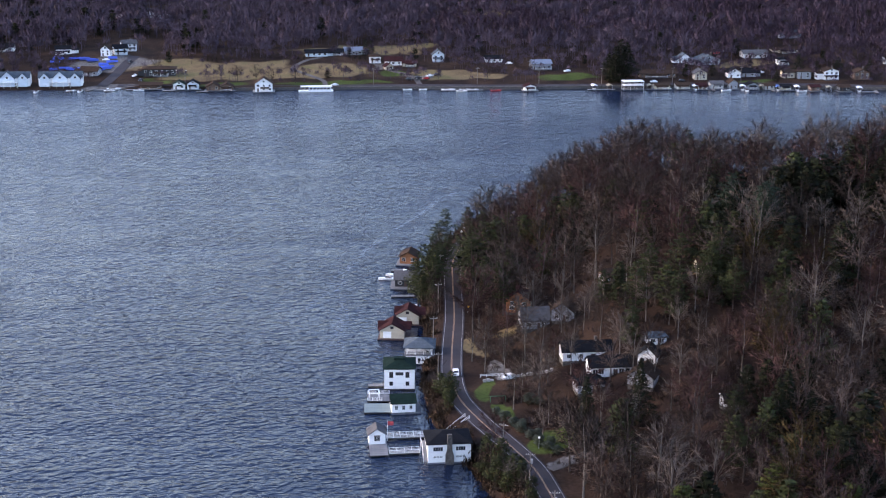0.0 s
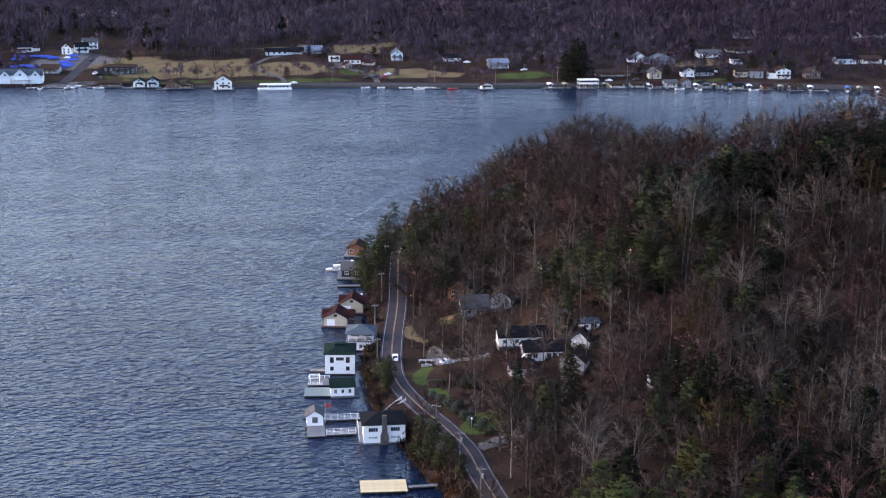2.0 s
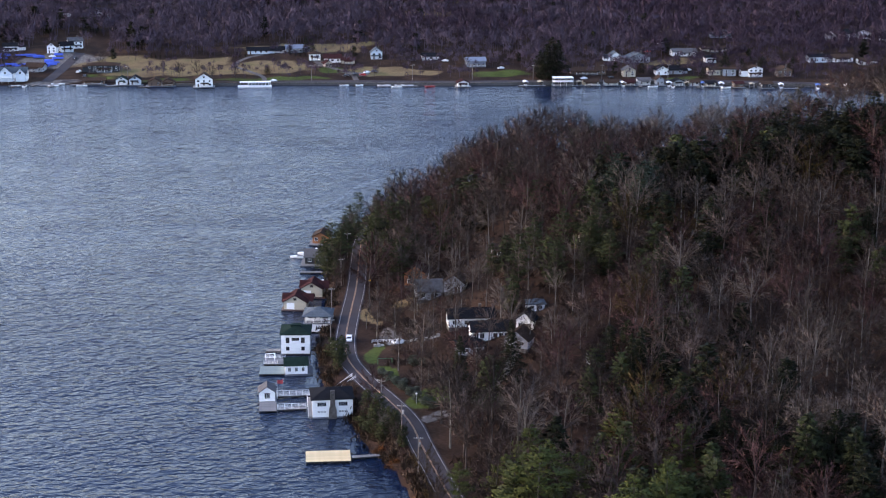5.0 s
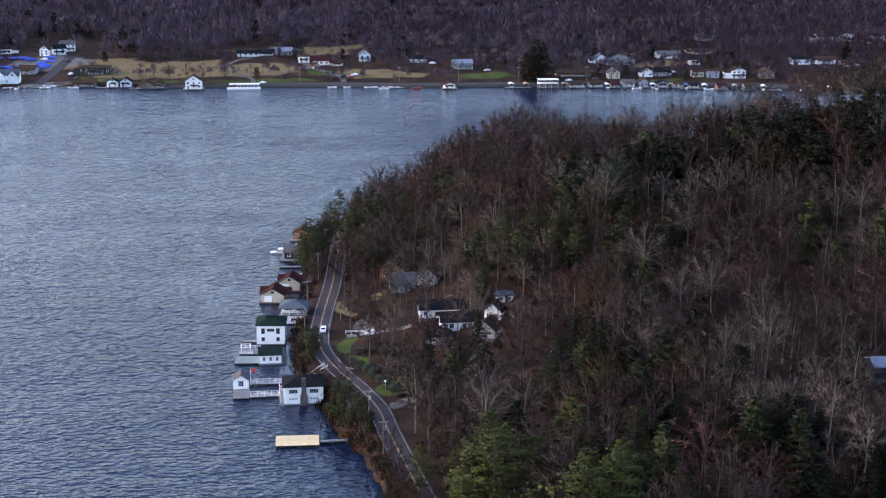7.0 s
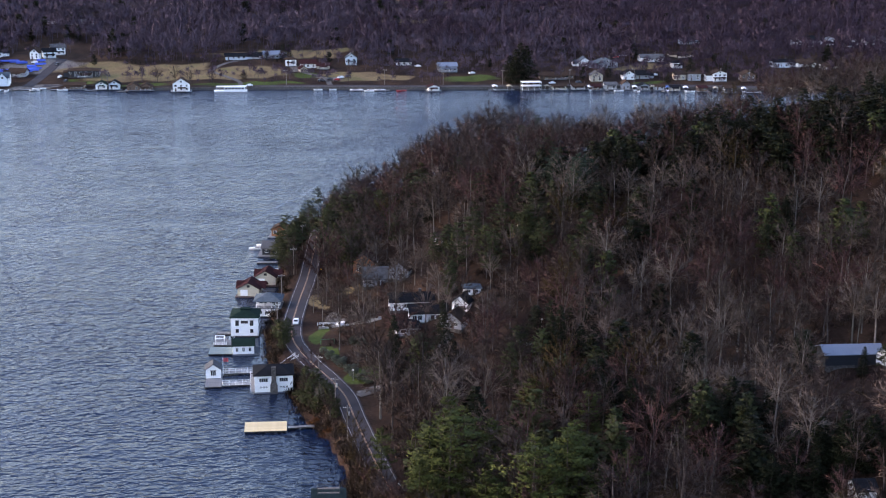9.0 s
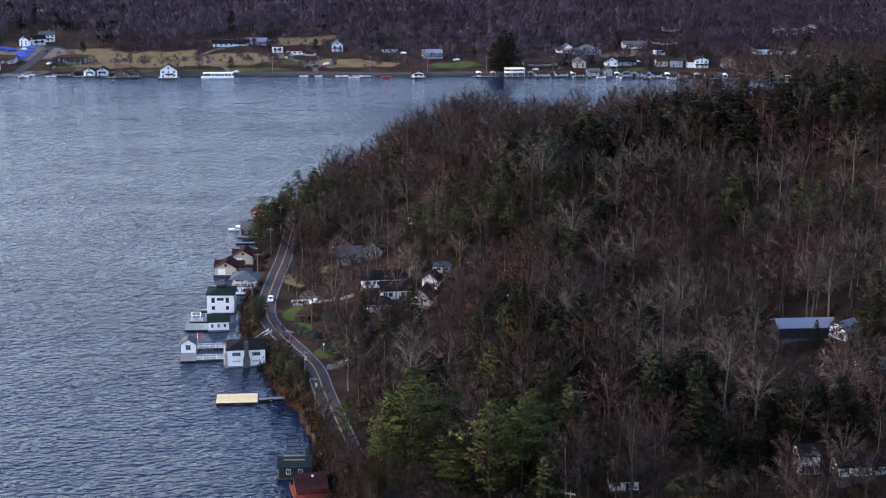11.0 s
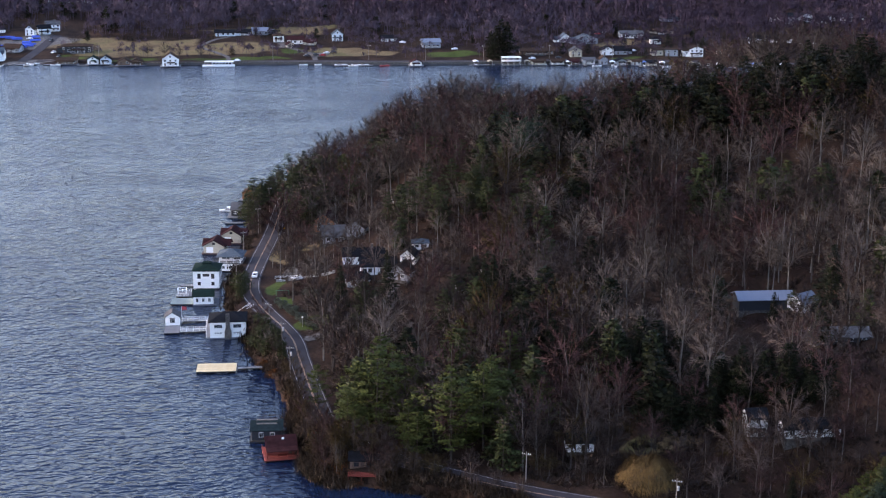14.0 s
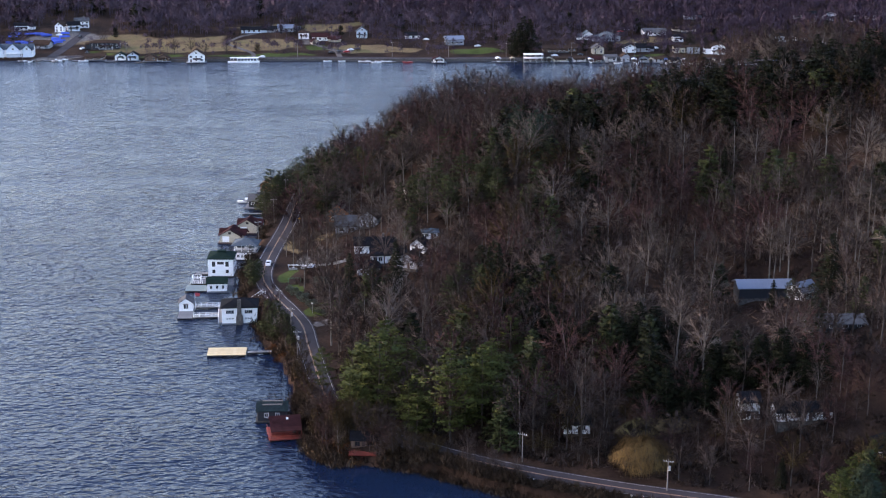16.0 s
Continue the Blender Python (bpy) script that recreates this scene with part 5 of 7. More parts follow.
def wall_geo(kind, w, d, h, rise):
    g = Geo()
    a, b = w / 2, d / 2
    if kind == "gable_x":
        side = [(-b, 0), (b, 0), (b, h), (0, h + rise), (-b, h)]
        g.add([(-a, y, z) for y, z in side] + [(a, y, z) for y, z in side], [(4, 3, 2, 1, 0), (5, 6, 7, 8, 9), (0, 1, 6, 5), (1, 2, 7, 6), (2, 3, 8, 7), (3, 4, 9, 8), (4, 0, 5, 9)])
    elif kind == "gable_y":
        side = [(-a, 0), (a, 0), (a, h), (0, h + rise), (-a, h)]
        g.add([(x, -b, z) for x, z in side] + [(x, b, z) for x, z in side], [(0, 1, 2, 3, 4), (9, 8, 7, 6, 5), (1, 0, 5, 6), (2, 1, 6, 7), (3, 2, 7, 8), (4, 3, 8, 9), (0, 4, 9, 5)])
    else:
        g.box(-a, -b, 0, a, b, h)
    return g


def house(name, label, category, m, w, d, h, kind, rise, wall, roof, over=0.45, windows=(), doors=(), chimney=None, base=0.0, group="", trim=None, bars=1):
    """A building: m places the middle of its floor; windows are (face, u, z, width, height); doors (face, u, z)."""
    root = thing(name, label, category, m, group)
    part("wall", wall_geo(kind, w, d, h, rise), wall, root)
    part("roof", roof_geo(kind, w, d, h, rise, over), roof, root)
    if base:
        part("foundation", Geo().box(-w / 2 + 0.08, -d / 2 + 0.08, -base, w / 2 - 0.08, d / 2 - 0.08, 0), STONE, root, "dark stone foundation")
    for face, u, z, ww, wh in windows:
        window(root, face, w, d, u, z, ww, wh, trim, bars)
    for face, u, z in doors:
        door(root, face, w, d, u, z, DARK_TRIM)
    if chimney:
        x, y, top, s = chimney
        part("chimney", Geo().box(x - s / 2, y - s / 2, h * 0.8, x + s / 2, y + s / 2, top).box(x - s / 2 - 0.08, y - s / 2 - 0.08, top, x + s / 2 + 0.08, y + s / 2 + 0.08, top + 0.15), STONE, root, "stone chimney")
    return root


def plain_windows(w, d, h, r):
    """Even rows of windows on the front and the sides."""
    out = []
    for z in ([1.0] if h < 4.2 else [1.0, h - 2.0]):
        n = max(2, int(w / 3.2))
        out += [("f", -w / 2 + w * (i + 0.5) / n, z, r.choice((1.0, 1.2, 1.5)), 1.2) for i in range(n)]
        out += [(s, u, z, 1.0, 1.2) for s in "lr" for u in (-d / 4, d / 4)]
    return out


LOOK = {"white": "white", "dull_white": "weathered white", "pale_blue": "pale blue", "cream": "cream", "grey": "grey", "brown": "brown", "dark": "dark-stained", "slate": "slate-blue", "charcoal": "charcoal", "maroon": "maroon", "green": "green", "metal": "blue-grey metal"}
SHAPE = {"gable_x": "gabled", "gable_y": "front-gabled", "hip": "hipped", "flat": "flat"}


def far_house(row, name="house", afloat=False, group="houses on the far shore"):
    x, y, w, h, kind, rise, wall, roof, turn = row
    r = random.Random(int(x * 7 + y))
    h, rise = max(2.5, h * 0.8), rise * 0.85
    if roof in ("slate", "grey", "green") and r.random() < 0.6:
        roof = r.choice(("charcoal", "brown", "charcoal"))
    d = min(max(6.0, w * 0.7), 9.5)
    z = 0.5 if afloat else ground_z(x, y + d / 2) - 0.3
    where = "standing over the water" if afloat else "on the far slope"
    label = "%s %s with a %s %s roof %s" % (LOOK[wall], "boathouse" if afloat else "house", LOOK[roof], SHAPE[kind], where)
    wins = plain_windows(w, d, h, r)
    root = house(name, label, "boathouse" if afloat else "house", pose(x, y + d / 2, z, 0, 0, turn), w, d, h, kind, rise, WALLS[wall], ROOFS[roof], 0.8, wins[1:], [("f", wins[0][1], 0.1)],
                 (w * 0.2, d * 0.1, h + rise + 0.9, 0.8) if (not afloat and r.random() < 0.4 and kind != "flat") else None, 2.5 if not afloat else 0.0, group, None, 0)
    if kind == "gable_y" and h > 3:
        window(root, "f", w, d, 0, h + rise * 0.2, 1.1, 1.0, None, 0)
    if kind != "flat" and w > 6.5 and r.random() < 0.7:  # a roofed porch along the front, over dark glazing
        k, e = r.uniform(0.45, 0.95) * w / 2, r.choice((-1, 1)) * 0.05 * w
        top = min(h - 0.25, 2.9)
        part("porch_roof", Geo().slab([(e - k, -d / 2 - 2.2, top - 0.5), (e + k, -d / 2 - 2.2, top - 0.5), (e + k, -d / 2 + 0.02, top), (e - k, -d / 2 + 0.02, top)], 0.14), ROOFS[roof], root)
        part("porch_floor", Geo().box(e - k, -d / 2 - 2.1, -0.2, e + k, -d / 2 - 0.02, 0.04), DECK, root)
        for u in (e - k + 0.15, e, e + k - 0.15):
            part("porch_post", Geo().box(u - 0.08, -d / 2 - 2.1, 0.04, u + 0.08, -d / 2 - 1.94, top - 0.62), TRIM, root)
        part("porch_rail", Geo().box(e - k, -d / 2 - 2.08, 0.85, e + k, -d / 2 - 2.0, 0.95), TRIM, root)
    if not afloat and w > 9 and r.random() < 0.6:  # a lower side wing
        s, ww, wh, wd = r.choice((-1, 1)), r.uniform(3, 5), h * 0.72, d * 0.7
        part("wing_wall", wall_geo("gable_x", ww, wd, wh, rise * 0.6), WALLS[wall], root, "", pose(s * (w / 2 + ww / 2), 0.4, 0))
        part("wing_roof", roof_geo("gable_x", ww, wd, wh, rise * 0.6, 0.4), ROOFS[roof], root, "", pose(s * (w / 2 + ww / 2), 0.4, 0))
    if afloat:
        part("dock", Geo().box(-w / 2 - 1.5, -d / 2 - 1.6, -0.3, w / 2 + 1.5, d / 2, -0.02), DECK, root, "weathered timber dock")
        for px in (-w / 2 - 1, 0, w / 2 + 1):
            for py in (-d / 2 - 1.3, d / 2 - 0.3):
                shared("far_pile", "pile", lambda g: g.tube((0, 0, -3.5), (0, 0, -0.3), 0.15, 0.15), PILE, root, pose(px, py, 0), "dark timber pile")
    return root


for row in FAR_CENTRE + FAR_TOWN + FAR_SLOPE + FAR_RIDGE:
    far_house(row)
for row in FAR_BOATHOUSES + FAR_SHORE_ROW:
    far_house(row, "boathouse", True, "boathouses along the far shore")


def inn(x, y):
    """A long white lakeside building with three front gables and a balcony."""
    w, d, h = 27.0, 9.0, 5.6
    z = ground_z(x, y + d / 2) - 0.2
    root = house("lake_house", "long pale blue-white lakeside house with three gables", "house", pose(x, y + d / 2, z), w, d, h, "gable_x", 3.0, WALLS["white"], ROOFS["slate"], 0.5,
                 [("f", u, 1.0, 1.6, 1.4) for u in (-11, -8, -4, -1.2, 1.2, 4, 8, 11)] + [("f", u, 3.6, 1.2, 1.2) for u in (-10.5, -8.5, 8.5, 10.5)], [("f", 6.0, 0.1)], None, 2.0, "long lakeside houses")
    for u, gw, gr in ((-9.5, 6.0, 3.2), (0, 9.0, 4.2), (9.5, 6.0, 3.2)):
        g = wall_geo("gable_y", gw, 2.0, h - 0.3, gr)
        part("gable_front", g, WALLS["pale_blue"], root, "", pose(u, -d / 2 - 0.6, 0))
        part("gable_roof", roof_geo("gable_y", gw, 5.0, h - 0.3, gr, 0.4), ROOFS["slate"], root, "", pose(u, -d / 2 + 0.8, 0))
        at = Matrix.Translation((u, -1.6, 0))
        fr = shared(("gable_win", gw), "window", lambda g: g.box(-0.8, -0.07, 0, 0.8, 0.02, 1.5), TRIM, root, at @ face_pose("f", w, d, 0, h - 0.6))
        shared(("gable_pane", gw), "pane", lambda g: g.box(-0.65, -0.1, 0.12, 0.65, -0.06, 1.38), GLASS, fr, Matrix.Identity(4), "dark glass pane")
    part("balcony", Geo().box(-6.5, -d / 2 - 3.2, 2.7, 6.5, -d / 2 - 1.6, 2.9), TRIM, root, "white balcony floor")
    part("railing", Geo().box(-6.5, -d / 2 - 3.2, 3.75, 6.5, -d / 2 - 3.1, 3.85).box(-6.5, -d / 2 - 3.2, 3.0, 6.5, -d / 2 - 3.15, 3.1), TRIM, root, "white balcony rail")
    for u in (-6.3, -2.1, 2.1, 6.3):
        part("post", Geo().box(u - 0.1, -d / 2 - 3.2, -0.8, u + 0.1, -d / 2 - 3.0, 3.8), TRIM, root)


inn(-153.7, 931.3)
inn(-186.5, 932.5)

# ---- docks and boathouses of the near shore ----
def planks(root, x0, y0, x1, y1, z, material, along="x", wide=0.5, t=0.06):
    """Boards side by side, each a part, running along x or y."""
    a, b = (y0, y1) if along == "x" else (x0, x1)
    n = max(1, round((b - a) / wide))
    s = (b - a) / n
    L = (x1 - x0) if along == "x" else (y1 - y0)
    for i in range(n):
        c = a + s * (i + 0.5)
        at = pose((x0 + x1) / 2, c, z) if along == "x" else pose(c, (y0 + y1) / 2, z, 0, 0, 90)
        shared(("plank", round(L, 2), round(s, 3), material.name), "plank", lambda g: g.box(-L / 2, -s / 2 + 0.012, -t, L / 2, s / 2 - 0.012, 0), material, root, at)


def piles(root, spots, z, r=0.14):
    for x, y in spots:
        shared(("pile", z, r), "pile", lambda g: g.tube((0, 0, -4.0), (0, 0, z), r, r, 8), PILE, root, pose(x, y, 0), "dark timber pile")


def railing(root, a, b, z, step=1.9, high=1.0, material=None):
    """White posts with three rails between them."""
    a, b = Vector((*a, z)), Vector((*b, z))
    L = (b - a).length
    n = max(1, round(L / step))
    turn = math.degrees(math.atan2(b.y - a.y, b.x - a.x))
    for i in range(n + 1):
        p = a.lerp(b, i / n)
        shared(("rail_post", high), "post", lambda g: g.box(-0.07, -0.07, 0, 0.07, 0.07, high + 0.08), material or TRIM, root, pose(p.x, p.y, z, 0, 0, turn))
    for h, t in ((high, 0.09), (high * 0.55, 0.06), (high * 0.2, 0.06)):
        shared(("rail", round(L, 2), h), "rail", lambda g: g.box(0, -0.045, h - t, L, 0.045, h), material or TRIM, root, pose(a.x, a.y, z, 0, 0, turn))


def dock(label, x0, y0, x1, y1, z=0.6, material=None, along="x", turn=0.0, wide=0.5, name="dock", group=""):
    cx, cy = (x0 + x1) / 2, (y0 + y1) / 2
    root = thing(name, label, "dock", pose(cx, cy, 0, 0, 0, turn), group)
    w, d = (x1 - x0) / 2, (y1 - y0) / 2
    planks(root, -w, -d, w, d, z, material or DECK, along, wide)
    part("frame", Geo().box(-w, -d, z - 0.35, w, -d + 0.12, z - 0.07).box(-w, d - 0.12, z - 0.35, w, d, z - 0.07).box(-w, -d + 0.12, z - 0.35, -w + 0.12, d - 0.12, z - 0.07).box(w - 0.12, -d + 0.12, z - 0.35, w, d - 0.12, z - 0.07), PILE, root, "dark timber frame")
    nx, ny = max(1, int(w * 2 / 4)), max(1, int(d * 2 / 4))
    piles(root, [(-w + 0.2 + (2 * w - 0.4) * i / nx, -d + 0.2 + (2 * d - 0.4) * j / ny) for i in range(nx + 1) for j in range(ny + 1)], z - 0.08)
    return root


# the new raft-like platform and its gangway
raft = dock("pale new-timber swimming platform on dark piles", 16.5, 316.4, 28.5, 323.4, 0.8, NEW_PLANK, "x", -2.0, 0.35, "platform")
gang = dock("narrow weathered gangway from platform to bank", 28.9, 318.4, 36.5, 319.8, 0.7, DECK, "y", 3, 0.5, "gangway")

# white boathouse with a stone chimney
bhA = house("boathouse", "white clapboard boathouse with charcoal hipped roof and fieldstone chimney", "boathouse", pose(25.4, 352.4, 0.4), 11.6, 9.0, 5.3, "hip", 1.9, WALLS["white"], ROOFS["charcoal"], 0.5,
            [("f", u, 3.3, 2.5, 1.15) for u in (-3.1, 3.0)] + [("f", u + k * 0.85, 1.3, 0.6, 0.55) for u in (-3.1, 3.0) for k in (-1, 0, 1)] + [("l", -2, 3.2, 1.2, 1.2), ("l", 2, 3.2, 1.2, 1.2), ("l", 2, 1.0, 1.2, 1.2)], [("l", -2, 0.2)], None, 0, "boathouses on the near shore", None, 3)
part("chimney", Geo().add([(-1.15, -5.4, -1.5), (1.15, -5.4, -1.5), (1.15, -4.45, -1.5), (-1.15, -4.45, -1.5), (-1.1, -5.3, 2.2), (1.1, -5.3, 2.2), (1.1, -4.45, 2.2), (-1.1, -4.45, 2.2), (-0.7, -5.15, 3.4), (0.7, -5.15, 3.4), (0.7, -4.3, 3.4), (-0.7, -4.3, 3.4), (-0.62, -5.1, 8.1), (0.62, -5.1, 8.1), (0.62, -4.2, 8.1), (-0.62, -4.2, 8.1)],
     [f for k in (0, 4, 8) for f in ((k, k + 1, k + 5, k + 4), (k + 1, k + 2, k + 6, k + 5), (k + 2, k + 3, k + 7, k + 6), (k + 3, k, k + 4, k + 7))] + [(12, 13, 14, 15)]), STONE, bhA, "dark fieldstone chimney")
part("plinth", Geo().box(-5.9, -4.6, -0.5, 5.9, 4.6, 0.0), DECK, bhA, "grey timber sill")
part("stair", Geo().slab([(-7.0, -4.4, 0.3), (-5.82, -4.4, 0.3), (-5.82, -0.6, 3.0), (-7.0, -0.6, 3.0)], 0.25).box(-7.0, -0.6, 2.75, -5.82, 3.6, 3.0), DECK, bhA, "grey outside stair and landing")
part("stair_rail", Geo().slab([(-7.05, -4.4, 1.3), (-6.95, -4.4, 1.3), (-6.95, -0.6, 4.0), (-7.05, -0.6, 4.0)], 0.1).box(-7.05, -0.6, 3.9, -6.95, 3.6, 4.0).box(-7.05, -0.7, 3.0, -6.95, -0.6, 4.0).box(-7.05, 3.5, 0, -6.95, 3.6, 4.0).box(-7.05, -4.4, 0.0, -6.95, -4.3, 1.3), TRIM, bhA, "white stair rail")
piles(bhA, [(x, y) for x in (-5.5, -2, 2, 5.5) for y in (-4.3, 0, 4.3)], -0.1, 0.18)

hutdock = dock("grey plank dock with a small white hut", 4.6, 353.6, 9.6, 366.2, 0.6, DECK, "x", -1.5)
hut = house("dock_hut", "small white dock hut with a grey gabled roof", "hut", pose(6.9, 363.2, 0.62), 4.6, 4.4, 2.9, "gable_y", 1.6, WALLS["white"], ROOFS["grey"], 0.4, [("f", 0, 0.9, 1.5, 1.4), ("r", 0, 0.9, 1.2, 1.2), ("l", 0, 0.9, 1.2, 1.2)], (), None, 0, "", None, 2)
part("gable_arch", Geo().box(-0.9, -2.3, 2.35, 0.9, -2.2, 2.6), DARK_TRIM, hut)
south = dock("narrow dock walk with white railings", 9.8, 354.2, 18.0, 356.2, 0.6, DECK, "y", 0)
railing(south, (-4.1, -0.95), (4.1, -0.95), 0.6)
railing(south, (-4.1, 0.95), (4.1, 0.95), 0.6)
north = dock("long dock walk with white railings", 9.8, 364.6, 27.0, 366.6, 0.6, DECK, "y", 0)
railing(north, (-8.6, -0.95), (8.6, -0.95), 0.6)
railing(north, (-8.6, 0.95), (8.6, 0.95), 0.6)
steps = thing("bank_stair", "white railed stair from dock up to the road", "stair", pose(27.0, 365.6, 0.6))
part("flight", Geo().slab([(0, -0.9, 0.05), (6.6, 3.6, 2.9), (5.6, 5.2, 2.9), (-0.6, 0.9, 0.05)], 0.2), DECK, steps, "grey timber flight")
for s, (p, q) in enumerate((((0, -0.9), (6.6, 3.6)), ((-0.6, 0.9), (5.6, 5.2)))):
    g = Geo()
    for hgt in (0.55, 1.05):
        g.tube((*p, 0.05 + hgt), (*q, 2.9 + hgt), 0.06, 0.06, 5)
    for i in range(5):
        k = i / 4
        x, y = p[0] + (q[0] - p[0]) * k, p[1] + (q[1] - p[1]) * k
        g.box(x - 0.06, y - 0.06, 0.05 + 2.85 * k, x + 0.06, y + 0.06, 1.15 + 2.85 * k)
    part("stair_rail", g, TRIM, steps, "white stair rail")
pole = thing("flag_pole", "white pole with a faded red and white flag", "flag", pose(9.9, 363.0, 0.6))
part("shaft", Geo().tube((0, 0, 0), (0, 0, 6.0), 0.06, 0.04, 8), TRIM, pole)
part("flag", Geo().add([(0.05, 0, 4.7), (0.9, 0.15, 4.5), (1.7, -0.1, 4.6), (0.05, 0, 5.9), (0.9, 0.15, 5.75), (1.7, -0.1, 5.8)], [(0, 1, 4, 3), (1, 2, 5, 4)]), FLAG_RED, pole, "faded red and white cloth")

# teal deck with a low white boathouse
dock("pale teal boat deck on dark piles", 5.0, 383.4, 12.8, 390.2, 0.6, TEAL_DECK, "x", -4)
bhB = house("boathouse", "low white boathouse with a green hipped roof and three windows", "boathouse", pose(16.2, 386.3, 0.5), 6.9, 7.0, 2.9, "gable_x", 1.3, WALLS["white"], ROOFS["green"], 0.45,
            [("f", u, 0.9, 0.75, 1.2) for u in (-2.1, 0, 2.1)] + [("l", 0, 0.9, 1.2, 1.2), ("r", 1, 0.9, 1.0, 1.2)], [("r", -1.5, 0.1)], None, 0, "boathouses on the near shore")
part("plinth", Geo().box(-3.6, -3.9, -0.5, 5.2, 3.6, 0.0), DECK, bhB, "grey timber sill")
piles(bhB, [(x, y) for x in (-3.2, 0, 3.2) for y in (-3.5, 3.2)], -0.1, 0.16)
backdeck = dock("grey railed deck behind the low boathouse", 6.5, 392.0, 13.0, 397.5, 0.6, DECK, "x", -4)
railing(backdeck, (-3.2, 2.7), (3.2, 2.7), 0.6, 1.6)
railing(backdeck, (-3.2, -2.7), (1.0, -2.7), 0.6, 1.6)
shelter = thing("boat_shelter", "open white timber frame over a boat slip", "shelter", pose(8.4, 394.0, 0.6))
for sx0 in (-1.4, 1.4):
    for sy0 in (-1.6, 1.6):
        part("post", Geo().box(sx0 - 0.08, sy0 - 0.08, 0, sx0 + 0.08, sy0 + 0.08, 2.1), TRIM, shelter)
part("beam", Geo().box(-1.6, -1.7, 2.1, 1.6, -1.5, 2.25).box(-1.6, 1.5, 2.1, 1.6, 1.7, 2.25).box(-1.6, -1.5, 2.1, -1.4, 1.5, 2.25).box(1.4, -1.5, 2.1, 1.6, 1.5, 2.25), TRIM, shelter)

# tall white boathouse
bhC = house("boathouse", "tall two-storey white boathouse with a dark green hipped roof", "boathouse", pose(17.0, 406.0, 0.4), 9.2, 9.4, 6.4, "hip", 1.7, WALLS["white"], ROOFS["green"], 0.45,
            [("f", u, 3.7, 1.0, 1.7) for u in (-2.5, 2.4)] + [("f", 0, 4.5, 2.2, 0.8)] + [("f", u, 1.2, 0.9, 1.1) for u in (-2.5, 2.4)] + [("r", u, z, 0.9, 1.3) for u in (-2.5, 0.5, 3) for z in (1.2, 3.9)], (), None, 0, "boathouses on the near shore", DARK_TRIM)
bhC.matrix_basis = pose(17.0, 406.0, 0.4, 0, 0, -5)
part("roof_box", Geo().box(-1.6, -0.9, 7.7, 1.6, 0.9, 8.5), ROOFS["green"], bhC, "low dark roof lantern")
part("plinth", Geo().box(-4.8, -4.9, -0.5, 4.8, 4.9, 0.0), PILE, bhC, "dark timber sill")
piles(bhC, [(x, y) for x in (-4.3, 0, 4.3) for y in (-4.4, 0, 4.4)], -0.1, 0.18)
dock("dark low dock beside the tall boathouse", 7.3, 403.8, 12.3, 405.8, 0.6, DECK, "y", -4)

# blue-grey hipped boathouse with an open upper porch
bhD = house("boathouse", "white boathouse with a slate-blue hipped roof and upper porch", "boathouse", pose(25.2, 425.6, 0.4, 0, 0, -8), 8.6, 8.0, 2.9, "flat", 0.2, WALLS["white"], DECK, 0.5,
            [("f", u, 0.9, 0.9, 1.0) for u in (-2.5, 0, 2.5)] + [("r", 0, 0.9, 1.0, 1.0)], [("l", 0, 0.1)], None, 0, "boathouses on the near shore")
for px in (-3.9, -1.3, 1.3, 3.9):
    part("post", Geo().box(px - 0.1, -3.8, 3.1, px + 0.1, -3.6, 5.4), TRIM, bhD)
part("upper_room", Geo().box(-4.1, -1.0, 3.1, 4.1, 3.8, 5.45), WALLS["white"], bhD)
part("porch_window", Geo().box(-3.4, -1.05, 3.9, -0.6, -1.0, 5.0).box(0.6, -1.05, 3.9, 3.4, -1.0, 5.0), GLASS, bhD, "dark porch windows")
part("hipped_roof", roof_geo("hip", 8.8, 8.2, 5.45, 2.0, 0.7), ROOFS["slate"], bhD, "slate-blue hipped roof")
part("railing", Geo().box(-4.2, -3.9, 3.9, 4.2, -3.8, 4.0).box(-4.2, -3.9, 3.4, 4.2, -3.84, 3.5), TRIM, bhD)
piles(bhD, [(x, y) for x in (-4, 0, 4) for y in (-3.7, 3.7)], -0.1, 0.16)
dock("small dock beside the slate-roofed boathouse", 17.4, 421.5, 20.6, 427.0, 0.6, DECK, "x", -6)

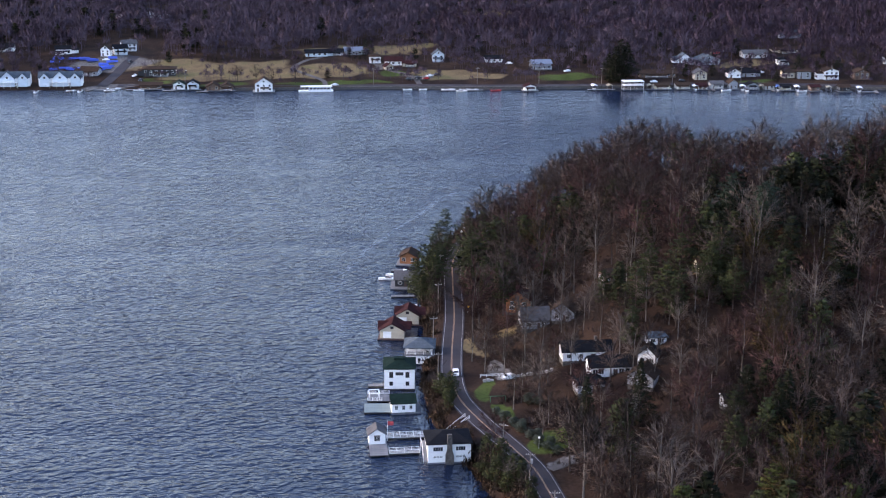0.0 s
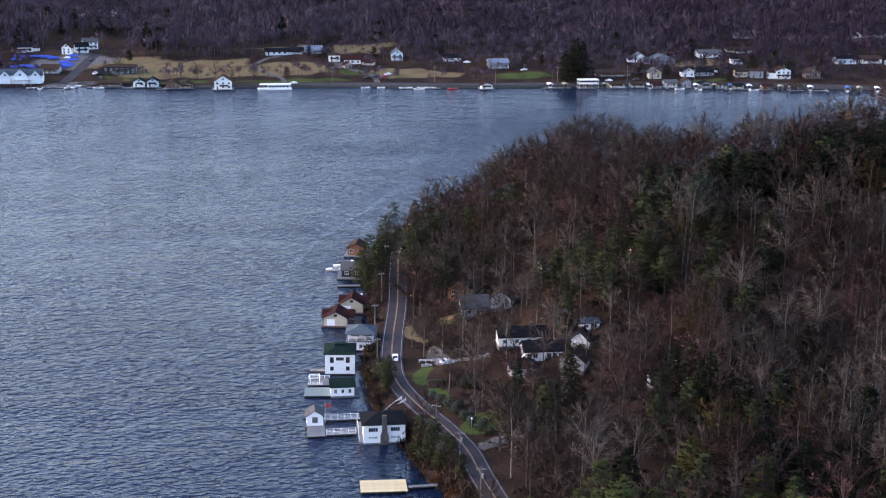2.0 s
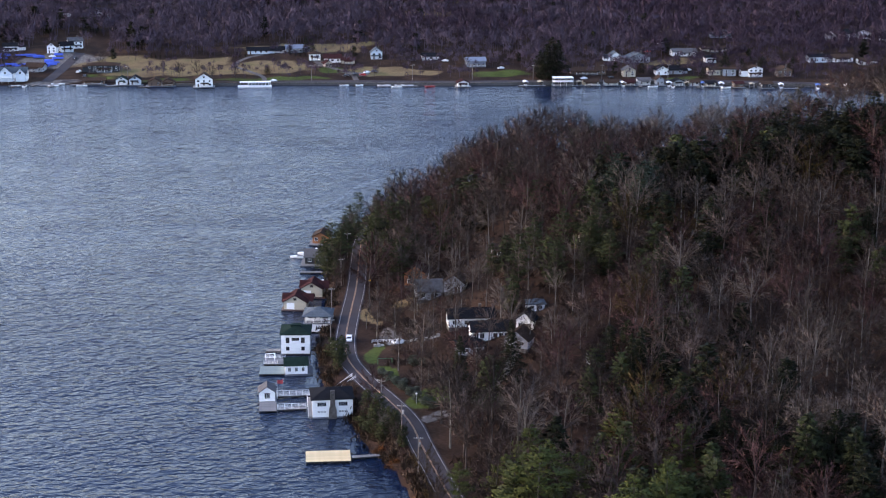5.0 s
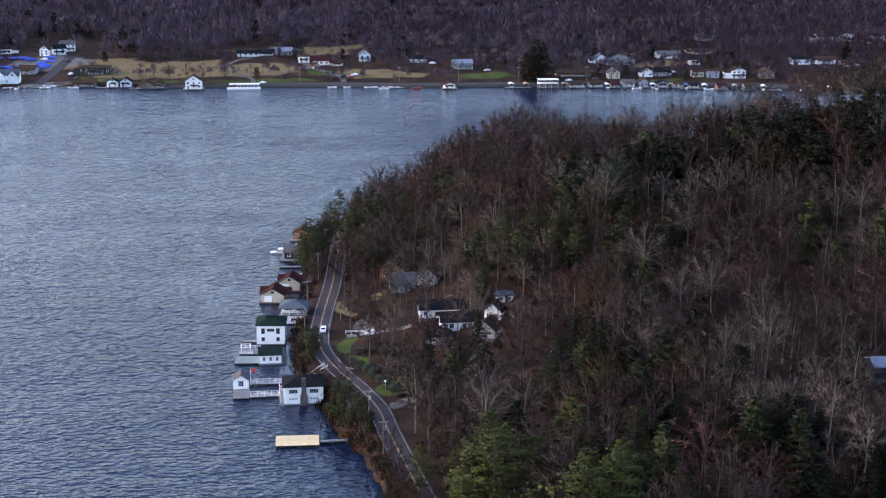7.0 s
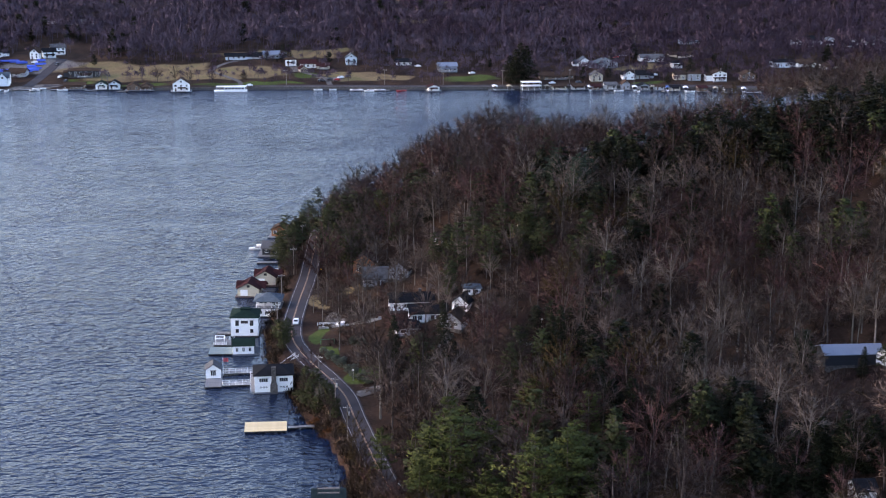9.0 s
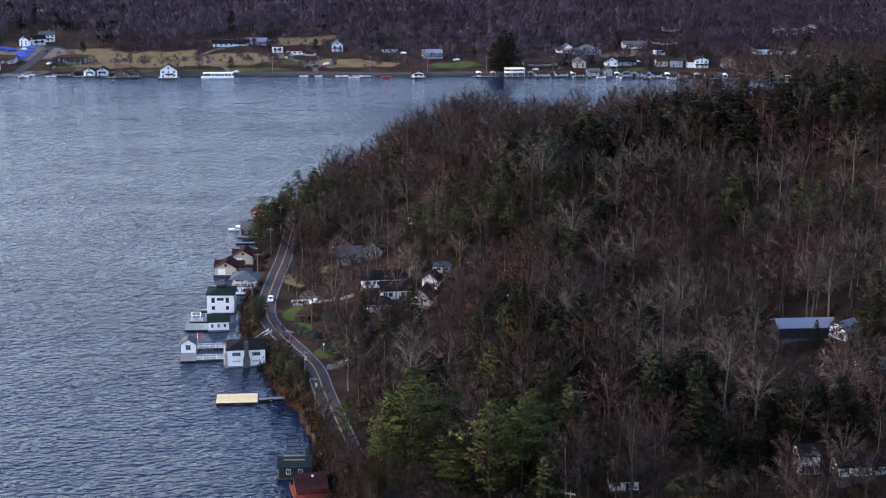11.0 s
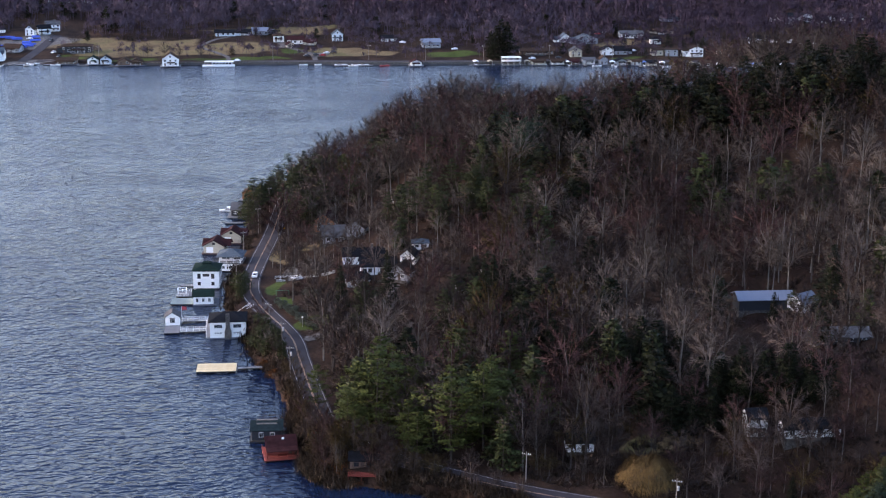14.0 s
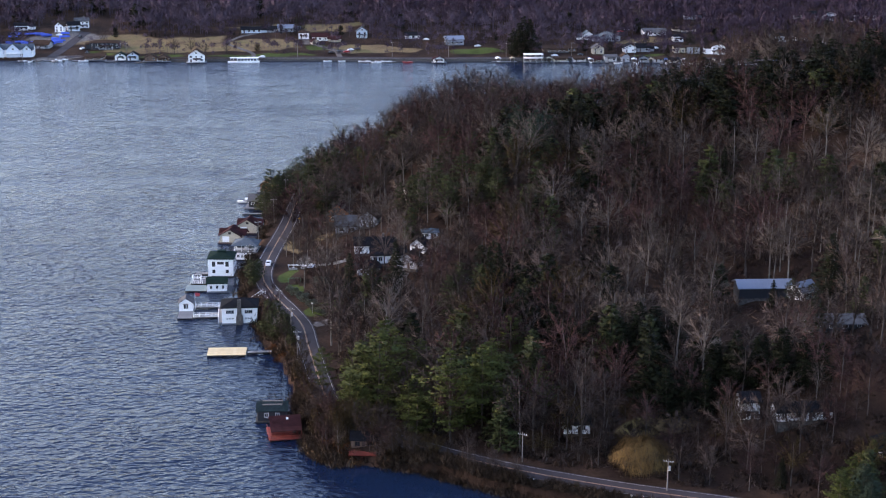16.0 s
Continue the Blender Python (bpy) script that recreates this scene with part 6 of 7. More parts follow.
# two maroon-roofed boathouses
for x, y, w, d, h, wall, label in ((18.6, 449.5, 8.0, 7.5, 2.9, "cream", "cream boathouse with maroon cross-gabled roof and two boat doors"), (25.0, 463.0, 7.6, 7.0, 3.2, "cream", "cream shore house with a maroon gabled roof")):
    b = house("boathouse", label, "boathouse", pose(x, y, 0.5, 0, 0, -10), w, d, h, "gable_y", 2.2, WALLS[wall], ROOFS["maroon"], 0.6, [("f", 0, h + 0.5, 0.9, 0.7), ("l", 0, 1.2, 1.2, 1.2), ("r", 0, 1.2, 1.2, 1.2)], (), None, 0, "boathouses on the near shore", DARK_TRIM)
    part("side_roof", roof_geo("gable_x", w + 2.5, 4.6, h - 0.2, 1.7, 0.4), ROOFS["maroon"], b, "maroon cross gable", pose(0.6, 1.0, 0))
    for u in (-1.6, 1.6):
        part("boat_door", Geo().box(u - 1.35, -d / 2 - 0.06, 0.1, u + 1.35, -d / 2 + 0.02, 2.4), WALLS["white"] if u < 0 else WALLS["cream"], b, "pale boat door")
    part("plinth", Geo().box(-w / 2 - 0.8, -d / 2 - 0.8, -0.4, w / 2 + 1.6, d / 2, -0.02), DARK_TRIM, b, "dark timber deck")
    piles(b, [(px, py) for px in (-w / 2, 0, w / 2) for py in (-d / 2 - 0.5, d / 2 - 0.3)], -0.1, 0.16)

# docks and boathouses farther along
dock("low dark timber dock", 21.3, 489.5, 29.8, 491.5, 0.5, DECK, "y", -3)
dock("low dark timber dock", 23.7, 475.0, 29.5, 477.0, 0.5, DECK, "y", -3)
bhE = house("boathouse", "grey-roofed dark boathouse over the water", "boathouse", pose(28.0, 505.0, 0.5, 0, 0, -8), 7.6, 8.0, 2.8, "gable_x", 2.0, WALLS["dark"], ROOFS["grey"], 0.6, [("f", -2, 1.0, 1.2, 1.0), ("f", 2, 1.0, 1.2, 1.0)], [("f", 0, 0.1)], None, 0, "boathouses on the near shore")
part("plinth", Geo().box(-5.5, -6.5, -0.4, 3.9, 4, -0.02), DECK, bhE, "grey dock deck")
piles(bhE, [(x, y) for x in (-5, 0, 3.5) for y in (-6, -3, 3)], -0.1, 0.16)
bhF = house("boathouse", "orange cedar boathouse with a brown gabled roof", "boathouse", pose(32.0, 533.0, 0.5, 0, 0, -14), 6.6, 7.0, 2.9, "gable_y", 1.8, WALLS["orange"], ROOFS["brown"], 0.6, [("f", -1.8, 1.1, 1.2, 1.2), ("f", 1.8, 1.1, 1.2, 1.2)], (), None, 0, "boathouses on the near shore")
part("plinth", Geo().box(-4.6, -5.5, -0.4, 3.6, 3.75, -0.02), DECK, bhF, "grey dock deck")
piles(bhF, [(x, y) for x in (-4, 0, 3.2) for y in (-5, 0, 3)], -0.1, 0.16)
dock("low dock by the cedar boathouse", 24.0, 521.0, 29.5, 523.0, 0.5, DECK, "y", -5)


def boat(x, y, turn, L=6.5, hull=None, label="white runabout boat moored at a dock", z=0.0):
    root = thing("boat", label, "boat", pose(x, y, z, 0, 0, turn), "boats")
    w = L * 0.17
    sec = [(-L / 2, w * 0.9), (-L / 6, w), (L / 5, w * 0.85), (L / 2, 0.05)]
    pts, f = [], []
    for sx, sw in sec:
        pts += [(sx, -sw, 0.75), (sx, -sw * 0.6, -0.2), (sx, sw * 0.6, -0.2), (sx, sw, 0.75)]
    for i in range(3):
        a = 4 * i
        f += [(a, a + 1, a + 5, a + 4), (a + 1, a + 2, a + 6, a + 5), (a + 2, a + 3, a + 7, a + 6), (a + 3, a, a + 4, a + 7)]
    f += [(3, 2, 1, 0), (12, 13, 14, 15)]
    part("hull", Geo().add(pts, f), hull or BOAT_WHITE, root)
    part("cockpit", Geo().box(-L * 0.35, -w * 0.6, 0.74, L * 0.05, w * 0.6, 0.8), DARK_TRIM, root, "dark cockpit floor")
    part("windshield", Geo().add([(L * 0.05, -w * 0.7, 0.75), (L * 0.05, w * 0.7, 0.75), (-L * 0.02, w * 0.6, 1.3), (-L * 0.02, -w * 0.6, 1.3), (L * 0.07, -w * 0.7, 0.75), (L * 0.07, w * 0.7, 0.75), (0, w * 0.6, 1.3), (0, -w * 0.6, 1.3)], [(0, 1, 2, 3), (4, 7, 6, 5), (2, 6, 7, 3)]), GLASS, root)
    return root


boat(29.5, 519.0, 100, 7.5)
boat(21.2, 511.8, 170, 6.0)
boat(27.0, 479.2, 175, 5.5)
boat(24.5, 516.0, 165, 6.5)

# dark green and red boathouses off the point
bhG = house("boathouse", "dark green-black boathouse with a flat-topped roof deck", "boathouse", pose(37.6, 267.4, 0.4, 0, 0, -3), 8.0, 6.8, 2.9, "gable_x", 1.3, WALLS["dark"], ROOFS["teal"], 0.45, [("f", -1.5, 1.0, 1.0, 1.2), ("f", 1.5, 1.0, 1.0, 1.2), ("l", 0, 1.0, 1.0, 1.2)], (), None, 0, "boathouses on the near shore")
part("roof_deck", Geo().box(-2.8, -1.5, 3.7, 2.8, 1.8, 4.05), POLE, bhG, "weathered plank roof deck")
for ox in (-2.75, -0.9, 0.9, 2.75):
    for oy in (-1.45, 1.75):
        part("deck_post", Geo().box(ox - 0.06, oy - 0.06, 4.05, ox + 0.06, oy + 0.06, 5.0), PILE, bhG)
part("deck_rail", Geo().box(-2.8, -1.5, 4.9, 2.8, -1.4, 5.0).box(-2.8, 1.7, 4.9, 2.8, 1.8, 5.0).box(-2.8, -1.4, 4.9, -2.7, 1.7, 5.0).box(2.7, -1.4, 4.9, 2.8, 1.7, 5.0), PILE, bhG, "dark roof deck rail")
part("plinth", Geo().box(-4.6, -3.9, -0.5, 4.6, 3.6, -0.02), PILE, bhG, "dark timber deck")
piles(bhG, [(x, y) for x in (-4, 0, 4) for y in (-3.5, 3)], -0.1, 0.16)
bhH = house("boathouse", "red-painted boathouse with a maroon gabled roof over a front porch", "boathouse", pose(41.0, 256.6, 0.6, 0, 0, 6), 7.6, 5.2, 2.5, "gable_x", 1.7, WALLS["red"], ROOFS["maroon"], 0.45, [("f", u, 0.9, 1.0, 1.2) for u in (-2.4, 0.0)] + [("l", -1.0, 1.0, 1.0, 1.1), ("l", 1.0, 1.0, 1.0, 1.1)], [("f", 2.3, 0.05)], None, 0, "boathouses on the near shore", DARK_TRIM)
part("porch_roof", Geo().slab([(-4.2, -5.2, 1.95), (4.2, -5.2, 1.95), (4.2, -2.5, 2.5), (-4.2, -2.5, 2.5)], 0.14), ROOFS["maroon"], bhH)
part("deck", Geo().box(-4.8, -6.0, -0.3, 4.8, 3.2, -0.02), WALLS["red"], bhH, "red-painted deck")
for u in (-4.0, -1.3, 1.3, 4.0):
    part("porch_post", Geo().box(u - 0.09, -5.1, 0, u + 0.09, -4.92, 1.85), WALLS["red"], bhH)
part("railing", Geo().box(-4.7, -5.95, 0.8, 4.7, -5.85, 0.9).box(-4.7, -5.95, 0.4, 4.7, -5.87, 0.46).box(-4.7, -5.85, 0.8, -4.6, 3.0, 0.9).box(-4.7, -5.85, 0.4, -4.62, 3.0, 0.46), WALLS["red"], bhH, "red deck rail")
part("roof_vent", Geo().box(0.3, -1.2, 3.4, 0.9, -0.7, 4.0), TRIM, bhH, "pale roof vent")
piles(bhH, [(x, y) for x in (-4.4, 0, 4.4) for y in (-5.5, 2.8)], -0.1, 0.16)
point = house("cottage", "small brown cottage with a dark roof and red deck", "cottage", pose(62.0, 241.2, 2.2, 0, 0, -8), 6.5, 5.0, 2.6, "gable_x", 1.3, WALLS["brown"], ROOFS["charcoal"], 0.5, [("f", -1.6, 0.9, 1.2, 1.1), ("f", 1.6, 0.9, 1.2, 1.1)], [("f", 0, 0.05)], None, 2.0, "", DARK_TRIM)
part("deck", Geo().box(-3.6, -6.2, -0.3, 3.8, -2.5, -0.05), WALLS["red"], point, "red deck above the water")
part("deck_rail", Geo().box(-3.6, -6.2, 0.75, 3.8, -6.1, 0.85).box(-3.6, -6.2, 0.3, 3.8, -6.14, 0.36), WALLS["red"], point, "red deck rail")
for px in (-3.4, 0, 3.6):
    part("post", Geo().box(px - 0.08, -6.2, -3.2, px + 0.08, -6.04, 0.85), WALLS["red"], point)

# ---- houses on the hill ----
def hill_house(label, x, y, turn, w, d, h, kind, rise, wall, roof, chimney=None, name="house", windows=None, over=0.5):
    z = ground_z(x, y) - 0.2
    return house(name, label, "house", pose(x, y, z + 0.4, 0, 0, turn), w, d, h, kind, rise, WALLS[wall], ROOFS[roof], over, windows if windows is not None else plain_windows(w, d, h, random.Random(int(x))), [("f", w * 0.1, 0.05)], chimney, 3.0, "houses on the wooded hill")


hill_house("tiny white cabin with a slate roof in a clearing", 92.6, 391.5, 0, 5.6, 4.2, 2.2, "hip", 1.1, "white", "slate", None, "cabin", [("f", -1.4, 0.8, 1.3, 1.0), ("f", 1.2, 0.8, 1.3, 1.0), ("l", 0, 0.8, 1.0, 1.0)])
hill_house("white house with a dark roof and sun porch", 77.0, 384.5, 0, 12.5, 6.5, 3.2, "gable_x", 2.2, "white", "charcoal", None, "house", [("f", u, 0.9, 1.3, 1.5) for u in (-4.8, -3, 1.2, 3.0, 4.8)])
hill_house("white house with a charcoal roof behind the sun porch", 73.0, 399.0, 0, 15.0, 6.0, 3.2, "gable_x", 2.2, "white", "charcoal", (3, 0, 6.6, 0.8))
hill_house("dark cottage with a hipped brown roof", 69.5, 377.5, 4, 8.0, 6.0, 2.6, "hip", 2.0, "grey", "charcoal")
hill_house("grey cottage with a steep brown roof", 84.0, 371.5, -30, 7.5, 6.5, 2.8, "gable_y", 2.6, "grey", "brown")
hill_house("white gabled cottage half hidden by trees", 88.0, 381.5, -25, 5.5, 5.0, 3.2, "gable_y", 2.4, "white", "charcoal")
hill_house("grey house with a steep grey shingle roof", 64.0, 437.0, 0, 9.0, 8.0, 3.0, "gable_x", 3.2, "grey", "grey")
hill_house("cottage with white gable trim", 73.0, 433.0, -20, 7.0, 6.0, 3.6, "gable_y", 2.6, "grey", "brown")
hill_house("orange cedar house with a red-brown roof", 62.0, 455.0, -15, 8.0, 8.0, 4.6, "gable_y", 2.8, "orange", "maroon")
hill_house("dark shed with a charcoal roof", 104.0, 348.0, 5, 8.0, 5.0, 2.4, "gable_x", 1.4, "grey", "charcoal", None, "shed")
hill_house("brown cabin in the trees", 90.0, 442.0, 10, 6.0, 5.0, 2.6, "gable_x", 1.8, "brown", "brown", None, "cabin")
hill_house("tan cabin under the pines", 118.0, 427.0, 0, 6.5, 5.0, 2.6, "gable_x", 1.6, "cream", "brown", None, "cabin")
barn = hill_house("long dark barn with a blue-grey metal roof", 186.5, 299.0, -2, 16.5, 7.0, 3.4, "gable_x", 1.5, "dark", "metal", None, "barn", [], 0.6)
for i in range(14):
    shared(("seam", 1), "roof_seam", lambda g: g.slab([(-0.03, -4.1, 3.42), (0.03, -4.1, 3.42), (0.03, -0.05, 5.16), (-0.03, -0.05, 5.16)], 0.08), ROOFS["metal"], barn, pose(-8.4 + i * 1.29, 0, 0.0))
hill_house("grey-white shed with a metal roof beside the barn", 197.0, 294.0, 30, 6.5, 6.0, 3.0, "gable_x", 2.0, "white", "metal", None, "shed")
hill_house("low dark house with a grey shingle roof", 194.0, 258.5, -4, 15.5, 7.5, 2.2, "gable_x", 1.6, "dark", "grey")
hill_house("tiny brown shed near the lake bank", 51.5, 258.0, -10, 3.0, 2.8, 2.1, "gable_y", 1.0, "red", "brown", None, "shed", [("f", -0.7, 0.9, 0.7, 0.8)])
hill_house("weathered white two-storey house half hidden by trees", 160.5, 227.5, 0, 4.8, 5.6, 5.0, "gable_x", 1.6, "white", "charcoal", None, "house", [("f", u, 1.0, 0.9, 1.4) for u in (-1.6, -0.55, 0.55, 1.6)] + [("f", 0, 3.8, 0.9, 1.3)])
hill_house("low weathered white wing house with a charcoal roof", 173.2, 222.8, 0, 14.5, 5.5, 2.6, "gable_x", 1.5, "white", "charcoal")
hill_house("dark-roofed house above the road", 189.5, 205.5, -20, 8.0, 7.0, 3.0, "gable_y", 2.0, "dark", "charcoal")
hill_house("small white house hidden in the trees", 117.5, 237.0, -4, 7.0, 5.0, 2.8, "gable_x", 1.6, "white", "charcoal")
hill_house("green-roofed white boathouse by the road", 134.0, 189.0, -24, 12.0, 6.0, 2.6, "gable_x", 1.4, "white", "green", None, "boathouse")

FIELDSTONE = surf("pale_fieldstone", [(0.24, 0.23, 0.22), (0.42, 0.41, 0.39)], 1.2, 0.9, 0.6, 5, vary=0.3)
stone_wall = thing("stone_wall", "low pale fieldstone wall across the lawn", "wall", pose(0, 0, 0))
wall_line, wr2 = spline([(41.9, 396.9), (47.9, 398.2), (54.9, 397.3), (63.2, 395.0)], 1.1), random.Random(21)
for i, p in enumerate(wall_line):
    if i % 5 == 3:
        continue
    a, b, c = wr2.uniform(0.5, 0.75), wr2.uniform(0.3, 0.45), wr2.uniform(0.5, 1.0)
    g = Geo().add([(-a, -b, -0.5), (a, -b, -0.5), (a, b, -0.5), (-a, b, -0.5), (-a * 0.9, -b * 0.8, c * 0.8), (a * 0.8, -b * 0.9, c), (a * 0.9, b * 0.8, c * 0.9), (-a * 0.8, b * 0.9, c)],
                  [(3, 2, 1, 0), (4, 5, 6, 7), (0, 1, 5, 4), (1, 2, 6, 5), (2, 3, 7, 6), (3, 0, 4, 7)])
    part("stone", g, FIELDSTONE, stone_wall, "", pose(p.x, p.y, ground_z(p.x, p.y), 0, 0, wr2.uniform(-12, 12)))

# ---- road furniture ----
def utility_pole(x, y, turn, box=False, h=11.0):
    root = thing("utility_pole", "weathered utility pole with a crossarm" + (" and transformer" if box else ""), "pole", pose(x, y, ground_z(x, y) - 0.3, 0, 0, turn), "utility poles")
    part("shaft", Geo().tube((0, 0, 0), (0, 0, h), 0.18, 0.12, 8), POLE, root)
    part("crossarm", Geo().box(-1.25, -0.14, h - 0.8, 1.25, 0.02, h - 0.62), POLE, root)
    for ix in (-1.1, -0.5, 0.5, 1.1):
        part("insulator", Geo().tube((ix, -0.06, h - 0.62), (ix, -0.06, h - 0.38), 0.06, 0.04, 6), LAMP_GLASS, root)
    if box:
        part("transformer", Geo().tube((0.38, 0, h - 3.0), (0.38, 0, h - 1.9), 0.28, 0.28, 10), STEEL, root, "grey steel transformer can")
    return root


POLES = [(39.8, 496, 8, False), (35.2, 462, 10, False), (29.8, 428, 8, False), (27.6, 395, 0, False), (38.8, 341, -25, False), (42.6, 322, -12, True), (44.6, 300, -8, True), (101.4, 224.4, -30, False, 8.6), (134.2, 204.9, -24, True, 8.8)]
for row in POLES:
    utility_pole(*row)
wires = []
for (a, b) in (((39.8, 496), (35.2, 462)), ((35.2, 462), (29.8, 428)), ((29.8, 428), (27.6, 395)), ((27.6, 395), (38.8, 341)), ((38.8, 341), (42.6, 322)), ((42.6, 322), (44.6, 300)), ((101.4, 224.4), (134.2, 204.9))):
    g = Geo()
    top = 7.9 if a[0] > 90 else 10.2
    za, zb = ground_z(*a) + top, ground_z(*b) + top
    L = math.hypot(b[0] - a[0], b[1] - a[1])
    for o in (-0.9, 0.9):
        pts = [(a[0] + (b[0] - a[0]) * k + o, a[1] + (b[1] - a[1]) * k, za + (zb - za) * k - 0.0009 * L * L * 4 * k * (1 - k)) for k in (i / 8 for i in range(9))]
        for p, q in zip(pts, pts[1:]):
            g.tube(p, q, 0.018, 0.018, 3, False)
    tagged(part("power_line", g, RUBBER, None), "thin dark power lines between the poles", "cable")


def street_lamp(x, y, h=3.2):
    root = thing("lamp_post", "lamp post with a white globe", "lamp", pose(x, y, ground_z(x, y) - 0.1), "lamp posts")
    part("shaft", Geo().tube((0, 0, 0), (0, 0, h), 0.06, 0.05, 8), STEEL, root)
    bm = bmesh.new()
    bmesh.ops.create_icosphere(bm, subdivisions=2, radius=0.32)
    me = bpy.data.meshes.new("globe")
    bm.to_mesh(me), bm.free()
    me.materials.append(LAMP_GLASS)
    ob = new("globe", me)
    ob.parent, ob.location = root, (0, 0, h + 0.25)


def warning_sign(x, y, turn):
    root = thing("road_sign", "yellow diamond warning sign on a steel post", "sign", pose(x, y, ground_z(x, y) - 0.1, 0, 0, turn), "road signs")
    part("post", Geo().box(-0.04, -0.03, 0, 0.04, 0.03, 2.6), STEEL, root)
    part("plate", Geo().add([(0, -0.05, 1.75), (0.5, -0.05, 2.25), (0, -0.05, 2.75), (-0.5, -0.05, 2.25), (0, -0.03, 1.75), (0.5, -0.03, 2.25), (0, -0.03, 2.75), (-0.5, -0.03, 2.25)], [(0, 1, 2, 3), (7, 6, 5, 4), (0, 4, 5, 1), (1, 5, 6, 2), (2, 6, 7, 3), (3, 7, 4, 0)]), SIGN_YELLOW, root)


warning_sign(45.4, 461.0, 8)
fence = thing("rail_fence", "low white rail fence beside the lawn", "fence", pose(41.2, 400.5, ground_z(43, 400.5)))
for i in range(5):
    part("post", Geo().box(i * 1.9 - 0.07, -0.07, -0.3, i * 1.9 + 0.07, 0.07, 1.0), TRIM, fence)
for hz0 in (0.45, 0.85):
    part("rail", Geo().box(0, -0.03, hz0, 7.6, 0.03, hz0 + 0.12), TRIM, fence)
gate = thing("swing_frame", "green painted pipe frame on the lawn", "frame", pose(43.5, 380.5, ground_z(43.5, 380.5)))
GREEN_PIPE = paint("green_pipe", (0.03, 0.16, 0.08))
for gx in (-2.2, 2.2):
    part("post", Geo().tube((gx, 0, -0.2), (gx, 0, 1.8), 0.06, 0.06, 6), GREEN_PIPE, gate)
part("bar", Geo().tube((-2.2, 0, 1.8), (2.2, 0, 1.8), 0.06, 0.06, 6), GREEN_PIPE, gate)
for i in range(16):
    gx = 94 + i * 3.1
    px, py = min(((abs(v.x - gx), v) for v in ROAD_LINE if v.y < 230), key=lambda q: q[0])[1]
    post = thing("guard_post", "short white guard post along the lake road", "post", pose(px - 1.6, py - 4.0, 3.4), "guard posts")
    part("stump", Geo().box(-0.12, -0.1, -0.6, 0.12, 0.1, 0.75), TRIM, post)
    part("reflector", Geo().box(-0.08, -0.115, 0.5, 0.08, -0.1, 0.66), CAR_RED, post)
street_lamp(49.5, 347.0)
street_lamp(109.0, 353.5, 4.0)
street_lamp(100.5, 352.0, 2.6)

def car(x, y, turn, material, label, z=None):
    """A car: body with a cabin, panes, wheels and lights."""
    root = thing("car", label, "car", pose(x, y, (3.62 if z is None else z), 0, 0, turn), "cars")
    L, W = 4.6, 1.84
    prof = [(-2.3, 0.35), (-2.3, 0.95), (-1.5, 1.05), (-0.9, 1.58), (1.0, 1.62), (1.9, 1.12), (2.25, 0.95), (2.3, 0.35)]
    n = len(prof)
    g = Geo()
    pts = [(px, -W / 2 + (0.14 if pz > 1.2 else 0), pz) for px, pz in prof] + [(px, W / 2 - (0.14 if pz > 1.2 else 0), pz) for px, pz in prof]
    g.add(pts, [tuple(range(n)), tuple(range(2 * n - 1, n - 1, -1))] + [((i + 1) % n, i, n + i, n + (i + 1) % n) for i in range(n)])
    part("body", g, material, root)
    part("windshield", Geo().add([(-1.44, -0.72, 1.11), (-1.44, 0.72, 1.11), (-0.94, 0.66, 1.58), (-0.94, -0.66, 1.58)], [(0, 1, 2, 3)]), GLASS, root)
    part("rear_window", Geo().add([(1.06, -0.66, 1.6), (1.06, 0.66, 1.6), (1.84, 0.72, 1.17), (1.84, -0.72, 1.17)], [(0, 1, 2, 3)]), GLASS, root)
    for s in (-1, 1):
        part("side_window", Geo().add([(-1.2, s * 0.9, 1.12), (1.5, s * 0.9, 1.12), (0.9, s * 0.8, 1.52), (-0.8, s * 0.8, 1.5)], [(0, 1, 2, 3)]), GLASS, root)
        part("headlight", Geo().box(-2.33, s * 0.65 - 0.18, 0.68, -2.28, s * 0.65 + 0.18, 0.85), LAMP_GLASS, root)
        for wx0 in (-1.45, 1.4):
            wh = part("wheel", Geo().tube((wx0, s * 0.94 - 0.11, 0.34), (wx0, s * 0.94 + 0.11, 0.34), 0.34, 0.34, 14), RUBBER, root)
            part("rim", Geo().tube((wx0, s * 1.06 - 0.01, 0.34), (wx0, s * 1.06 + 0.01, 0.34), 0.2, 0.2, 10), STEEL, wh)
    return root


car(34.0, 403.5, -95, CAR_WHITE, "white car driving on the shore road")
car(49.5, 397.5, 20, CAR_WHITE, "white car parked on the grass", ground_z(49.5, 397.5))
car(57.5, 562.0, 60, CAR_WHITE, "white van parked at the road's far end", ground_z(57.5, 562))

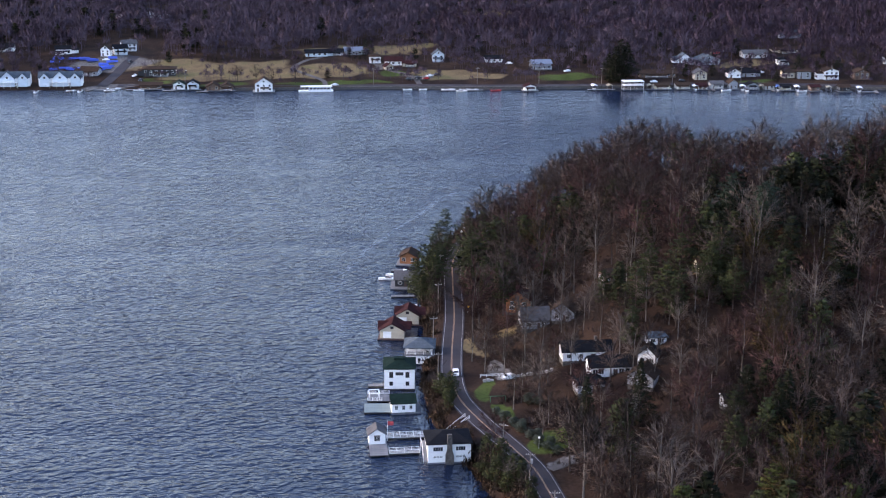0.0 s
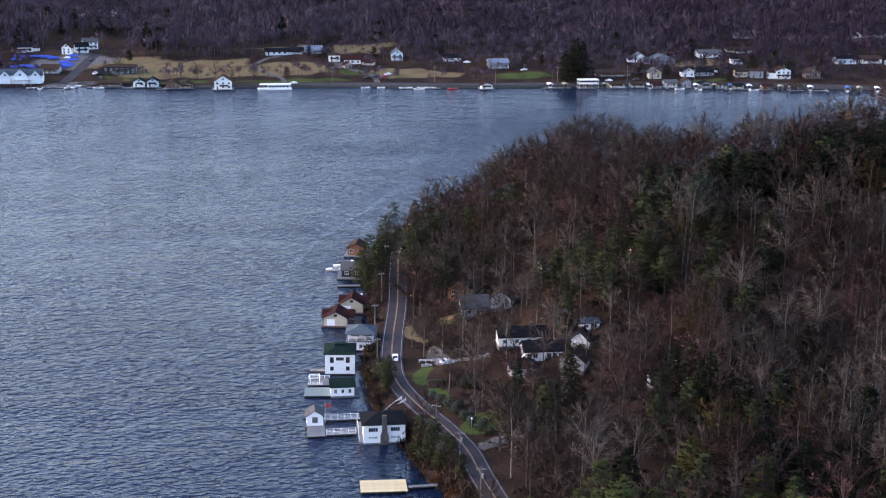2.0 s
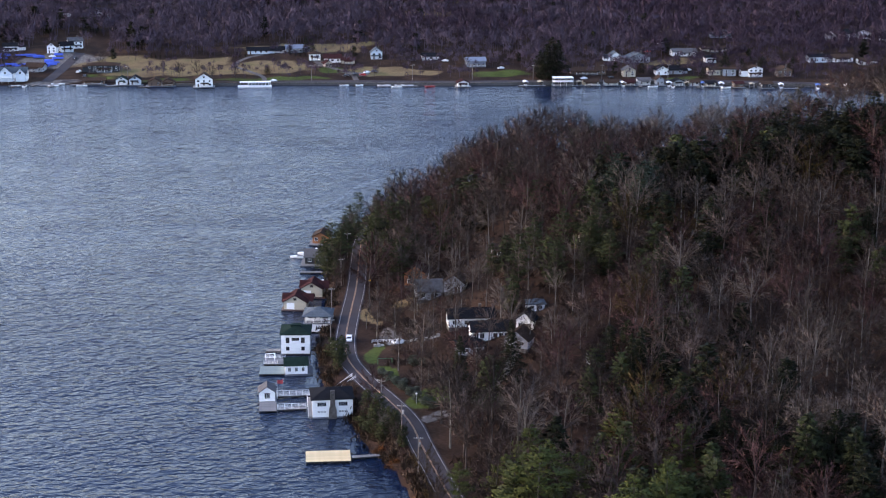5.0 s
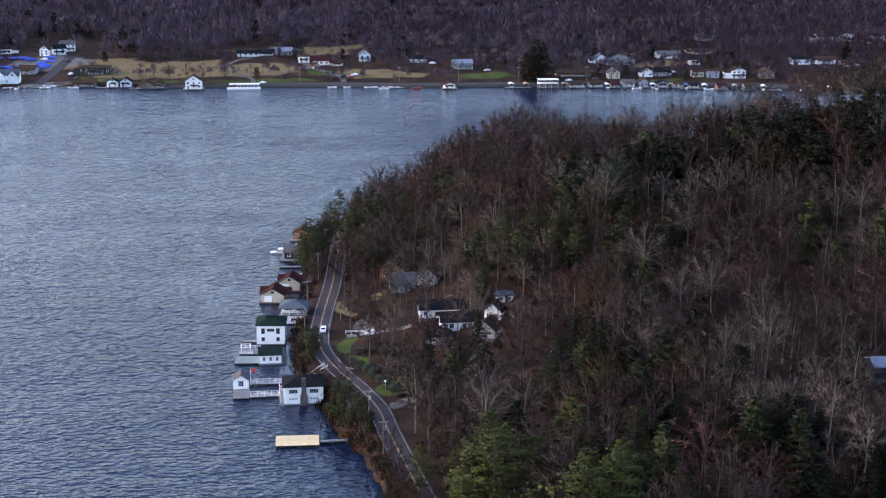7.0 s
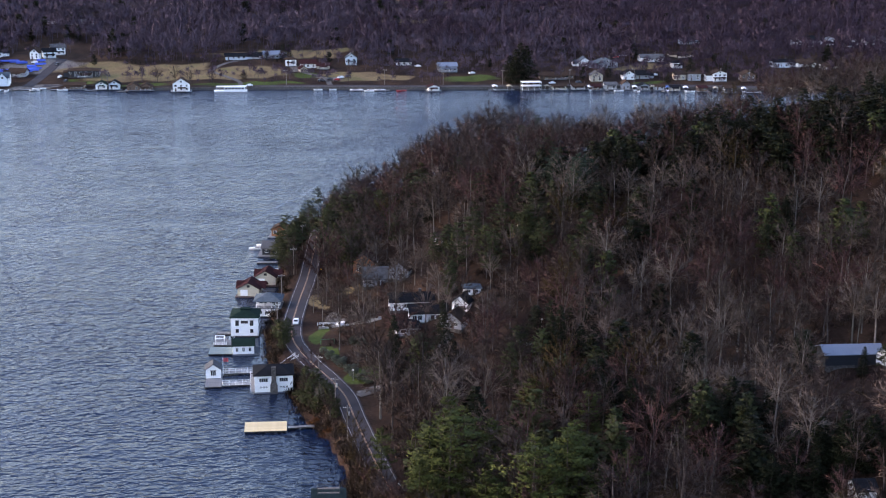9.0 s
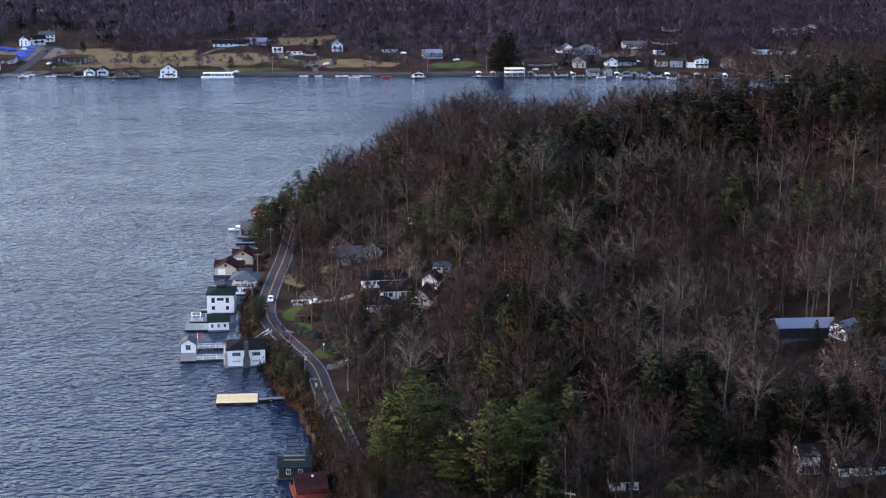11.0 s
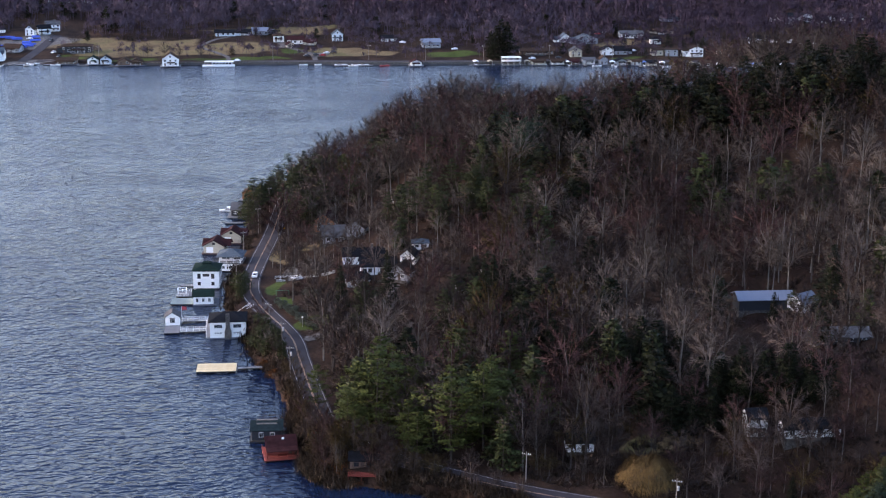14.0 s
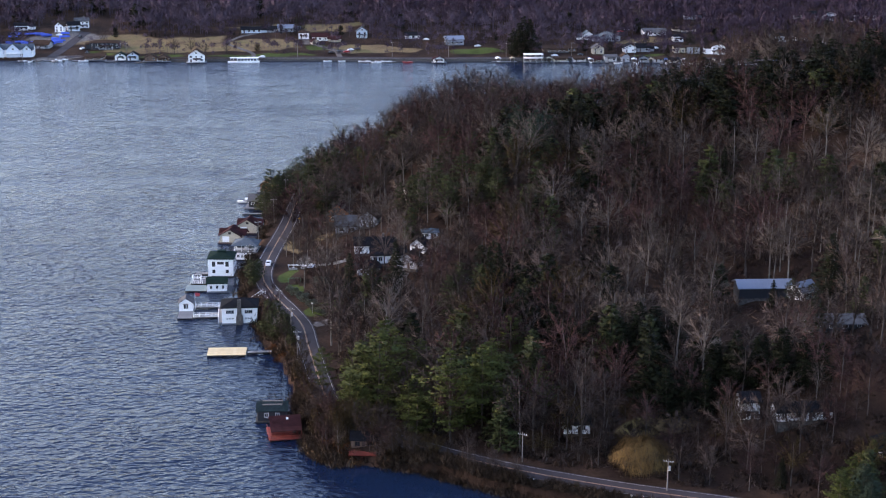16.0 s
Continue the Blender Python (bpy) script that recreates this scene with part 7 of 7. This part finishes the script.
for x, y, turn, material, label in ((-60, 923.5, 4, CAR_DARK, "dark car on the far shore road"), (20, 919.5, 2, CAR_WHITE, "white car on the far shore road"), (83, 936, 30, CAR_WHITE, "white car parked by the far drive"), (88, 938, 35, CAR_DARK, "dark car parked by the far drive"), (118, 966, 10, CAR_DARK, "dark car parked on the far slope"), (140, 962, -15, CAR_WHITE, "white car parked on the far slope"), (176, 941, 20, CAR_WHITE, "white car parked beside the far lawn"), (-104, 940, 80, CAR_DARK, "dark car on the far street"), (247, 914, 5, CAR_DARK, "dark car parked by the shore houses"), (305, 928, 15, CAR_WHITE, "white car parked by the shore houses"), (228, 913, 5, CAR_WHITE, "white car parked by the shore houses"), (72, 969, 40, CAR_DARK, "dark car parked at a far house"), (69, 929.5, 10, CAR_DARK, "dark car parked above the far shore"), (75, 931.8, 15, CAR_DARK, "dark car parked above the far shore"), (80, 930, 8, CAR_RED, "red car parked above the far shore"), (290, 980, 20, CAR_RED, "red car parked on the far slope"), (296, 984, 5, CAR_WHITE, "white car parked on the far slope"), (-109, 951, 70, CAR_WHITE, "white car on the far street"), (-115, 985, 75, CAR_DARK, "dark car on the far street"), (-131, 990, 12, CAR_WHITE, "white car parked in the far boat yard")):
    car(x, y, turn, material, label, ground_z(x, y) + 0.15)
for x, y in ((-75, 926), (45, 921), (112, 917), (152, 914), (193, 912), (240, 911), (285, 908)):
    utility_pole(x, y, 0)

# ---- far shore: piers, houseboat, boats, trees ----
hb = thing("houseboat", "long white flat-roofed houseboat at the far shore", "boat", pose(7.5, 909.0, 0))
part("hull", Geo().box(-11, -2.6, -0.3, 11, 2.6, 0.7), BOAT_WHITE, hb)
part("cabin", Geo().box(-4.5, -2.0, 0.7, 9.5, 2.0, 3.2), BOAT_WHITE, hb)
part("canopy", Geo().box(-9.5, -2.4, 3.2, 10.5, 2.4, 3.4), BOAT_WHITE, hb)
for i in range(6):
    part("window", Geo().box(-3.8 + i * 2.2, -2.06, 1.5, -2.2 + i * 2.2, -2.0, 2.7), GLASS, hb)
for px in (-9.3, -7, 10.2):
    part("post", Geo().box(px - 0.08, -2.3, 0.7, px + 0.08, -2.14, 3.2), TRIM, hb)

cov = thing("boat_canopy", "white flat-roofed two-deck boat shelter at the far shore", "boathouse", pose(210.6, 899.5, 0.5))
part("deck", Geo().box(-7, -3.5, -0.3, 7, 3.5, 0), DECK, cov)
part("upper_deck", Geo().box(-6.6, -3.2, 2.5, 6.6, 3.2, 2.75), TRIM, cov)
part("canopy", Geo().box(-6.8, -3.4, 5.0, 6.8, 3.4, 5.3), ROOFS["white"], cov)
for px in (-6.4, -2.1, 2.1, 6.4):
    for py in (-3.1, 3.0):
        part("post", Geo().box(px - 0.1, py - 0.1, -3, px + 0.1, py + 0.1, 5.0), TRIM, cov)
part("railing", Geo().box(-6.6, -3.2, 3.6, 6.6, -3.1, 3.7).box(-6.6, -3.2, 3.1, 6.6, -3.14, 3.18), TRIM, cov)

for x, w, y in ((-125, 14, 922), (-107, 10, 921.5), (-85, 8, 917), (95, 16, 903.5), (108, 12, 903), (190, 18, 899), (-168, 6, 922), (-141, 6, 922), (221, 10, 897.5), (315, 12, 886), (360, 10, 877)):
    dock("weathered timber pier at the far shore", x - w / 2, y - 1.5, x + w / 2, y + 1.5, 0.5, DECK, "y", 0, 1.0, "pier", "far piers")
for i, (x, y, t, h, lab) in enumerate(((122, 901, 10, CAR_RED, "red boat moored at the far shore"), (100, 900.5, 5, BOAT_WHITE, "white boat moored at the far shore"), (-140, 919, 80, BOAT_WHITE, "white boat moored at the far shore"), (-167, 919, 80, BOAT_WHITE, "white boat moored at the far shore"), (270, 890, 10, BOAT_WHITE, "white boat moored at the far shore"), (283, 889, 80, BOAT_WHITE, "white boat moored at the far shore"), (318, 883, 10, BOAT_WHITE, "white boat moored at the far shore"), (-122, 919, 15, BOAT_WHITE, "white boat moored at the far shore"))):
    boat(x, y, t, 7.0, h, lab)

CANVAS_BLUE = paint("blue_canvas", (0.05, 0.13, 0.36), 0.8)
CANVAS_TAN = paint("tan_canvas", (0.30, 0.26, 0.19), 0.8)


def boat_lift(x, y, turn, canvas, label):
    """A boat under a canvas canopy on four posts."""
    root = thing("boat_lift", label, "boat lift", pose(x, y, 0, 0, 0, turn), "boat lifts at the far shore")
    for px in (-2.6, 2.6):
        for py in (-1.5, 1.5):
            part("post", Geo().box(px - 0.07, py - 0.07, -2.5, px + 0.07, py + 0.07, 2.6), STEEL, root)
    part("canopy", roof_geo("gable_x", 6.2, 3.4, 2.6, 0.6, 0.15, 0.08), canvas, root)
    return root


for x, y, turn, canvas, label in ((222, 900, 82, CANVAS_TAN, "boat lift under a tan canvas canopy"), (251, 896, 85, TRIM, "boat lift under a white canopy"), (281.5, 893, 80, TRIM, "boat lift under a white canopy"), (293.5, 892, 78, CANVAS_TAN, "boat lift under a tan canvas canopy"), (304, 890, 80, CANVAS_BLUE, "boat lift under a blue canvas canopy"), (316, 888, 78, TRIM, "boat lift under a white canopy"), (336, 884.5, 76, CANVAS_TAN, "boat lift under a tan canvas canopy"), (355, 881, 76, TRIM, "boat lift under a white canopy"), (379, 877, 74, CANVAS_BLUE, "boat lift under a blue canvas canopy"), (386.5, 876, 74, CANVAS_TAN, "boat lift under a tan canvas canopy"), (398, 874, 72, TRIM, "boat lift under a white canopy"), (186, 902.5, 88, TRIM, "boat lift under a white canopy"), (196, 902, 88, CANVAS_TAN, "boat lift under a tan canvas canopy")):
    boat_lift(x, y, turn, canvas, label)
    boat(x, y, turn, 5.6, BOAT_WHITE if canvas is not CANVAS_TAN else CAR_DARK, ("white" if canvas is not CANVAS_TAN else "dark") + " runabout under its canopy")
for x, y, L in ((92, 906.5, 9), (103, 906, 8), (108, 905, 7), (66, 909, 6), (76, 908.6, 5), (-120, 926, 9), (-146, 921, 6), (-104, 919, 7), (233, 898, 6)):
    boat(x, y, 6, L, BOAT_WHITE, "white boat moored at the far shore")
for x, y, w, turn in ((-146, 920.5, 9, 62), (-134, 923, 8, 58), (-121, 919.5, 9, 40), (-64, 911, 7, 8), (182, 905.5, 14, 4), (262, 893.5, 8, 84), (300, 887.5, 8, 80), (325, 884, 7, 78), (365, 877, 9, 76)):
    dock("pale timber pier reaching out from the far shore", x - w / 2, y - 1.0, x + w / 2, y + 1.0, 0.55, POLE, "y", turn, 1.0, "pier", "far piers")

# boats stored under blue tarpaulins by the far street
br = random.Random(5)
for i in range(26):
    x, y = br.uniform(-165, -124), br.uniform(962, 996)
    if x > -128 + (y - 962) * 0.25:
        continue
    root = thing("covered_boat", "stored boat under a bright blue tarpaulin", "boat", pose(x, y, ground_z(x, y), 0, 0, br.uniform(-15, 15)), "covered boats")
    L, w, h = br.uniform(5, 8), 1.25, br.uniform(1.7, 2.6)
    part("tarp", Geo().add([(-L / 2, -w, 0.5), (L / 2, -w * 0.5, 0.7), (L / 2, w * 0.5, 0.7), (-L / 2, w, 0.5), (-L / 2, -w, h * 0.6), (L / 2, -w * 0.3, h * 0.7), (L / 2, w * 0.3, h * 0.7), (-L / 2, w, h * 0.6), (-L / 2, 0, h), (L / 2 - 0.6, 0, h * 0.9)], [(0, 1, 5, 4), (2, 3, 7, 6), (4, 5, 9, 8), (6, 7, 8, 9), (1, 2, 6, 9, 5), (3, 0, 4, 8, 7)]), TARP_BLUE, root)
    part("cradle", Geo().box(-L / 3, -0.7, 0, -L / 3 + 0.2, 0.7, 0.7).box(L / 4, -0.7, 0, L / 4 + 0.2, 0.7, 0.7), PILE, root)

for x, y, H in ((44.7, 994, 12), (49, 997, 11), (202, 913, 25), (206, 914, 29), (210, 915.4, 27), (198.5, 916, 20), (330, 925, 14), (430, 1055, 16), (338.5, 914, 12), (354, 917, 13), (309, 908, 8), (300, 938, 10), (271, 925, 9), (375, 915, 12), (425, 1052, 13), (395, 945, 10)):
    HEMLOCK.plant(x, y, H, None, 0.95)
for x, y in ((-66, 984), (-63, 986), (-60, 985), (-57, 984), (-53, 986), (2, 984), (-2, 985), (40, 985), (44, 983), (37, 986)):
    SPRUCE.plant(x, y, 3.6)
RUSSET_TREE.plant(16.3, 939.0, 6.5, None, 1.3)
HEMLOCK.plant(16.3, 939.2, 5.5, None, 1.6)
PALE_TREE.plant(305.0, 987.0, 20)
for x, y, H in ((-20, 925, 11), (-30, 930, 13), (-5, 927, 10), (-42, 932, 12), (-95, 958, 13), (120, 925, 9), (90, 935, 11), (150, 935, 12)):
    GREY_TREE.plant(x, y, H, None, 1.2)
wall_pts = spline([(-60, 916), (0, 914.5), (60, 912.5), (130, 906), (190, 904.5), (240, 903.5), (290, 898), (330, 892.5), (400, 879.5)], 3.0)
tagged(part("retaining_wall", ribbon(wall_pts, 0, 0.6, 1.9, 2.4), STONE, None), "low dark stone retaining wall along the far shore", "wall", kind="structure")

# pale streaks of churned water where a boat has turned
FOAM = surf("pale_churned_water", [(0.07, 0.09, 0.12), (0.14, 0.16, 0.20)], 0.3, 0.25, 0.3, 2.0)
fr2 = random.Random(13)
foam = Geo()
for pts, spread, count in (([(5, 470), (3.9, 480), (2.6, 500), (9.9, 531), (20, 559), (31.5, 583), (44, 606), (56, 633), (68, 643)], 0.7, 300), ([(-15.7, 465), (-3.9, 494), (9.1, 535), (23.9, 567), (43.6, 605), (62, 640)], 0.8, 170), ([(-4, 430), (0, 455), (4, 472)], 1.6, 120)):
    line = spline(pts, 0.6)
    for i in range(count):
        p = line[int(fr2.random() ** 0.9 * (len(line) - 1))]
        x, y = p.x + fr2.gauss(0, spread), p.y + fr2.gauss(0, spread)
        a, b, turn = fr2.uniform(0.3, 1.2), fr2.uniform(0.07, 0.22), fr2.gauss(0.25, 0.35)
        ring = []
        for k in range(7):
            u, v = math.cos(k * 0.8976) * a * fr2.uniform(0.6, 1.2), math.sin(k * 0.8976) * b * fr2.uniform(0.6, 1.3)
            ring.append((x + u * math.cos(turn) - v * math.sin(turn), y + u * math.sin(turn) + v * math.cos(turn), 0.012))
        foam.add(ring, [tuple(range(7))])
tagged(part("wake_streaks", foam, FOAM, None), "pale streaks of a boat wake curving over the lake", "wake", kind="stuff")
